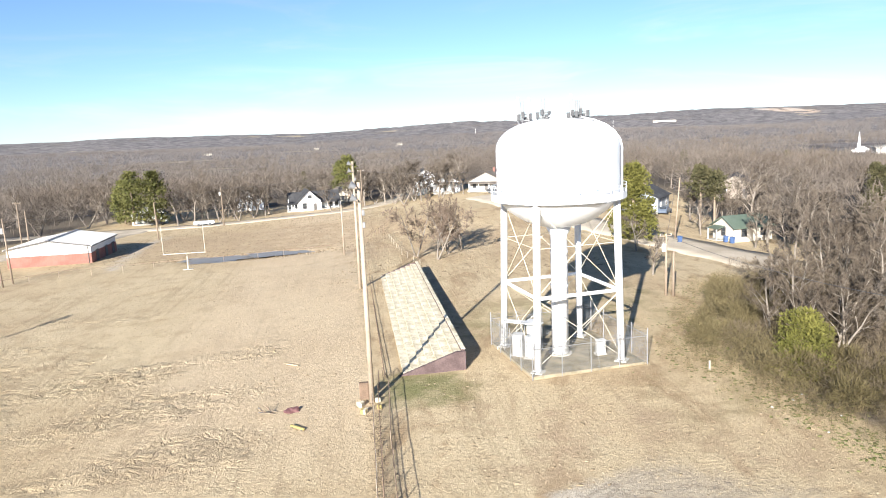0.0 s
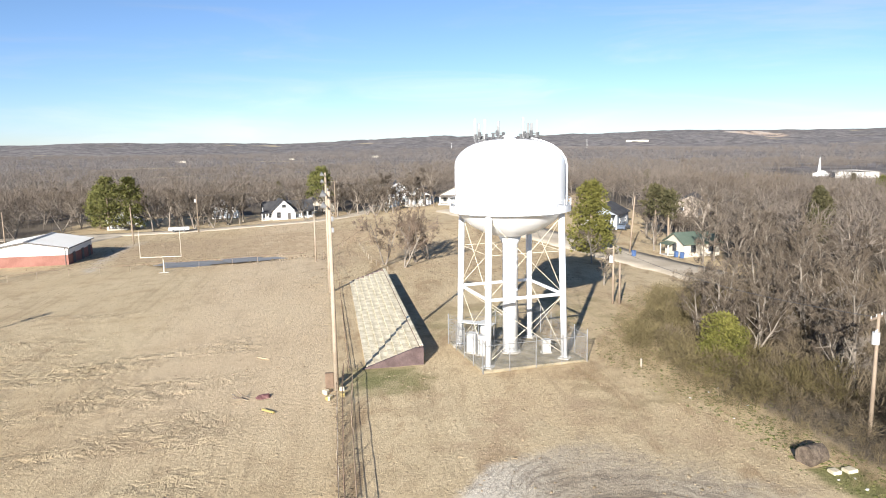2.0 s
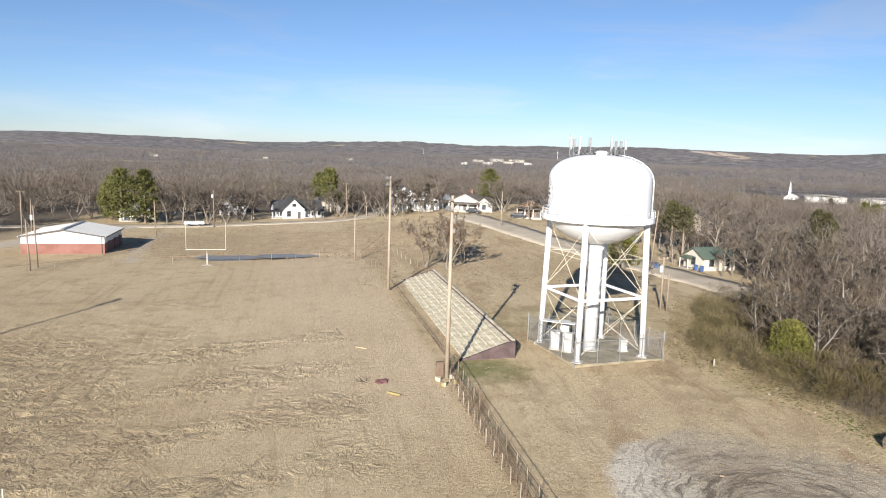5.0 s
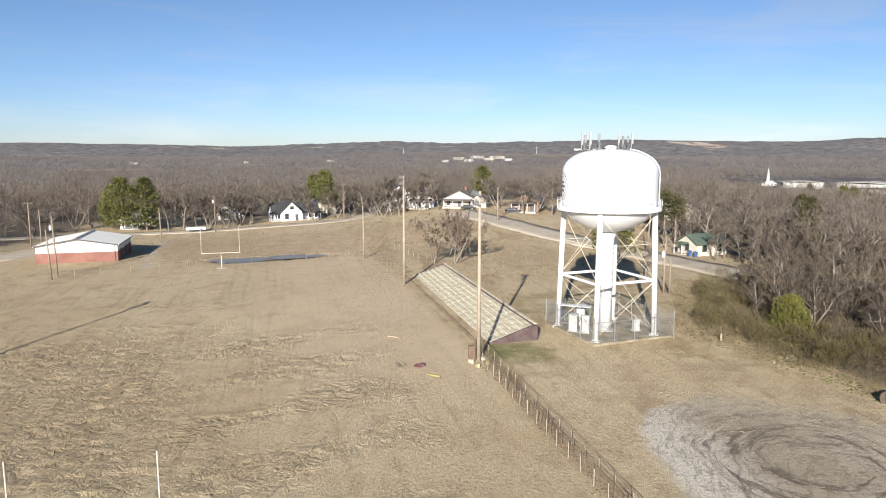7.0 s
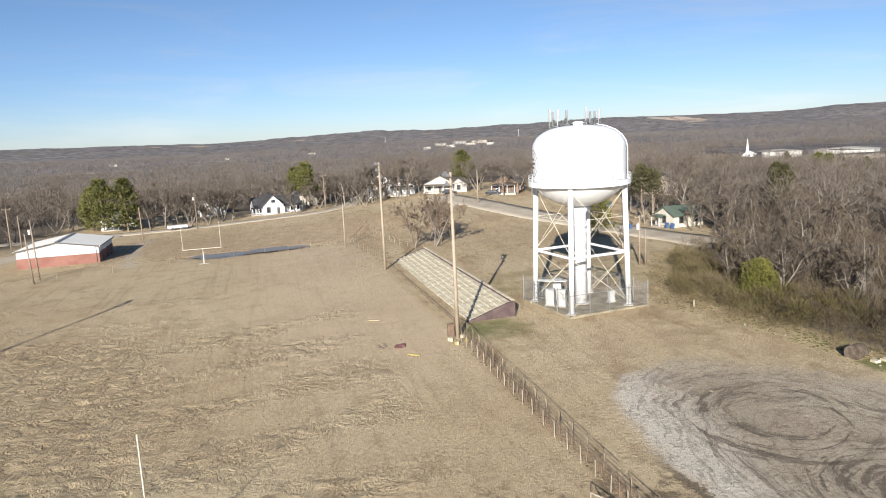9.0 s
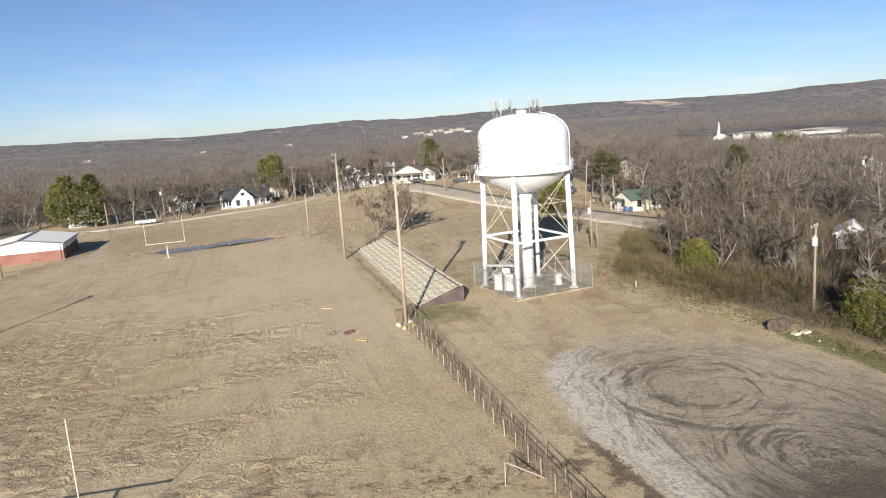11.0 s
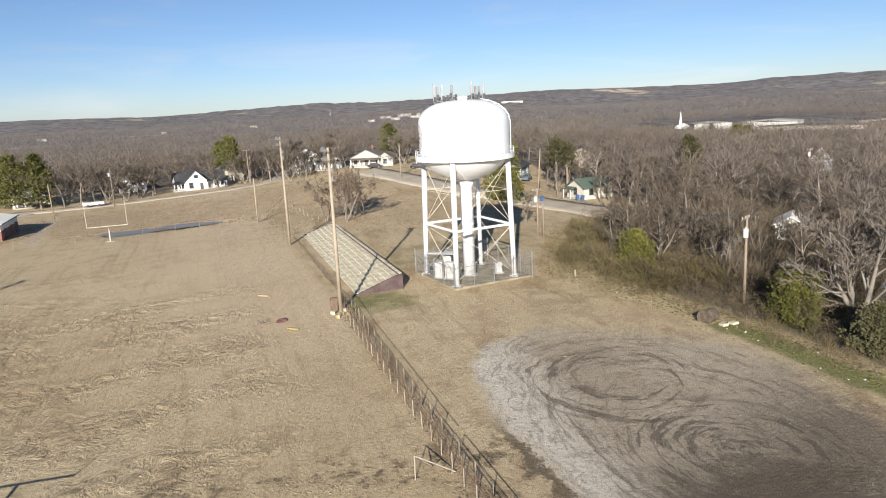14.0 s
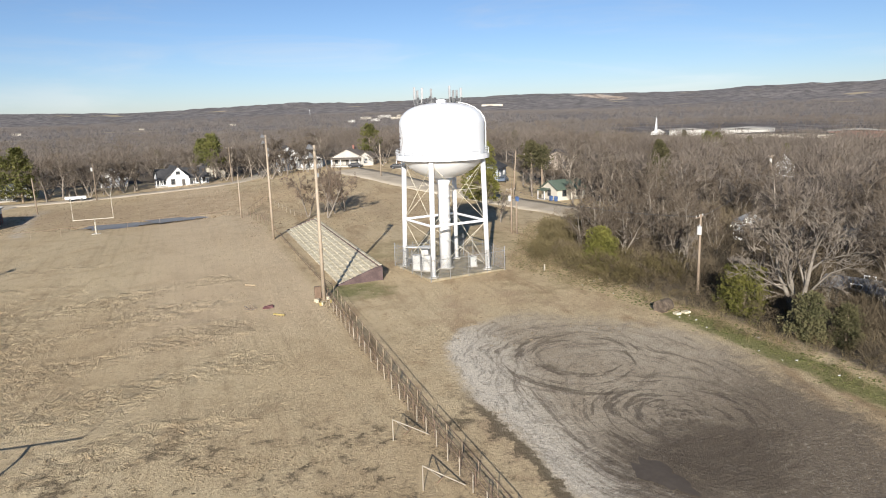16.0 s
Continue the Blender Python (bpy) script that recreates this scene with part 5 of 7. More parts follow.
house(-6.5, 222, 5, 7, 9, 5.4, 7.8, CLAP, SHINGLE, "tall white house half hidden behind bare trees")
house(1.0, 212, -10, 8, 8, 3.2, 5.4, CLAP, SHINGLE, "low white house half hidden behind bare trees", porch=True)
COTTAGE = house(49.4, 116.8, -73.7, 5.4, 7.4, 2.5, 4.0, TAN_WALL, GREEN_ROOF, "small cream cottage with a green metal roof", trim=TRIM, porch=False)
def cottage_porch(ob):
    bm = bmesh.new()
    box(bm, (-0.9, -4.5, 2.25), (2.6, 1.7, 0.1), Matrix.Rotation(radians(12), 4, "X"))
    roof = part("porch_roof", bm, GREEN_ROOF, ob)
    for px in (-2.0, 0.2):
        bm = bmesh.new()
        box(bm, (px, -5.2, 1.0), (0.12, 0.12, 2.1))
        part("porch_post", bm, CLAP, roof)
    bm = bmesh.new()
    box(bm, (-0.9, -4.5, 0.05), (2.6, 1.7, 0.3))
    part("porch_floor", bm, CONCRETE, roof)


cottage_porch(COTTAGE)
house(43, 152, -30, 8, 10, 3.0, 5.0, surface("grey_blue_siding", (0.3, 0.33, 0.36), (0.38, 0.41, 0.44), 0.4, 6), SHINGLE, "grey-blue house beyond the lane", porch=True)
house(-84, 199, 15, 9, 10, 3.0, 5.2, CLAP, SHINGLE, "white house in the shade of pines", porch=True)
house(-62, 222, 15, 8, 10, 3.0, 5.4, CLAP, SHINGLE_TAN, "white house behind bare trees")
house(30, 186, -25, 8, 9, 3.0, 5.0, surface("brown_siding", (0.2, 0.13, 0.09), (0.28, 0.19, 0.13), 0.4, 6), SHINGLE_TAN, "brown house beyond the lane", porch=True)
house(70, 170, -25, 9, 10, 3.0, 5.2, surface("grey_brown_siding", (0.24, 0.2, 0.16), (0.32, 0.27, 0.22), 0.4, 6), SHINGLE, "grey-brown house among bare trees")
house(117, 133, -35, 5, 7, 3.4, 6.2, CLAP, SHINGLE, "white gabled house among bare trees")
house(44.5, 31.0, 30, 4.0, 6.0, 1.7, 2.3, TAN_WALL, surface("dull_metal_roof", (0.14, 0.14, 0.14), (0.32, 0.31, 0.3), 1.2, 5, 0.6, 0.1), "low shed with a patched grey metal roof under bare trees")
house(56, 64, -40, 3.6, 5, 2.2, 3.2, CLAP, ROOF_WHITE, "small white shed with a metal roof in the woods")


def shed_trailer():
    ob = thing("white_trailer", stand(-64.0, 184.0, 16, 0.15), "low white flatbed trailer parked by the street", "trailer")
    bm = bmesh.new()
    box(bm, (0, 0, 0.8), (5.2, 2.0, 0.7), bevel=0.05)
    part("body", bm, CLAP, ob)
    for x in (-1.4, 1.4):
        for y in (-1, 1):
            bm = bmesh.new()
            tube(bm, (x, y - 0.1, 0.35), (x, y + 0.1, 0.35), 0.36, n=14)
            part("wheel", bm, DARK_STEEL, ob)


shed_trailer()


def far_hall(x, y, turn, w, d, h, wall, roof, label, flat=True):
    z = ground_z(x, y)
    ob = thing("far_hall", pose(x, y, z - 0.5, 0, 0, turn), label, "building", "far buildings")
    bm = bmesh.new()
    box(bm, (0, 0, h / 2 - 1), (w, d, h + 2))
    part("wall", bm, wall, ob)
    part("roof", gable_roof(w, d, h, h + (1.2 if flat else 4), 0.6, 0.3), roof, ob)


def far_spot(bearing, dist):
    """A spot by its bearing from the first camera and its distance."""
    return dist * math.sin(radians(bearing)), dist * math.cos(radians(bearing))


# ---- trees ----
BARK = surface("grey_bark", (0.15, 0.125, 0.1), (0.29, 0.25, 0.205), 0.8, 9, 0.95, 0.3, vary=0.35)
TWIG = surface("bare_twigs", (0.08, 0.061, 0.044), (0.165, 0.131, 0.097), 0.3, 4, 0.95, 0.0, vary=0.4)
TWIG_RED = surface("rusty_twigs", (0.13, 0.095, 0.07), (0.23, 0.172, 0.128), 0.3, 4, 0.95, 0.0, vary=0.3)
PALE_BARK = surface("pale_bark", (0.15, 0.13, 0.105), (0.27, 0.235, 0.195), 0.8, 7, 0.95, 0.3, vary=0.2)
NEEDLE = surface("pine_needles", (0.07, 0.076, 0.02), (0.155, 0.147, 0.045), 0.35, 5, 0.85, 0.0, vary=0.3)
CEDAR = surface("cedar_foliage", (0.075, 0.075, 0.016), (0.17, 0.158, 0.038), 0.5, 6, 0.85, 0.0, vary=0.3)
DARK_CEDAR = surface("brown_green_cedar", (0.06, 0.06, 0.025), (0.12, 0.105, 0.05), 0.5, 6, 0.85, 0.0, vary=0.25)


class Wood:
    """Collects tapered limbs as plain lists of corners and faces."""

    def __init__(self):
        self.v, self.f = [], []

    def limb(self, a, b, ra, rb, n):
        d = b - a
        side = d.cross(Vector((0.31, 0.17, 0.9))).normalized()
        up = d.cross(side).normalized()
        k = len(self.v)
        tip = rb < 1e-4
        ring = [(math.cos(2 * math.pi * i / n), math.sin(2 * math.pi * i / n)) for i in range(n)]
        for c, s in ring:
            self.v.append(a + (side * c + up * s) * ra)
        if tip:
            self.v.append(b)
            self.f += [(k + i, k + (i + 1) % n, k + n) for i in range(n)]
        else:
            for c, s in ring:
                self.v.append(b + (side * c + up * s) * rb)
            self.f += [(k + i, k + (i + 1) % n, k + n + (i + 1) % n, k + n + i) for i in range(n)]


    def twig(self, a, b, r, rng):
        """A thin tapered sprig."""
        d = b - a
        side = d.cross(Vector((rng.uniform(-1, 1), rng.uniform(-1, 1), rng.uniform(-1, 1)))).normalized() * r
        k = len(self.v)
        self.v += [a + side, a - side, b]
        self.f.append((k, k + 1, k + 2))


def aside(rng, d, spread, lift=0.0):
    """A way that leaves d by about spread radians."""
    side = d.orthogonal().normalized()
    side.rotate(Matrix.Rotation(rng.uniform(0, 2 * math.pi), 3, d))
    q = (d * math.cos(spread) + side * math.sin(spread))
    q.z += lift
    return q.normalized()


def grow(wood, twigs, rng, a, d, length, r, level, counts, twist=0.25, floor=0.045):
    """A limb that bends, and its side limbs."""
    last = level >= len(counts)
    if last:
        (twigs).limb(a, a + d * length, r, 0, 3)
        return
    if level == 3:
        twigs.limb(a, a + d * length, r, 0, 3)
        for k in range(counts[3]):
            q = a + d * length * rng.uniform(0.15, 0.8)
            twigs.twig(q, q + aside(rng, d, rng.uniform(0.3, 1.0), 0.12) * length * rng.uniform(0.5, 1.1), floor * 0.8, rng)
        return
    segs = 4 if level == 0 else 3 if level == 1 else 2
    n = 7 if level == 0 else 4 if level == 1 else 3
    pts, ways = [a], [d]
    for i in range(segs):
        d = aside(rng, d, rng.uniform(0, twist if level else twist * 0.45), 0.06)
        pts.append(pts[-1] + d * length / segs)
        ways.append(d)
    into = wood if level < 2 else twigs
    for i in range(segs):
        into.limb(pts[i], pts[i + 1], r * (1 - 0.8 * i / segs), r * (1 - 0.8 * (i + 1) / segs), n)
    start = 0.22 if level == 0 else 0.2
    for k in range(counts[level]):
        f = start + (1 - start) * (k + rng.random()) / counts[level]
        i = min(segs - 1, int(f * segs))
        g = f * segs - i
        q = pts[i].lerp(pts[i + 1], g)
        w = aside(rng, ways[i + 1], rng.uniform(0.45, 1.0) * (1.1 if level == 0 else 0.9), 0.12)
        sub = length * rng.uniform(0.42, 0.72) * (1.1 - 0.55 * f) * (1.0 if level == 0 else 0.85)
        grow(wood, twigs, rng, q, w, sub, max(floor, r * (1 - 0.75 * f) * rng.uniform(0.45, 0.65)), level + 1, counts, twist + 0.1, floor)


def bare_tree(seed, h, r, counts, name="bare_tree", bark=None, twig=None, label="", group="bare trees", twist=0.25, fork=1, floor=0.03):
    rng = random.Random(seed)
    wood, twigs = Wood(), Wood()
    for k in range(fork):
        d = aside(rng, Vector((0, 0, 1)), 0.04 if fork == 1 else rng.uniform(0.25, 0.6))
        grow(wood, twigs, rng, Vector((rng.uniform(-0.2, 0.2) * (fork > 1), rng.uniform(-0.2, 0.2) * (fork > 1), -0.15)), d, h * rng.uniform(0.72, 0.9), r / math.sqrt(fork), 0, counts, twist, floor)
    ob = thing(name, pose(0, 0, -60), label, "tree", group)
    raw("trunk", wood.v, wood.f, bark or BARK, ob, smooth=True)
    raw("crown", twigs.v, twigs.f, twig or TWIG, ob)
    return ob


def sprays(rng, centres, per, size, squash=0.7):
    """Leaf sprays: small folded blades round the given centres (place, radius)."""
    v, f = [], []
    for c, r in centres:
        for _ in range(per):
            o = Vector((rng.gauss(0, 1), rng.gauss(0, 1), rng.gauss(0, 1))).normalized() * r * rng.uniform(0.45, 1.05)
            o.z *= squash
            p = c + o
            d = (o.normalized() + Vector((rng.uniform(-0.7, 0.7), rng.uniform(-0.7, 0.7), rng.uniform(-0.3, 0.9)))).normalized()
            s = d.cross(Vector((rng.random(), rng.random(), rng.random() + 0.1))).normalized()
            n = d.cross(s)
            L = size * rng.uniform(0.6, 1.4)
            k = len(v)
            v += [p, p + d * L * 0.55 + s * L * 0.3 + n * L * 0.1, p + d * L, p + d * L * 0.55 - s * L * 0.3 + n * L * 0.1]
            f += [(k, k + 1, k + 2), (k, k + 2, k + 3)]
    return v, f


def evergreen(seed, h, width, label, name="cedar", mat=None, base=0.05, trunk=0.16, per=26, size=0.34, clumps=120, pine=False, group="evergreens", taper=0.75):
    rng = random.Random(seed)
    ob = thing(name, pose(0, 0, -60), label, "tree", group)
    wood = Wood()
    wood.limb(Vector((0, 0, -0.2)), Vector((0.1, 0, h * 0.5)), trunk, trunk * 0.7, 8)
    wood.limb(Vector((0.1, 0, h * 0.5)), Vector((0, 0.05, h * 0.97)), trunk * 0.7, 0.03, 6)
    centres = []
    for k in range(clumps):
        f = base + (1 - base) * rng.random() ** (0.8 if pine else 1.1)
        if pine:
            # Boughs stand in loose layers.
            f = base + (1 - base) * min(1.0, (int((f - base) / (1 - base) * 8) + rng.uniform(0.0, 0.55)) / 8)
        reach = width / 2 * ((1 - f) ** taper * 1.0 + 0.08) if not pine else width / 2 * math.sin(math.pi * min(0.97, (f - base) / (1 - base) * 0.75 + 0.25)) ** 0.8
        a = rng.uniform(0, 2 * math.pi)
        lobed = 0.75 + 0.3 * math.sin(3 * a + seed) + 0.15 * math.sin(7 * a + f * 9)
        q = reach * lobed * rng.uniform(0.45, 1.0)
        c = Vector((q * math.cos(a), q * math.sin(a), f * h))
        centres.append((c, rng.uniform(0.5, 1.0) * (0.085 * h if pine else 0.11 * width + 0.12)))
        if k % 2 == 0:
            wood.limb(Vector((0.05, 0, max(0.2, f * h - q * (0.15 if pine else 0.5)))), c, 0.05, 0.015, 3)
    raw("trunk", wood.v, wood.f, GREY_POLE, ob, smooth=True)
    v, f = sprays(rng, centres, per, size)
    raw("crown", v, f, mat or CEDAR, ob)
    return ob


def put(ob, x, y, s=1.0, turn=0.0, z=None, first=False, label=""):
    m = pose(x, y, ground_z(x, y) if z is None else z, 0, 0, turn)
    if first:
        ob.matrix_basis = m @ Matrix.Diagonal((s, s, s, 1))
        return ob
    c = copy_thing(ob, m)
    c.matrix_basis = m @ Matrix.Diagonal((s, s, s, 1))
    if label:
        c["label"] = label
    return c


# Single trees that stand clear.
OAKS = [bare_tree(11, 11, 0.3, (8, 6, 5, 11), label="bare grey winter tree", twist=0.35), bare_tree(12, 10, 0.28, (5, 6, 5, 11), label="bare grey winter tree", fork=2, twist=0.4),
        bare_tree(13, 12, 0.28, (9, 6, 5, 10), label="bare grey winter tree", twist=0.3), bare_tree(14, 9, 0.24, (4, 5, 5, 11), label="bare brown winter tree", fork=3, twist=0.4),
        bare_tree(15, 10, 0.26, (8, 6, 5, 11), label="bare brown winter tree", twist=0.5)]
RUSTY = bare_tree(21, 9.5, 0.24, (7, 6, 5, 11), label="bare tree with rust-coloured twigs behind the stand", twig=TWIG_RED, group="trees behind the stand", fork=2, twist=0.4, floor=0.024)
PALE = bare_tree(31, 9.5, 0.42, (8, 7, 5, 6), label="large dead tree with pale branches", bark=PALE_BARK, twig=surface("pale_twigs", (0.12, 0.1, 0.08), (0.2, 0.168, 0.137), 0.4, 5, vary=0.2), twist=0.55, fork=3, group="pale dead trees", floor=0.035)
put(RUSTY, -5.0, 109.0, 1.0, 20, first=True)
put(RUSTY, -1.7, 105.3, 0.95, 130)
put(RUSTY, 0.1, 110.0, 0.95, 250)
put(RUSTY, 2.2, 113.0, 0.9, 310)
put(RUSTY, -1.7, 113.5, 0.95, 80)
put(PALE, 34.9, 28.5, 1.22, 40, first=True)
put(PALE, 34.4, 47.4, 0.6, 200)
put(PALE, 39.0, 60.0, 0.65, 100)
put(PALE, 28.7, 54.6, 0.4, 330)

CEDARS = [evergreen(1, 4.8, 5.6, "round green cedar bush at the thicket's edge", per=62, clumps=190, size=0.17, taper=0.22),
          evergreen(2, 4.6, 3.8, "dense green cedar bush in the thicket", per=58, clumps=170, size=0.17, taper=0.3),
          evergreen(3, 8.5, 4.8, "brownish green cedar among bare trees", mat=DARK_CEDAR, clumps=130, taper=0.6),
          evergreen(9, 4.2, 4.0, "ragged brown-green juniper at the thicket's edge", mat=DARK_CEDAR, per=40, clumps=150, size=0.2, taper=0.4)]
TALL_PINE = evergreen(8, 11.5, 6.0, "tall sparse pine with a long bare trunk by the cottage", "pine", DARK_CEDAR, 0.52, 0.3, 26, 0.5, 60, True, "pines")
BIG_CEDAR = evergreen(4, 13.5, 9.5, "broad dark green cedar beyond the tower", clumps=240, per=34, size=0.5, taper=0.45, trunk=0.35)
PINES = [evergreen(5, 14.5, 11.5, "tall olive green pine beside a house", "pine", NEEDLE, 0.12, 0.28, 26, 0.6, 170, True, "pines"), evergreen(6, 13, 8.5, "green pine with a bare lower trunk", "pine", NEEDLE, 0.3, 0.25, 26, 0.55, 110, True, "pines")]
put(CEDARS[0], 31.3, 31.0, 0.95, 0, first=True)
put(CEDARS[1], 26.4, 50.8, 1.12, 50, first=True)
put(CEDARS[1], 28.2, 52.6, 0.8, 210)
put(CEDARS[3], 32.0, 23.4, 0.95, 170, first=True)
put(CEDARS[3], 33.8, 21.4, 0.8, 20)
put(CEDARS[2], 86, 141, 1.2, 0, first=True)
for x, y, s, turn in ((91.8, 151.7, 1.05, 40), (132, 179, 0.95, 90), (147, 169, 0.9, 200), (86.5, 125, 0.75, 300), (160, 205, 1.0, 10), (78, 231, 0.9, 150), (140, 290, 1.1, 250), (100, 300, 1.0, 100), (180, 280, 1.1, 20), (-60, 300, 1.0, 50), (-20, 290, 1.0, 10)):
    put(CEDARS[2], x, y, s, turn)
put(BIG_CEDAR, 31.5, 118.5, 0.92, 0, first=True)
put(PINES[0], -86, 192, 1.02, 0, first=True)
put(PINES[0], -78.5, 189, 1.02, 140)
put(PINES[0], -90, 196, 0.85, 220)
put(PINES[1], -31, 224, 1.15, 0, first=True)
put(PINES[1], 20, 208, 0.95, 100)
put(PINES[1], -36, 244, 1.0, 200)
put(TALL_PINE, 46.6, 128.6, 1.0, 60, first=True)
put(TALL_PINE, 49.6, 129.5, 0.9, 160)
put(CEDARS[2], 74.5, 121, 1.3, 80)
put(CEDARS[2], 77, 124, 1.2, 10)
put(PINES[1], 150, 216, 0.8, 60)
put(PINES[1], 157, 220, 0.75, 160)

# Woods beside the lot and behind the houses, tree by tree.
rng = random.Random(77)


def clear_of(x, y, spots):
    return all((x - a) ** 2 + (y - b) ** 2 > r * r for a, b, r in spots)


HOMES = [(-42, 210, 11), (-33, 231, 7), (13, 203, 12), (-6, 222, 6), (1, 212, 6), (49.4, 116.8, 7), (43, 152, 8), (-84, 199, 8), (-62, 222, 7), (30, 186, 8), (70, 170, 7), (117, 133, 5), (44.5, 31, 4), (57, 65, 4), (35.4, 28.8, 4), (31.3, 31.2, 3), (31, 38, 2), (26.2, 51.6, 2.5), (31.5, 118.5, 5), (89.6, 102.6, 3), (74.5, 121, 3), (70, 114, 3), (86, 141, 3)]
ROADS = [(10, 190), (15, 172), (20, 154), (26, 138), (34, 122), (41, 104), (46, 90), (-14, 222), (-10, 240), (-8, 260), (-20, 204), (44, 113), (48, 108)]
first = [True] * 5
count = 0
while count < 200:
    x, y = rng.uniform(18, 130), rng.uniform(-5, 230)
    if count % 2 == 0:
        x, y = rng.uniform(24, 66), rng.uniform(8, 100)
    ok = (y < 84 and x > float(woods_edge(y)) + 5.0) or (x > 46 and y >= 84) or (y > 215)
    if not ok or not clear_of(x, y, HOMES) or not clear_of(x, y, [(a, b, 5) for a, b in ROADS]):
        continue
    k = rng.randrange(5)
    put(OAKS[k], x, y, rng.uniform(0.5, 0.78) if x < 62 else rng.uniform(0.65, 0.95), rng.uniform(0, 360), first=first[k])
    first[k] = False
    count += 1
for k in range(60):
    x, y = rng.uniform(-150, 5), rng.uniform(190, 262)
    if clear_of(x, y, HOMES) and clear_of(x, y, [(a, b, 6) for a, b in ROADS]) and y > 199 + 0.12 * (x + 40):
        put(OAKS[rng.randrange(5)], x, y, rng.uniform(0.8, 1.1), rng.uniform(0, 360))


# Yard trees along the street and round the houses.
DARK_TWIG = surface("dark_bare_twigs", (0.085, 0.068, 0.052), (0.17, 0.138, 0.108), 0.3, 4, 0.95, 0.0, vary=0.5)
STREET = [bare_tree(41, 10.5, 0.3, (8, 6, 5, 8), label="bare oak beside the street", twig=DARK_TWIG, group="street trees", twist=0.45, floor=0.06),
          bare_tree(42, 10, 0.3, (5, 5, 5, 8), label="bare oak beside the street", twig=DARK_TWIG, group="street trees", twist=0.45, fork=2, floor=0.06)]
began = [True, True]
for x, y, s in ((-72, 187, 0.75), (-69, 191, 0.8), (-66, 194, 0.7), (-62, 190.5, 0.85), (-59.5, 196, 0.75), (-57, 192, 0.7), (-54, 197, 0.85), (-51.5, 199, 0.75), (-74, 197, 0.9), (-65, 203, 0.9), (-57, 205, 0.85),
                (-24, 206, 0.85), (-21.5, 212, 0.9), (-15, 203, 0.8), (-12, 197, 0.75), (-9, 203, 0.8), (-6, 206, 0.85), (-2, 203, 0.8), (2.5, 204, 0.75), (-11, 211, 0.95), (5, 216, 0.9),
                (-28, 214, 0.7), (24, 200, 0.85), (27, 178, 0.7), (34, 174, 0.8), (38, 166, 0.75), (36, 142, 0.6), (47.8, 108, 0.55), (50.6, 110, 0.6), (44, 121, 0.5), (48, 138, 0.8), (55, 127, 0.85), (59, 120, 0.8), (37, 196, 0.9), (56, 108, 0.75), (53, 103, 0.65), (29, 107, 0.45), (26, 88, 0.4),
                (60, 113, 0.8), (54.5, 110.5, 0.55), (57, 107, 0.6), (51.5, 106, 0.5), (49, 98, 0.6), (57, 96, 0.7), (-98, 190, 0.8), (-64, 206, 0.8), (-60, 211, 0.85), (-68, 210, 0.85), (-70, 200, 0.8), (-63, 198, 0.75), (-55, 203, 0.75), (-52, 205, 0.7), (-4, 209, 0.85), (-9, 208, 0.85), (0, 207, 0.75), (-13, 206, 0.8), (-1, 200, 0.6), (-7, 199, 0.65), (5, 199, 0.55), (-18, 208, 0.8), (-26, 212, 0.7), (22, 193, 0.7), (31, 180, 0.75), (-47, 215, 0.8), (-37, 217, 0.8), (-30, 219, 0.7), (-103, 176, 0.8), (-106, 160, 0.8), (-100, 205, 0.9)):
    k = rng.randrange(2)
    put(STREET[k], x, y, s * 1.15, rng.uniform(0, 360), first=began[k])
    began[k] = False


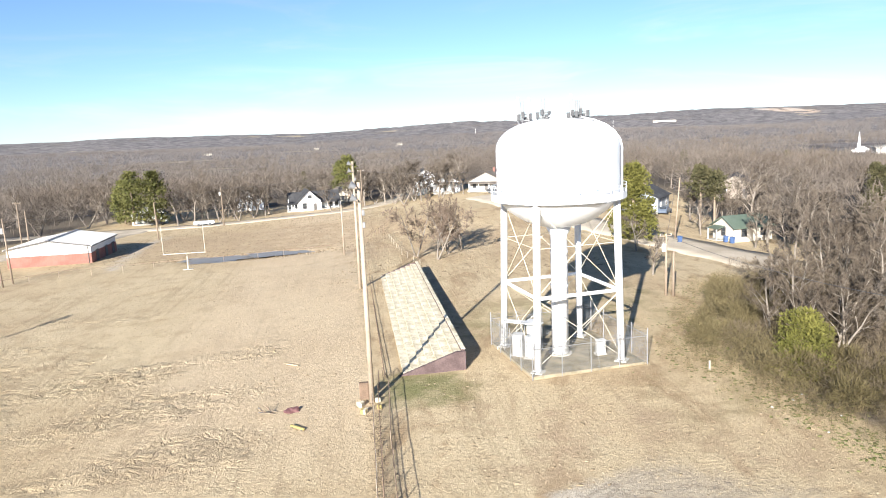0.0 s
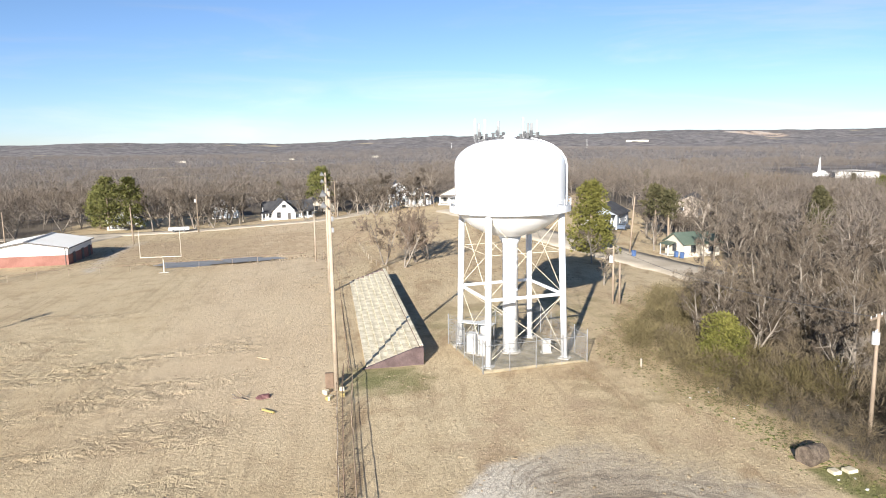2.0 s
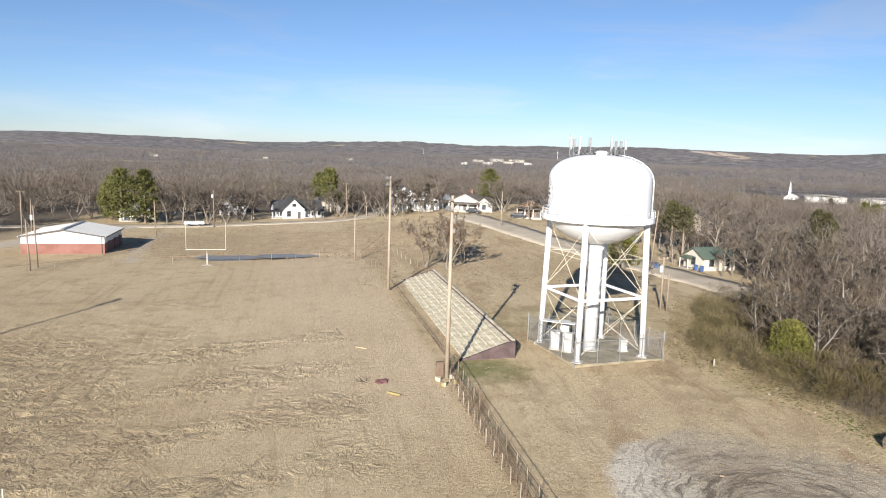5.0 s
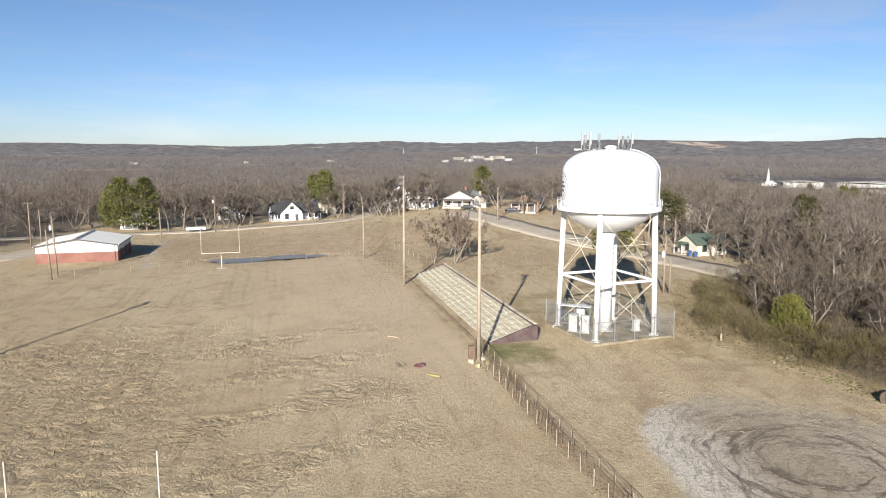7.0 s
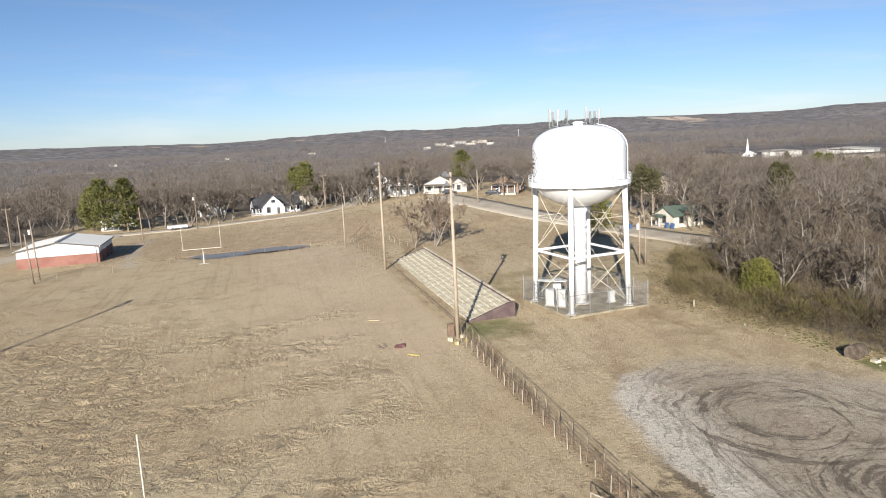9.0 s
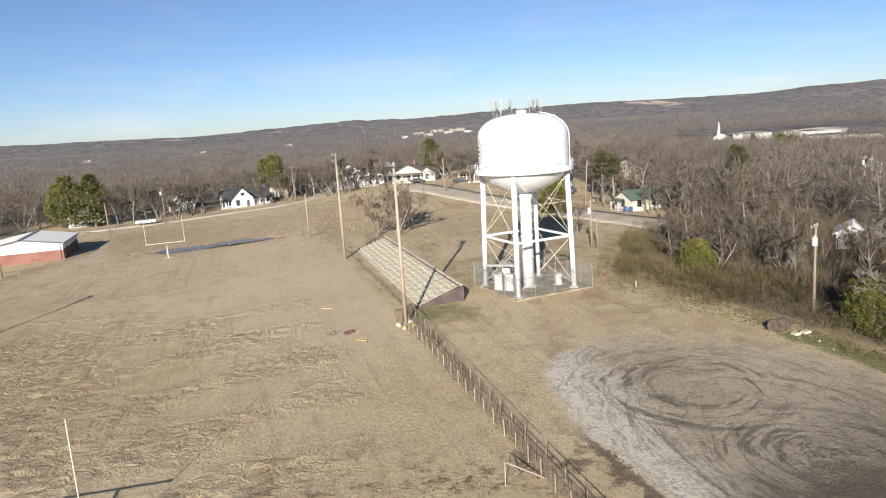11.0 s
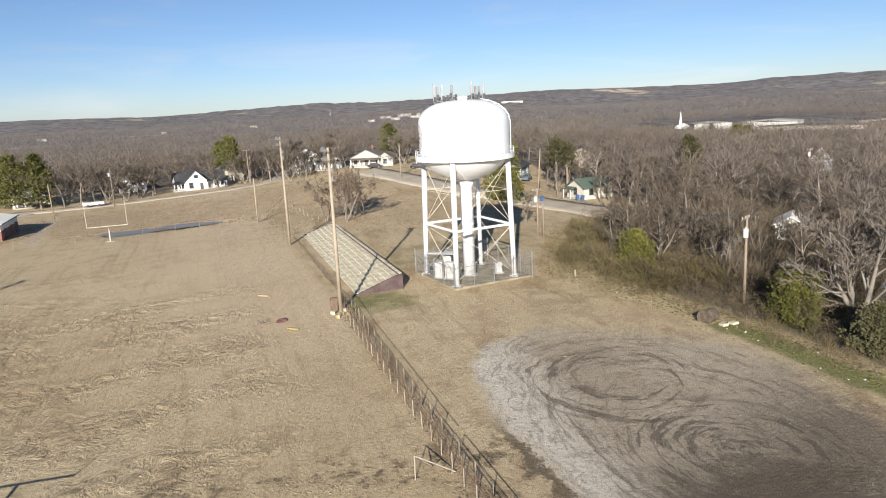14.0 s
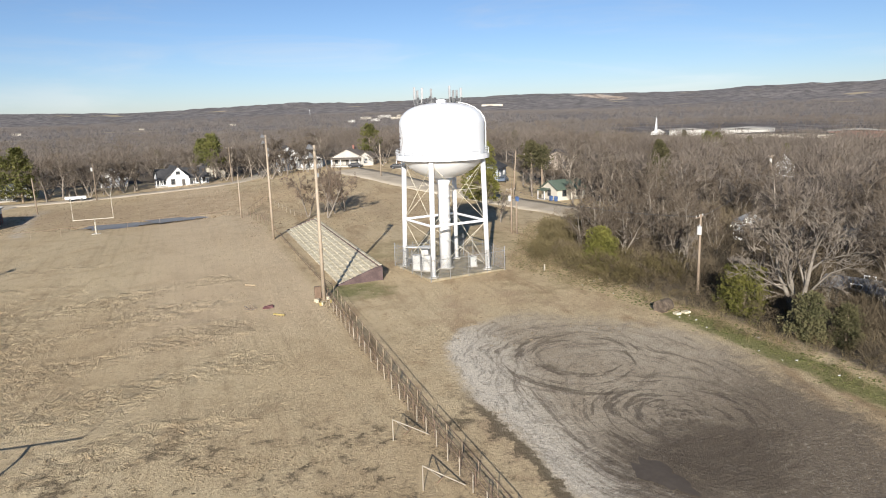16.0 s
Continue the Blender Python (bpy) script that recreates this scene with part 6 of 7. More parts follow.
def far_trees(name, n, inside, seed, twigs, hmin, hmax, thick, mat, label, crown=True):
    """Distant bare trees: a stem and a rounded crown of tapered sprigs each, joined."""
    g = np.random.default_rng(seed)
    pts = []
    while len(pts) < n:
        p = inside(g, n)
        pts.extend(p)
    pts = np.array(pts[:n])
    z = height(pts[:, 0], pts[:, 1])
    h = g.uniform(hmin, hmax, n)[:, None]
    T = twigs
    a = g.uniform(0, 2 * np.pi, (n, T))
    foot = np.stack([pts[:, 0], pts[:, 1], z], -1)[:, None]
    if crown:
        # Sprigs leave the inside of an uneven dome outwards and up.
        tall = np.arcsin(g.uniform(-0.75, 1.0, (n, T)))
        deep = g.uniform(0.25, 1.0, (n, T)) ** 0.5
        wide = g.uniform(0.3, 0.48, n)[:, None] * (1 + 0.22 * np.sin(3 * a + h * 9) + 0.12 * np.sin(5 * a + h * 4))
        rad = wide * h * deep * np.cos(tall)
        start = foot + np.stack([rad * np.cos(a), rad * np.sin(a), h * (0.55 + 0.34 * deep * np.sin(tall))], -1)
        way = np.stack([np.cos(a) * np.cos(tall), np.sin(a) * np.cos(tall), np.sin(tall) + 0.45], -1) + g.normal(0, 0.45, (n, T, 3))
        way /= np.linalg.norm(way, axis=2, keepdims=True)
        end = start + way * (g.uniform(0.08, 0.22, (n, T)) * h)[..., None]
    else:
        f = g.uniform(0.0, 0.5, (n, T))
        shift = g.uniform(0, 0.3, (n, T)) * h
        start = foot + np.stack([np.cos(a) * shift, np.sin(a) * shift, f * h], -1)
        out = g.uniform(0.1, 0.5, (n, T)) * h
        end = start + np.stack([np.cos(a) * out, np.sin(a) * out, g.uniform(0.12, 0.75, (n, T)) * h * (1 - 0.5 * f)], -1)
    side = np.cross(end - start, g.normal(0, 1, (n, T, 3)))
    side /= np.linalg.norm(side, axis=2, keepdims=True) + 1e-9
    side *= (thick * g.uniform(0.6, 1.3, (n, T)) * h / 10)[..., None]
    sprigs = np.stack([start - side, start + side, end], 2).reshape(-1, 3)
    # Three-sided stems.
    r = thick * 1.3 * h / 10
    stem = np.empty((n, 4, 3))
    for k, (cx, cy) in enumerate(((1, 0), (-0.5, 0.87), (-0.5, -0.87))):
        stem[:, k] = foot[:, 0] + np.concatenate([cx * r, cy * r, 0 * r - 0.2], 1)
    stem[:, 3] = foot[:, 0] + np.concatenate([0.03 * h, 0.02 * h, (0.75 if crown else 0.5) * h], 1)
    v = np.concatenate([sprigs, stem.reshape(-1, 3)])
    base = (len(sprigs) + np.arange(n) * 4)[:, None]
    faces = np.concatenate([np.arange(len(sprigs)).reshape(-1, 3), np.stack([base + np.array(q) for q in ((0, 1, 3), (1, 2, 3), (2, 0, 3))], 1).reshape(-1, 3)])
    me = bpy.data.meshes.new(name)
    me.vertices.add(len(v))
    me.vertices.foreach_set("co", v.ravel())
    me.loops.add(faces.size)
    me.loops.foreach_set("vertex_index", faces.ravel())
    me.polygons.add(len(faces))
    me.polygons.foreach_set("loop_start", np.arange(0, faces.size, 3))
    me.update()
    return tagged(finish(new(name, me), mat), label, "woods", kind="stuff")


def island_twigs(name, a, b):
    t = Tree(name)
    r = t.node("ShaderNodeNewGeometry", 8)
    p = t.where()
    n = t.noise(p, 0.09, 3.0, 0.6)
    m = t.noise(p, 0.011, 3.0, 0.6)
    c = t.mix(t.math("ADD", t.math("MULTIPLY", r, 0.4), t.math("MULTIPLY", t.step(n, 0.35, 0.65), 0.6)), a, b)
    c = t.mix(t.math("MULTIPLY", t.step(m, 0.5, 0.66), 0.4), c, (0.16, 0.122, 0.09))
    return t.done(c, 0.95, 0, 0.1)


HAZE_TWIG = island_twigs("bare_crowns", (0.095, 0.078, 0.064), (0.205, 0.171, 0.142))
# Tones narrow and grey from valley to distance: haze put into the colour.
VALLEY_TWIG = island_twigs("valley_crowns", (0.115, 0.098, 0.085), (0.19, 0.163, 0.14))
HAZED_FAR_TWIG = island_twigs("hazed_distant_crowns", (0.135, 0.12, 0.111), (0.18, 0.16, 0.147))
# Darker than the other brush: some thicket shade is put into the twigs.
SHADED_BRUSH = island_twigs("shaded_bare_brush", (0.075, 0.058, 0.038), (0.18, 0.142, 0.095))
BRUSH_TWIG = island_twigs("brown_brush", (0.12, 0.092, 0.048), (0.27, 0.212, 0.122))


def ring_area(r0, r1, a0, a1, keep=None):
    def inside(g, n):
        r = np.sqrt(g.uniform(r0 * r0, r1 * r1, n))
        a = np.radians(g.uniform(a0, a1, n))
        p = np.stack([r * np.sin(a), r * np.cos(a)], -1)
        return [q for q in p if keep is None or keep(*q)]
    return inside


def mid_keep(x, y):
    if y < 225 and -95 < x < 52:
        return False
    return clear_of(x, y, HOMES) and clear_of(x, y, [(a, b, 6) for a, b in ROADS])


def town_keep(x, y):
    """Leaves the town's clearing open before its halls."""
    return not (200 < x < 420 and 300 < y < 560 and abs(x - 0.62 * y - 40) < 95 and y > 545 - x * 0.55 - 90) and clear_of(x, y, [(300, 500, 40), (303, 478, 40), (328, 436, 45), (368, 376, 40)])


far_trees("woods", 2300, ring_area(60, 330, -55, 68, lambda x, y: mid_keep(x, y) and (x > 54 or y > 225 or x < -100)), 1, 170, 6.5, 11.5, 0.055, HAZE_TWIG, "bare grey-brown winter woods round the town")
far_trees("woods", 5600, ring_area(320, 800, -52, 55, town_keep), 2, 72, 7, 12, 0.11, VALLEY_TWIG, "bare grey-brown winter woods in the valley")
far_trees("woods", 12000, ring_area(780, 2100, -48, 52), 3, 34, 7, 12, 0.22, HAZED_FAR_TWIG, "bare grey-brown winter woods in the distance, toned for haze")


def thicket(name, n, seed, x0, x1, y0, y1, hmin, hmax, mat, label, stems=26, bushy=False, thick=0.06):
    def inside(g, k):
        y = g.uniform(y0, y1, k)
        x = woods_edge(y) + g.uniform(x0, x1, k)
        return [q for q in np.stack([x, y], -1) if clear_of(q[0], q[1], [(31.3, 31.2, 1.5), (33.2, 23.8, 1.5), (31, 38, 0.7), (25.2, 34.6, 1.6)]) and (q[0] > 17.3 or q[1] > 66)]
    return far_trees(name, n, inside, seed, stems, hmin, hmax, thick, mat, label, bushy)


thicket("thicket", 1500, 4, -2.0, 9.0, -10, 86, 0.4, 1.5, BRUSH_TWIG, "brown weeds and brambles along the lot", 44)
thicket("thicket", 420, 8, 1.5, 16.0, -10, 86, 1.2, 3.2, SHADED_BRUSH, "rounded bare shrubs at the thicket's edge, darkened for shade", 260, True, 0.07)
thicket("thicket", 1200, 5, 6.0, 36, -10, 86, 1.8, 4.5, SHADED_BRUSH, "tangled bare brush below the trees", 70)
thicket("thicket", 1300, 6, -4.5, 3.0, 44, 86, 0.25, 0.9, BRUSH_TWIG, "low brown weeds beside the tower fence", 36)
thicket("thicket", 260, 7, -1.5, 9.0, 42, 78, 1.3, 3.4, island_twigs("olive_brush", (0.075, 0.06, 0.027), (0.175, 0.142, 0.072)), "olive-brown brush beside the tower fence", 260, True, 0.07)


# ---- distance: church, halls and town beyond the woods ----
DULL_ROOF = surface("dull_galvanised_roof", (0.4, 0.375, 0.33), (0.5, 0.47, 0.42), 0.1, 1, 0.8, 0.05, spec=0.1, vary=0.15)
DULL_WALL = surface("dusty_white_siding", (0.46, 0.44, 0.4), (0.56, 0.54, 0.5), 0.1, 1, 0.8, 0.05, vary=0.15)
for bearing, dist, turn, w, d, h, wall, roof, label in (
        (17.4, 2750, -10, 80, 40, 7, TAN_WALL, DULL_ROOF, "long pale factory in the distance"),
        (6.2, 1380, 0, 13, 10, 4.5, DULL_WALL, SHINGLE_TAN, "small white building on the far side of the valley"),
        (7.3, 1560, 0, 24, 16, 5, TAN_WALL, DULL_ROOF, "pale hall on the far side of the valley"),
        (8.1, 1420, 8, 18, 12, 5, DULL_WALL, SHINGLE, "white hall with a grey roof across the valley"),
        (8.8, 1620, 0, 30, 18, 6, DULL_WALL, DULL_ROOF, "white hall on the far side of the valley"),
        (9.7, 1480, 12, 20, 14, 5, TAN_WALL, SHINGLE_TAN, "tan hall on the far side of the valley"),
        (10.4, 1600, 0, 34, 20, 6, TAN_WALL, DULL_ROOF, "long pale hall on the far side of the valley"),
        (11.3, 1440, 0, 15, 12, 5, DULL_WALL, SHINGLE, "white building on the far side of the valley"),
        (-17.6, 1250, 0, 12, 8, 3.5, TAN_WALL, DULL_ROOF, "pale farm hall in the distant woods"),
        (-9.5, 1350, 0, 9, 8, 3.5, TAN_WALL, SHINGLE, "tan farmhouse in the distant woods"),
        (-3.0, 1500, 0, 14, 9, 4, TAN_WALL, DULL_ROOF, "pale farm hall in the distant woods")):
    x, y = far_spot(bearing, dist)
    far_hall(x - 13, y - 16, -bearing + turn * 0.3, w, d, h, wall, roof, label)
far_hall(303.6, 476.6, -20, 27, 16, 4.5, DULL_WALL, DULL_ROOF, "white hall with a white roof beyond the woods")
far_hall(328, 436, -48, 36, 22, 5.5, DULL_WALL, DULL_ROOF, "long pale hall with a white metal roof beyond the woods")
far_hall(368.7, 375.6, -40, 34, 16, 4.5, BRICK, DULL_ROOF, "low brick hall with a pale roof beyond the woods")
far_hall(330, 398, -45, 62, 14, 3.0, TAN_WALL, SHINGLE, "long low tan hall with a brown roof beyond the woods")


def church():
    x, y = 296.0, 505.0
    ob = thing("church", pose(x, y, ground_z(x, y) - 1.0, 0, 0, -40), "white church with a slender steeple beyond the woods", "church")
    part("wall", gable_walls(8, 16, 2.6, 4.6), CLAP, ob)
    part("roof", gable_roof(8, 16, 2.6, 4.6, 0.5), ROOF_WHITE, ob)
    bm = bmesh.new()
    box(bm, (0, -6.5, 3.6), (1.7, 1.7, 7.2))
    tower = part("belfry", bm, CLAP, ob)
    bm = bmesh.new()
    bmesh.ops.create_cone(bm, cap_ends=True, segments=8, radius1=0.95, radius2=0.05, depth=8, matrix=Matrix.Translation((0, -6.5, 11.2)))
    part("spire", bm, CLAP, tower)
    for s in (-5, 0, 5):
        window(ob, (4.02, s, 1.5), 0.9, 1.5, "x")


church()
for bearing, dist, h in ((13.4, 2400, 30), (2.6, 2300, 18)):
    x, y = far_spot(bearing, dist)
    mast = thing("far_mast", pose(x, y, ground_z(x, y)), "slender pale mast on the far hillside", "mast", "far masts")
    bm = bmesh.new()
    tube(bm, (0, 0, -2), (0, 0, h), 0.5, 0.35, n=8)
    part("shaft", bm, SIDING, mast)
    bm = bmesh.new()
    tube(bm, (0, 0, h), (0, 0, h + 2), 0.9, 0.7, n=8)
    part("head", bm, SIDING, mast)


# ---- churned turf ----
def turf(name, n, seed, pick, smin, smax, mat, label):
    """Low ragged mounds of grass, joined."""
    g = np.random.default_rng(seed)
    pts = pick(g, n)
    n = len(pts)
    z = height(pts[:, 0], pts[:, 1])
    s = g.uniform(smin, smax, n) * g.uniform(0.6, 1.0, n)
    a0 = g.uniform(0, 6.28, n)
    k = 4
    ang = a0[:, None] + np.arange(k) * 2 * np.pi / k
    r0 = s[:, None] * g.uniform(0.4, 2.7, (n, k))
    r1 = r0 * g.uniform(0.25, 0.8, (n, k))
    v = np.empty((n, 2 * k + 1, 3))
    v[:, :k] = np.stack([pts[:, 0:1] + r0 * np.cos(ang), pts[:, 1:2] + r0 * np.sin(ang), np.broadcast_to(z[:, None] - 0.08, ang.shape)], -1)
    v[:, k:2 * k] = np.stack([pts[:, 0:1] + r1 * np.cos(ang), pts[:, 1:2] + r1 * np.sin(ang), z[:, None] + s[:, None] * g.uniform(0.05, 0.4, (n, k))], -1)
    v[:, 2 * k] = np.stack([pts[:, 0] + g.normal(0, 0.1, n) * s, pts[:, 1] + g.normal(0, 0.1, n) * s, z + s * g.uniform(0.1, 0.5, n)], -1)
    f = []
    for i in range(k):
        j = (i + 1) % k
        f += [(i, j, k + j), (i, k + j, k + i), (k + i, k + j, 2 * k)]
    base = np.arange(n)[:, None, None] * (2 * k + 1)
    faces = (base + np.array(f)[None]).reshape(-1, 3)
    me = bpy.data.meshes.new(name)
    v = v.reshape(-1, 3)
    me.vertices.add(len(v))
    me.vertices.foreach_set("co", v.ravel())
    me.loops.add(faces.size)
    me.loops.foreach_set("vertex_index", faces.ravel())
    me.polygons.add(len(faces))
    me.polygons.foreach_set("loop_start", np.arange(0, faces.size, 3))
    me.update()
    return tagged(finish(new(name, me), mat), label, "grass", kind="stuff")


def straw_islands(name, a, b):
    t = Tree(name)
    c = t.mix(t.node("ShaderNodeNewGeometry", 8), a, b)
    fine = t.noise(t.where(), 9.0, 3.0, 0.7)
    c = t.mix(t.math("MULTIPLY", t.step(fine, 0.45, 0.7), 0.5), c, (0.2, 0.15, 0.09))
    return t.done(c, 0.95, 0, 0.1)


STRAW = straw_islands("straw_tufts", (0.28, 0.21, 0.125), (0.44, 0.345, 0.22))


def churned_spots(g, n):
    """Clods gather in the west of the field and in bands across its middle."""
    out = []
    while len(out) < n:
        u = g.uniform(-75, -5, 4000)
        v = g.uniform(-42, 50, 4000)
        west = smooth(-u - 0.25 * np.maximum(v, 0), 24, 31) * (1 - smooth(v, 14, 26))
        band = np.sin(v * 0.62 + np.sin(u * 0.16) * 1.5) + 0.8 * np.sin(u * 0.31 + v * 0.2)
        bands = smooth(band, -0.1, 1.0) * smooth(-u, 5, 11) * (1 - smooth(v, 14, 24))
        north = 0.5 * smooth(np.sin(v * 0.5 + u * 0.12), 0.2, 0.9) * smooth(-u, 18, 28) * smooth(v, 18, 26) * (1 - smooth(v, 40, 50))
        rows = 0.25 + 0.75 * smooth(np.sin(v * 2.3 + 1.3 * np.sin(u * 0.31) + 0.8 * np.sin(u * 0.83)), 0.1, 0.7)
        keep = g.random(4000) < np.maximum.reduce([0.7 * west, 0.8 * bands, north]) * rows
        out.extend(np.stack([ORIGIN.x + u * UX - v * UY, ORIGIN.y + u * UY + v * UX], -1)[keep])
    return np.array(out[:n])


def sparse_spots(g, n):
    u, v = g.uniform(-80, 0, n), g.uniform(-45, 60, n)
    return np.stack([ORIGIN.x + u * UX - v * UY, ORIGIN.y + u * UY + v * UX], -1)


def lawn_spots(g, n):
    p = np.stack([g.uniform(-12, 34, n), g.uniform(30, 150, n)], -1)
    u = (p[:, 0] - ORIGIN.x) * UX + (p[:, 1] - ORIGIN.y) * UY
    v = (p[:, 1] - ORIGIN.y) * UX - (p[:, 0] - ORIGIN.x) * UY
    road = np.interp(p[:, 1], [88, 104, 122, 138, 154], [41, 36, 29, 21, 15])
    return p[(p[:, 0] < woods_edge(np.minimum(p[:, 1], 80)) - 1) & (p[:, 0] < road) & ~((v > 3) & (v < 47) & (u < 9)) & (u > 4) & ((p[:, 1] < 51.5) | (p[:, 1] > 66) | (p[:, 0] > 17) | (p[:, 0] < 2.5))]


turf("turf_clods", 5000, 1, churned_spots, 0.03, 0.085, STRAW, "ragged clods of dry turf on the churned field")
def heap_spots(g, n):
    return np.stack([g.normal(-13.5, 3.2, n), g.normal(16.3, 0.8, n)], -1)


turf("turf_clods", 1600, 8, heap_spots, 0.03, 0.1, STRAW, "pale heap of torn turf on the field")
turf("grass_tufts", 6000, 2, sparse_spots, 0.05, 0.13, STRAW, "small tufts of dry grass across the field")
turf("grass_tufts", 5500, 3, lawn_spots, 0.05, 0.16, STRAW, "small tufts of dry grass on the lawn by the tower")


def verge_spots(g, n):
    y = g.uniform(-5, 84, n)
    return np.stack([woods_edge(y) + g.normal(-0.8, 1.3 + np.clip((y - 38) / 25, 0, 1.2), n), y], -1)


WEED = straw_islands("green_weeds", (0.09, 0.105, 0.028), (0.21, 0.2, 0.08))
turf("weeds", 4600, 4, verge_spots, 0.06, 0.17, WEED, "low green and brown weeds along the thicket")


def fence_spots(g, n):
    v = g.uniform(-60, -2, n)
    u = 0.1 + g.normal(0, 0.3, n)
    return np.stack([ORIGIN.x + u * UX - v * UY, ORIGIN.y + u * UY + v * UX], -1)


DEAD_WEED = straw_islands("dead_weeds", (0.17, 0.125, 0.08), (0.34, 0.265, 0.17))
turf("weeds", 2200, 5, fence_spots, 0.05, 0.13, DEAD_WEED, "dead brown weeds between the fences")


def rough_spots(g, n):
    """Unmown ground round the ditch, along the street and behind the stand."""
    a = np.stack([g.uniform(-72, -2, n), g.uniform(122, 186, n)], -1)
    b = np.stack([g.uniform(-16, 24, n), g.uniform(92, 150, n)], -1)
    p = np.where(g.random(n)[:, None] < 0.65, a, b)
    return p[((p[:, 0] + 36) / 14) ** 2 + ((p[:, 1] - 124.4 - (p[:, 0] + 36) * 0.18) / 2.6) ** 2 > 1]


turf("rough_grass", 9000, 6, rough_spots, 0.07, 0.22, straw_islands("rough_straw", (0.15, 0.105, 0.06), (0.38, 0.285, 0.17)), "rough unmown brown grass round the ditch and street")


# ---- parked cars and bins ----
CAR_BLUE = surface("grey_blue_car_paint", (0.12, 0.15, 0.2), (0.15, 0.18, 0.23), 1, 5, 0.3, 0.0, spec=0.5, vary=0.2)
CAR_DARK = surface("dark_car_paint", (0.03, 0.03, 0.034), (0.05, 0.05, 0.054), 1, 5, 0.3, 0.0, spec=0.5, vary=0.2)
TYRE = surface("black_tyre_rubber", (0.02, 0.02, 0.02), (0.035, 0.035, 0.035), 2, 9, 0.9, 0.1, vary=0)


def car(x, y, turn, paint, label):
    ob = thing("car", stand(x, y, turn, 0.06), label, "car", "parked cars")
    bm = bmesh.new()
    side = [(-2.2, 0.35), (2.2, 0.35), (2.25, 0.75), (1.2, 0.95), (0.55, 1.45), (-1.2, 1.45), (-1.9, 0.98), (-2.25, 0.9)]
    rows = []
    for yy, k in ((-0.88, 0.0), (0.88, 0.0)):
        rows.append([bm.verts.new((a, yy * (0.82 if b > 1.2 else 1.0), b)) for a, b in side])
    bm.faces.new(rows[0])
    bm.faces.new(rows[1][::-1])
    for i in range(len(side)):
        j = (i + 1) % len(side)
        bm.faces.new((rows[0][i], rows[1][i], rows[1][j], rows[0][j]))
    bmesh.ops.recalc_face_normals(bm, faces=bm.faces)
    bmesh.ops.bevel(bm, geom=bm.edges[:], offset=0.07, segments=2, affect="EDGES")
    body = part("body", bm, paint, ob)
    for s in (-1, 1):
        bm = bmesh.new()
        box(bm, (-0.35, s * 0.815, 1.18), (1.7, 0.04, 0.36), Matrix.Rotation(s * radians(-17), 4, "X"))
        part("side_window", bm, GLASS, body)
        for a in (-1.35, 1.35):
            bm = bmesh.new()
            tube(bm, (a, s * 0.9 - 0.1, 0.32), (a, s * 0.9 + 0.1, 0.32), 0.33, n=16)
            wheel = part("wheel", bm, TYRE, ob)
            bm = bmesh.new()
            tube(bm, (a, s * 0.9 + s * 0.09, 0.32), (a, s * 0.9 + s * 0.12, 0.32), 0.2, n=12)
            part("rim", bm, GALV, wheel)
    for a, t in ((0.9, 58), (-1.58, -50)):
        bm = bmesh.new()
        box(bm, (a, 0, 1.2), (0.62, 1.34, 0.04), Matrix.Rotation(radians(t if a > 0 else t), 4, "Y"))
        part("windscreen", bm, GLASS, body)


car(41.5, 144.5, 60, CAR_BLUE, "grey-blue saloon car parked beyond the lane")
car(45.5, 146.0, 58, CAR_BLUE, "pale blue saloon car parked beyond the lane")
car(24.5, 181.0, -20, CAR_DARK, "dark car parked under a tree by the lane")
car(-79.5, 191.5, 20, CAR_DARK, "dark car parked in the shade of the pines")
car(13.5, 193.5, -20, CAR_DARK, "dark car parked before the white house")


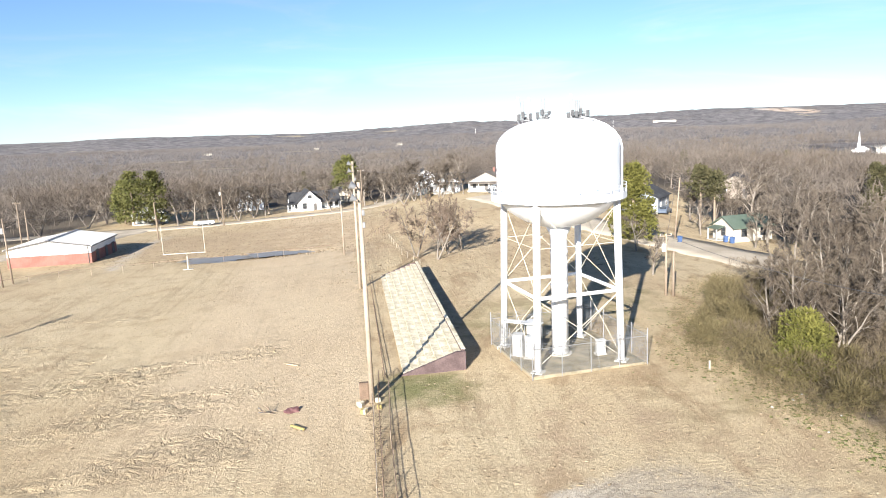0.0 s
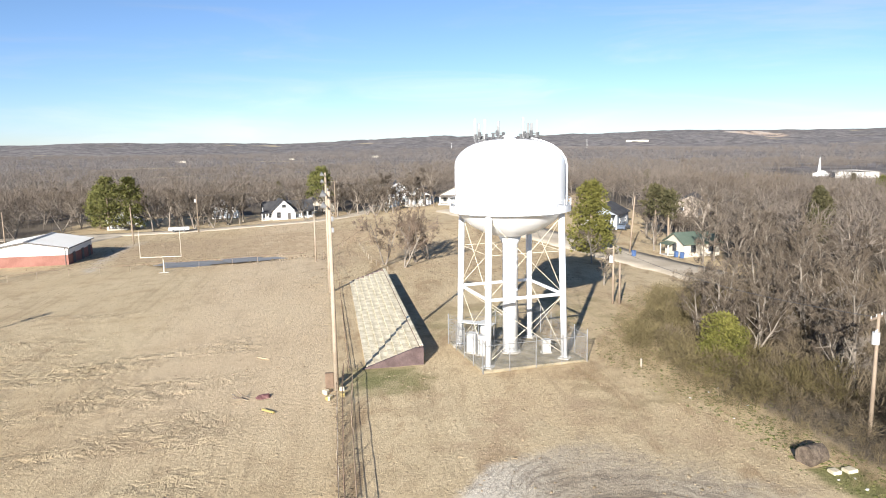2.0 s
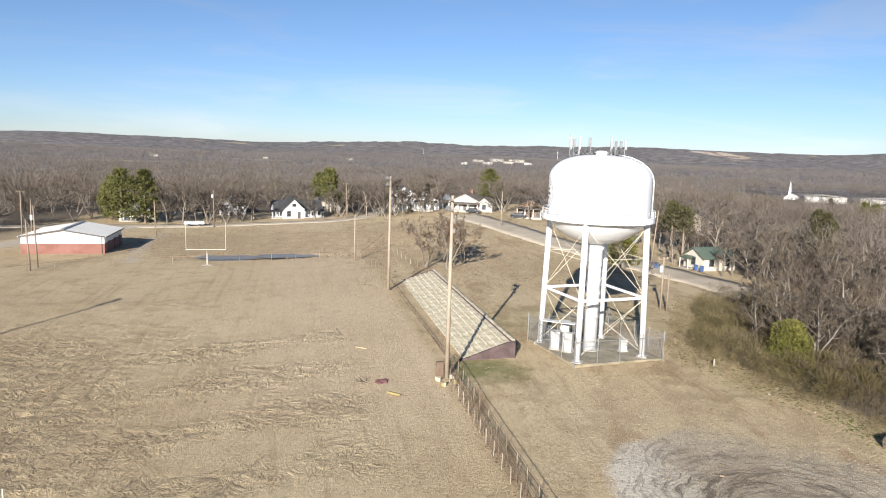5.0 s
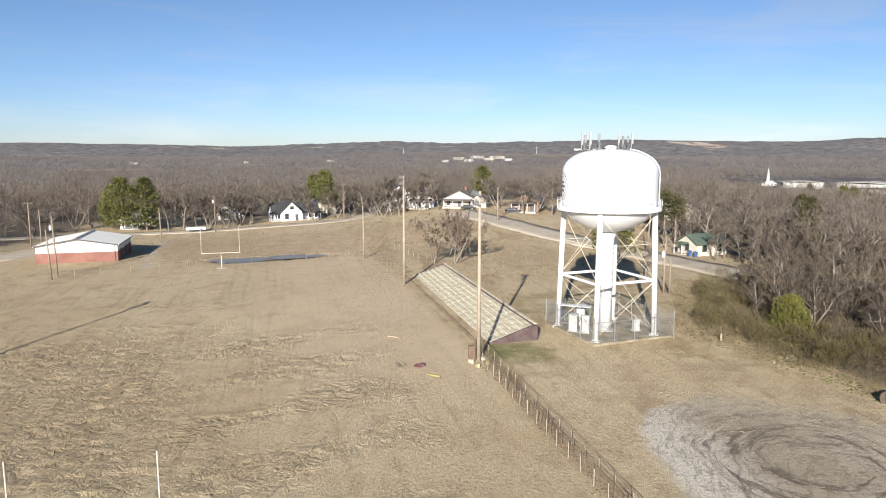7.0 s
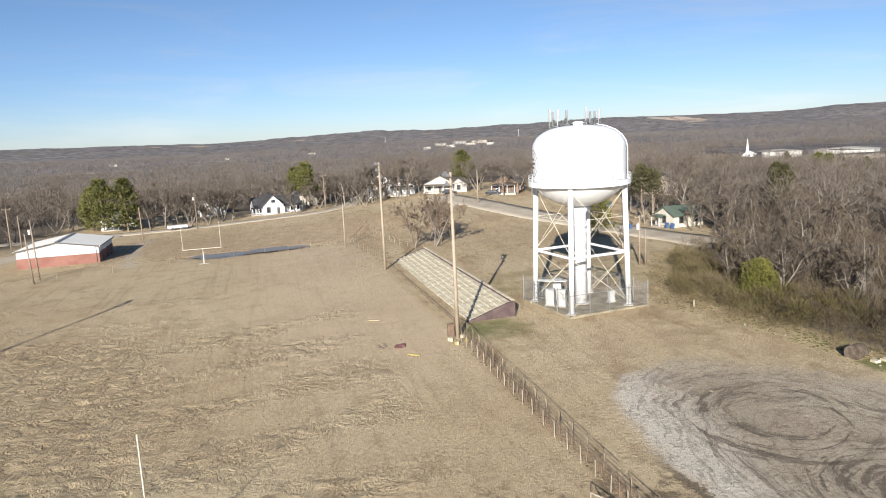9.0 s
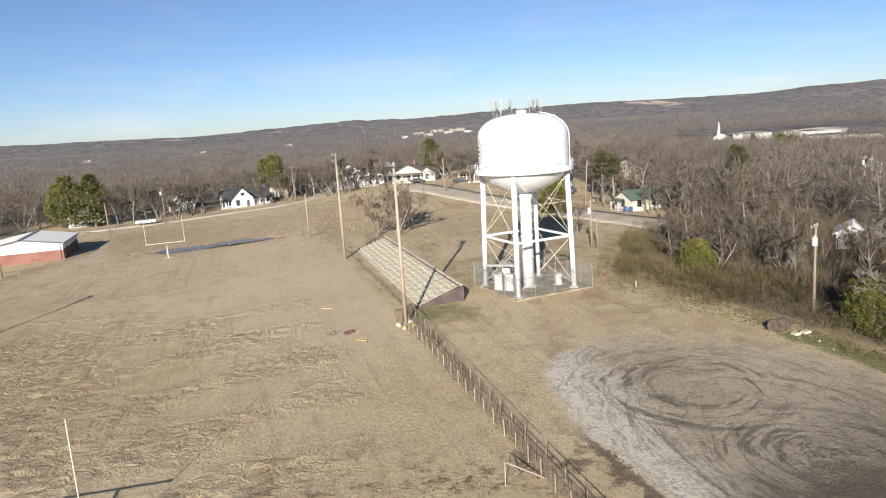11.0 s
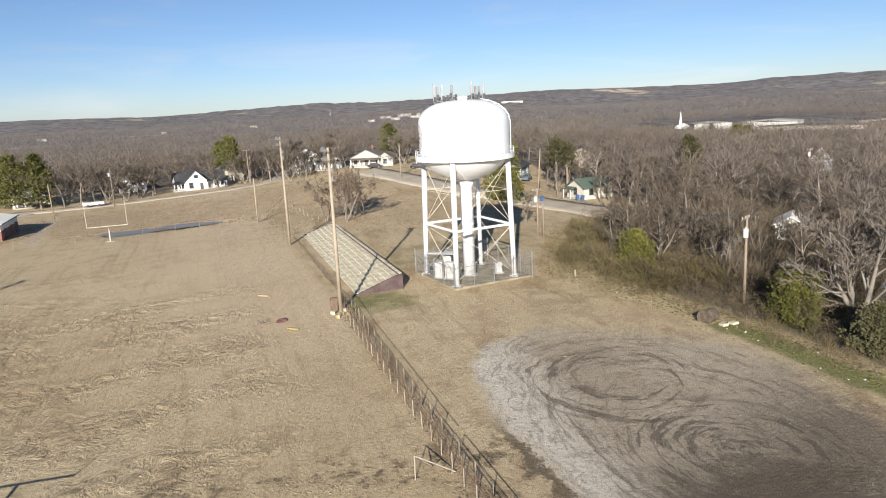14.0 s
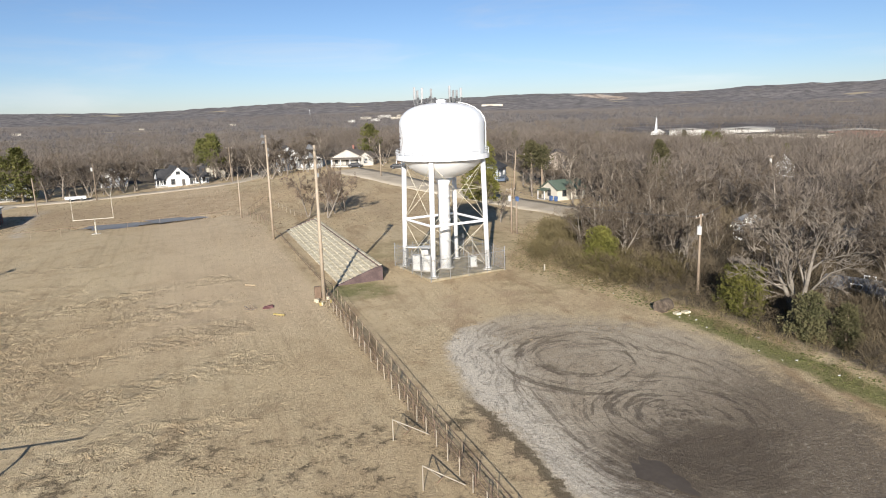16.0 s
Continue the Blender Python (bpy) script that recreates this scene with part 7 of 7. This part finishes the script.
def bin_at(x, y, turn):
    ob = thing("wheeled_bin", stand(x, y, turn), "blue plastic wheeled bin by the lane", "bin", "blue bins")
    bm = bmesh.new()
    box(bm, (0, 0, 0.5), (0.58, 0.66, 0.95), bevel=0.05)
    for v in bm.verts:
        if v.co.z < 0.3:
            v.co.x *= 0.82
            v.co.y *= 0.82
    body = part("body", bm, BLUE, ob)
    bm = bmesh.new()
    box(bm, (0, 0, 1.02), (0.64, 0.74, 0.08), Matrix.Rotation(radians(5), 4, "X"), 0.02)
    part("lid", bm, BLUE, body)
    for s in (-1, 1):
        bm = bmesh.new()
        tube(bm, (s * 0.24 - 0.03, 0.34, 0.1), (s * 0.24 + 0.03, 0.34, 0.1), 0.1, n=10)
        part("wheel", bm, TYRE, ob)


bin_at(38.2, 114.5, 20)
bin_at(45.4, 113.6, 10)
bin_at(46.0, 112.4, 25)


# ---- overhead cables ----
def cable(a, b, sag, r=0.022):
    bm = bmesh.new()
    a, b = Vector(a), Vector(b)
    n = 14
    pts = [a.lerp(b, i / n) - Vector((0, 0, sag * 4 * (i / n) * (1 - i / n))) for i in range(n + 1)]
    bent(bm, pts, r, 4)
    tagged(part("overhead_cable", bm, DARK_STEEL), "thin dark overhead cable slung between poles", "cable", "overhead cables")


def pole_top(x, y, h):
    return x, y, ground_z(x, y) + h - 0.35


cable(pole_top(24.2, 77.0, 7.2), pole_top(31.0, 38.0, 8.6), 0.9)
cable(pole_top(24.2, 77.0, 7.2), pole_top(38.5, 118, 10.5), 0.9)
cable(pole_top(-69.9, 107.5, 8.6), pole_top(-70.2, 110.6, 10.6), 0.1)
cable(pole_top(-70.2, 110.6, 10.6), pole_top(-66.5, 160, 8.6), 0.8)
cable(pole_top(-66.5, 160, 8.6), pole_top(-58.5, 183, 10.0), 0.5)
cable(pole_top(-58.5, 183, 10.0), pole_top(-24, 201, 11.0), 0.8)
cable(pole_top(-24, 201, 11.0), pole_top(17.0, 164.5, 8.8), 1.0)
cable(pole_top(31.0, 38.0, 8.6), pole_top(89.6, 102.6, 8.6), 1.6)
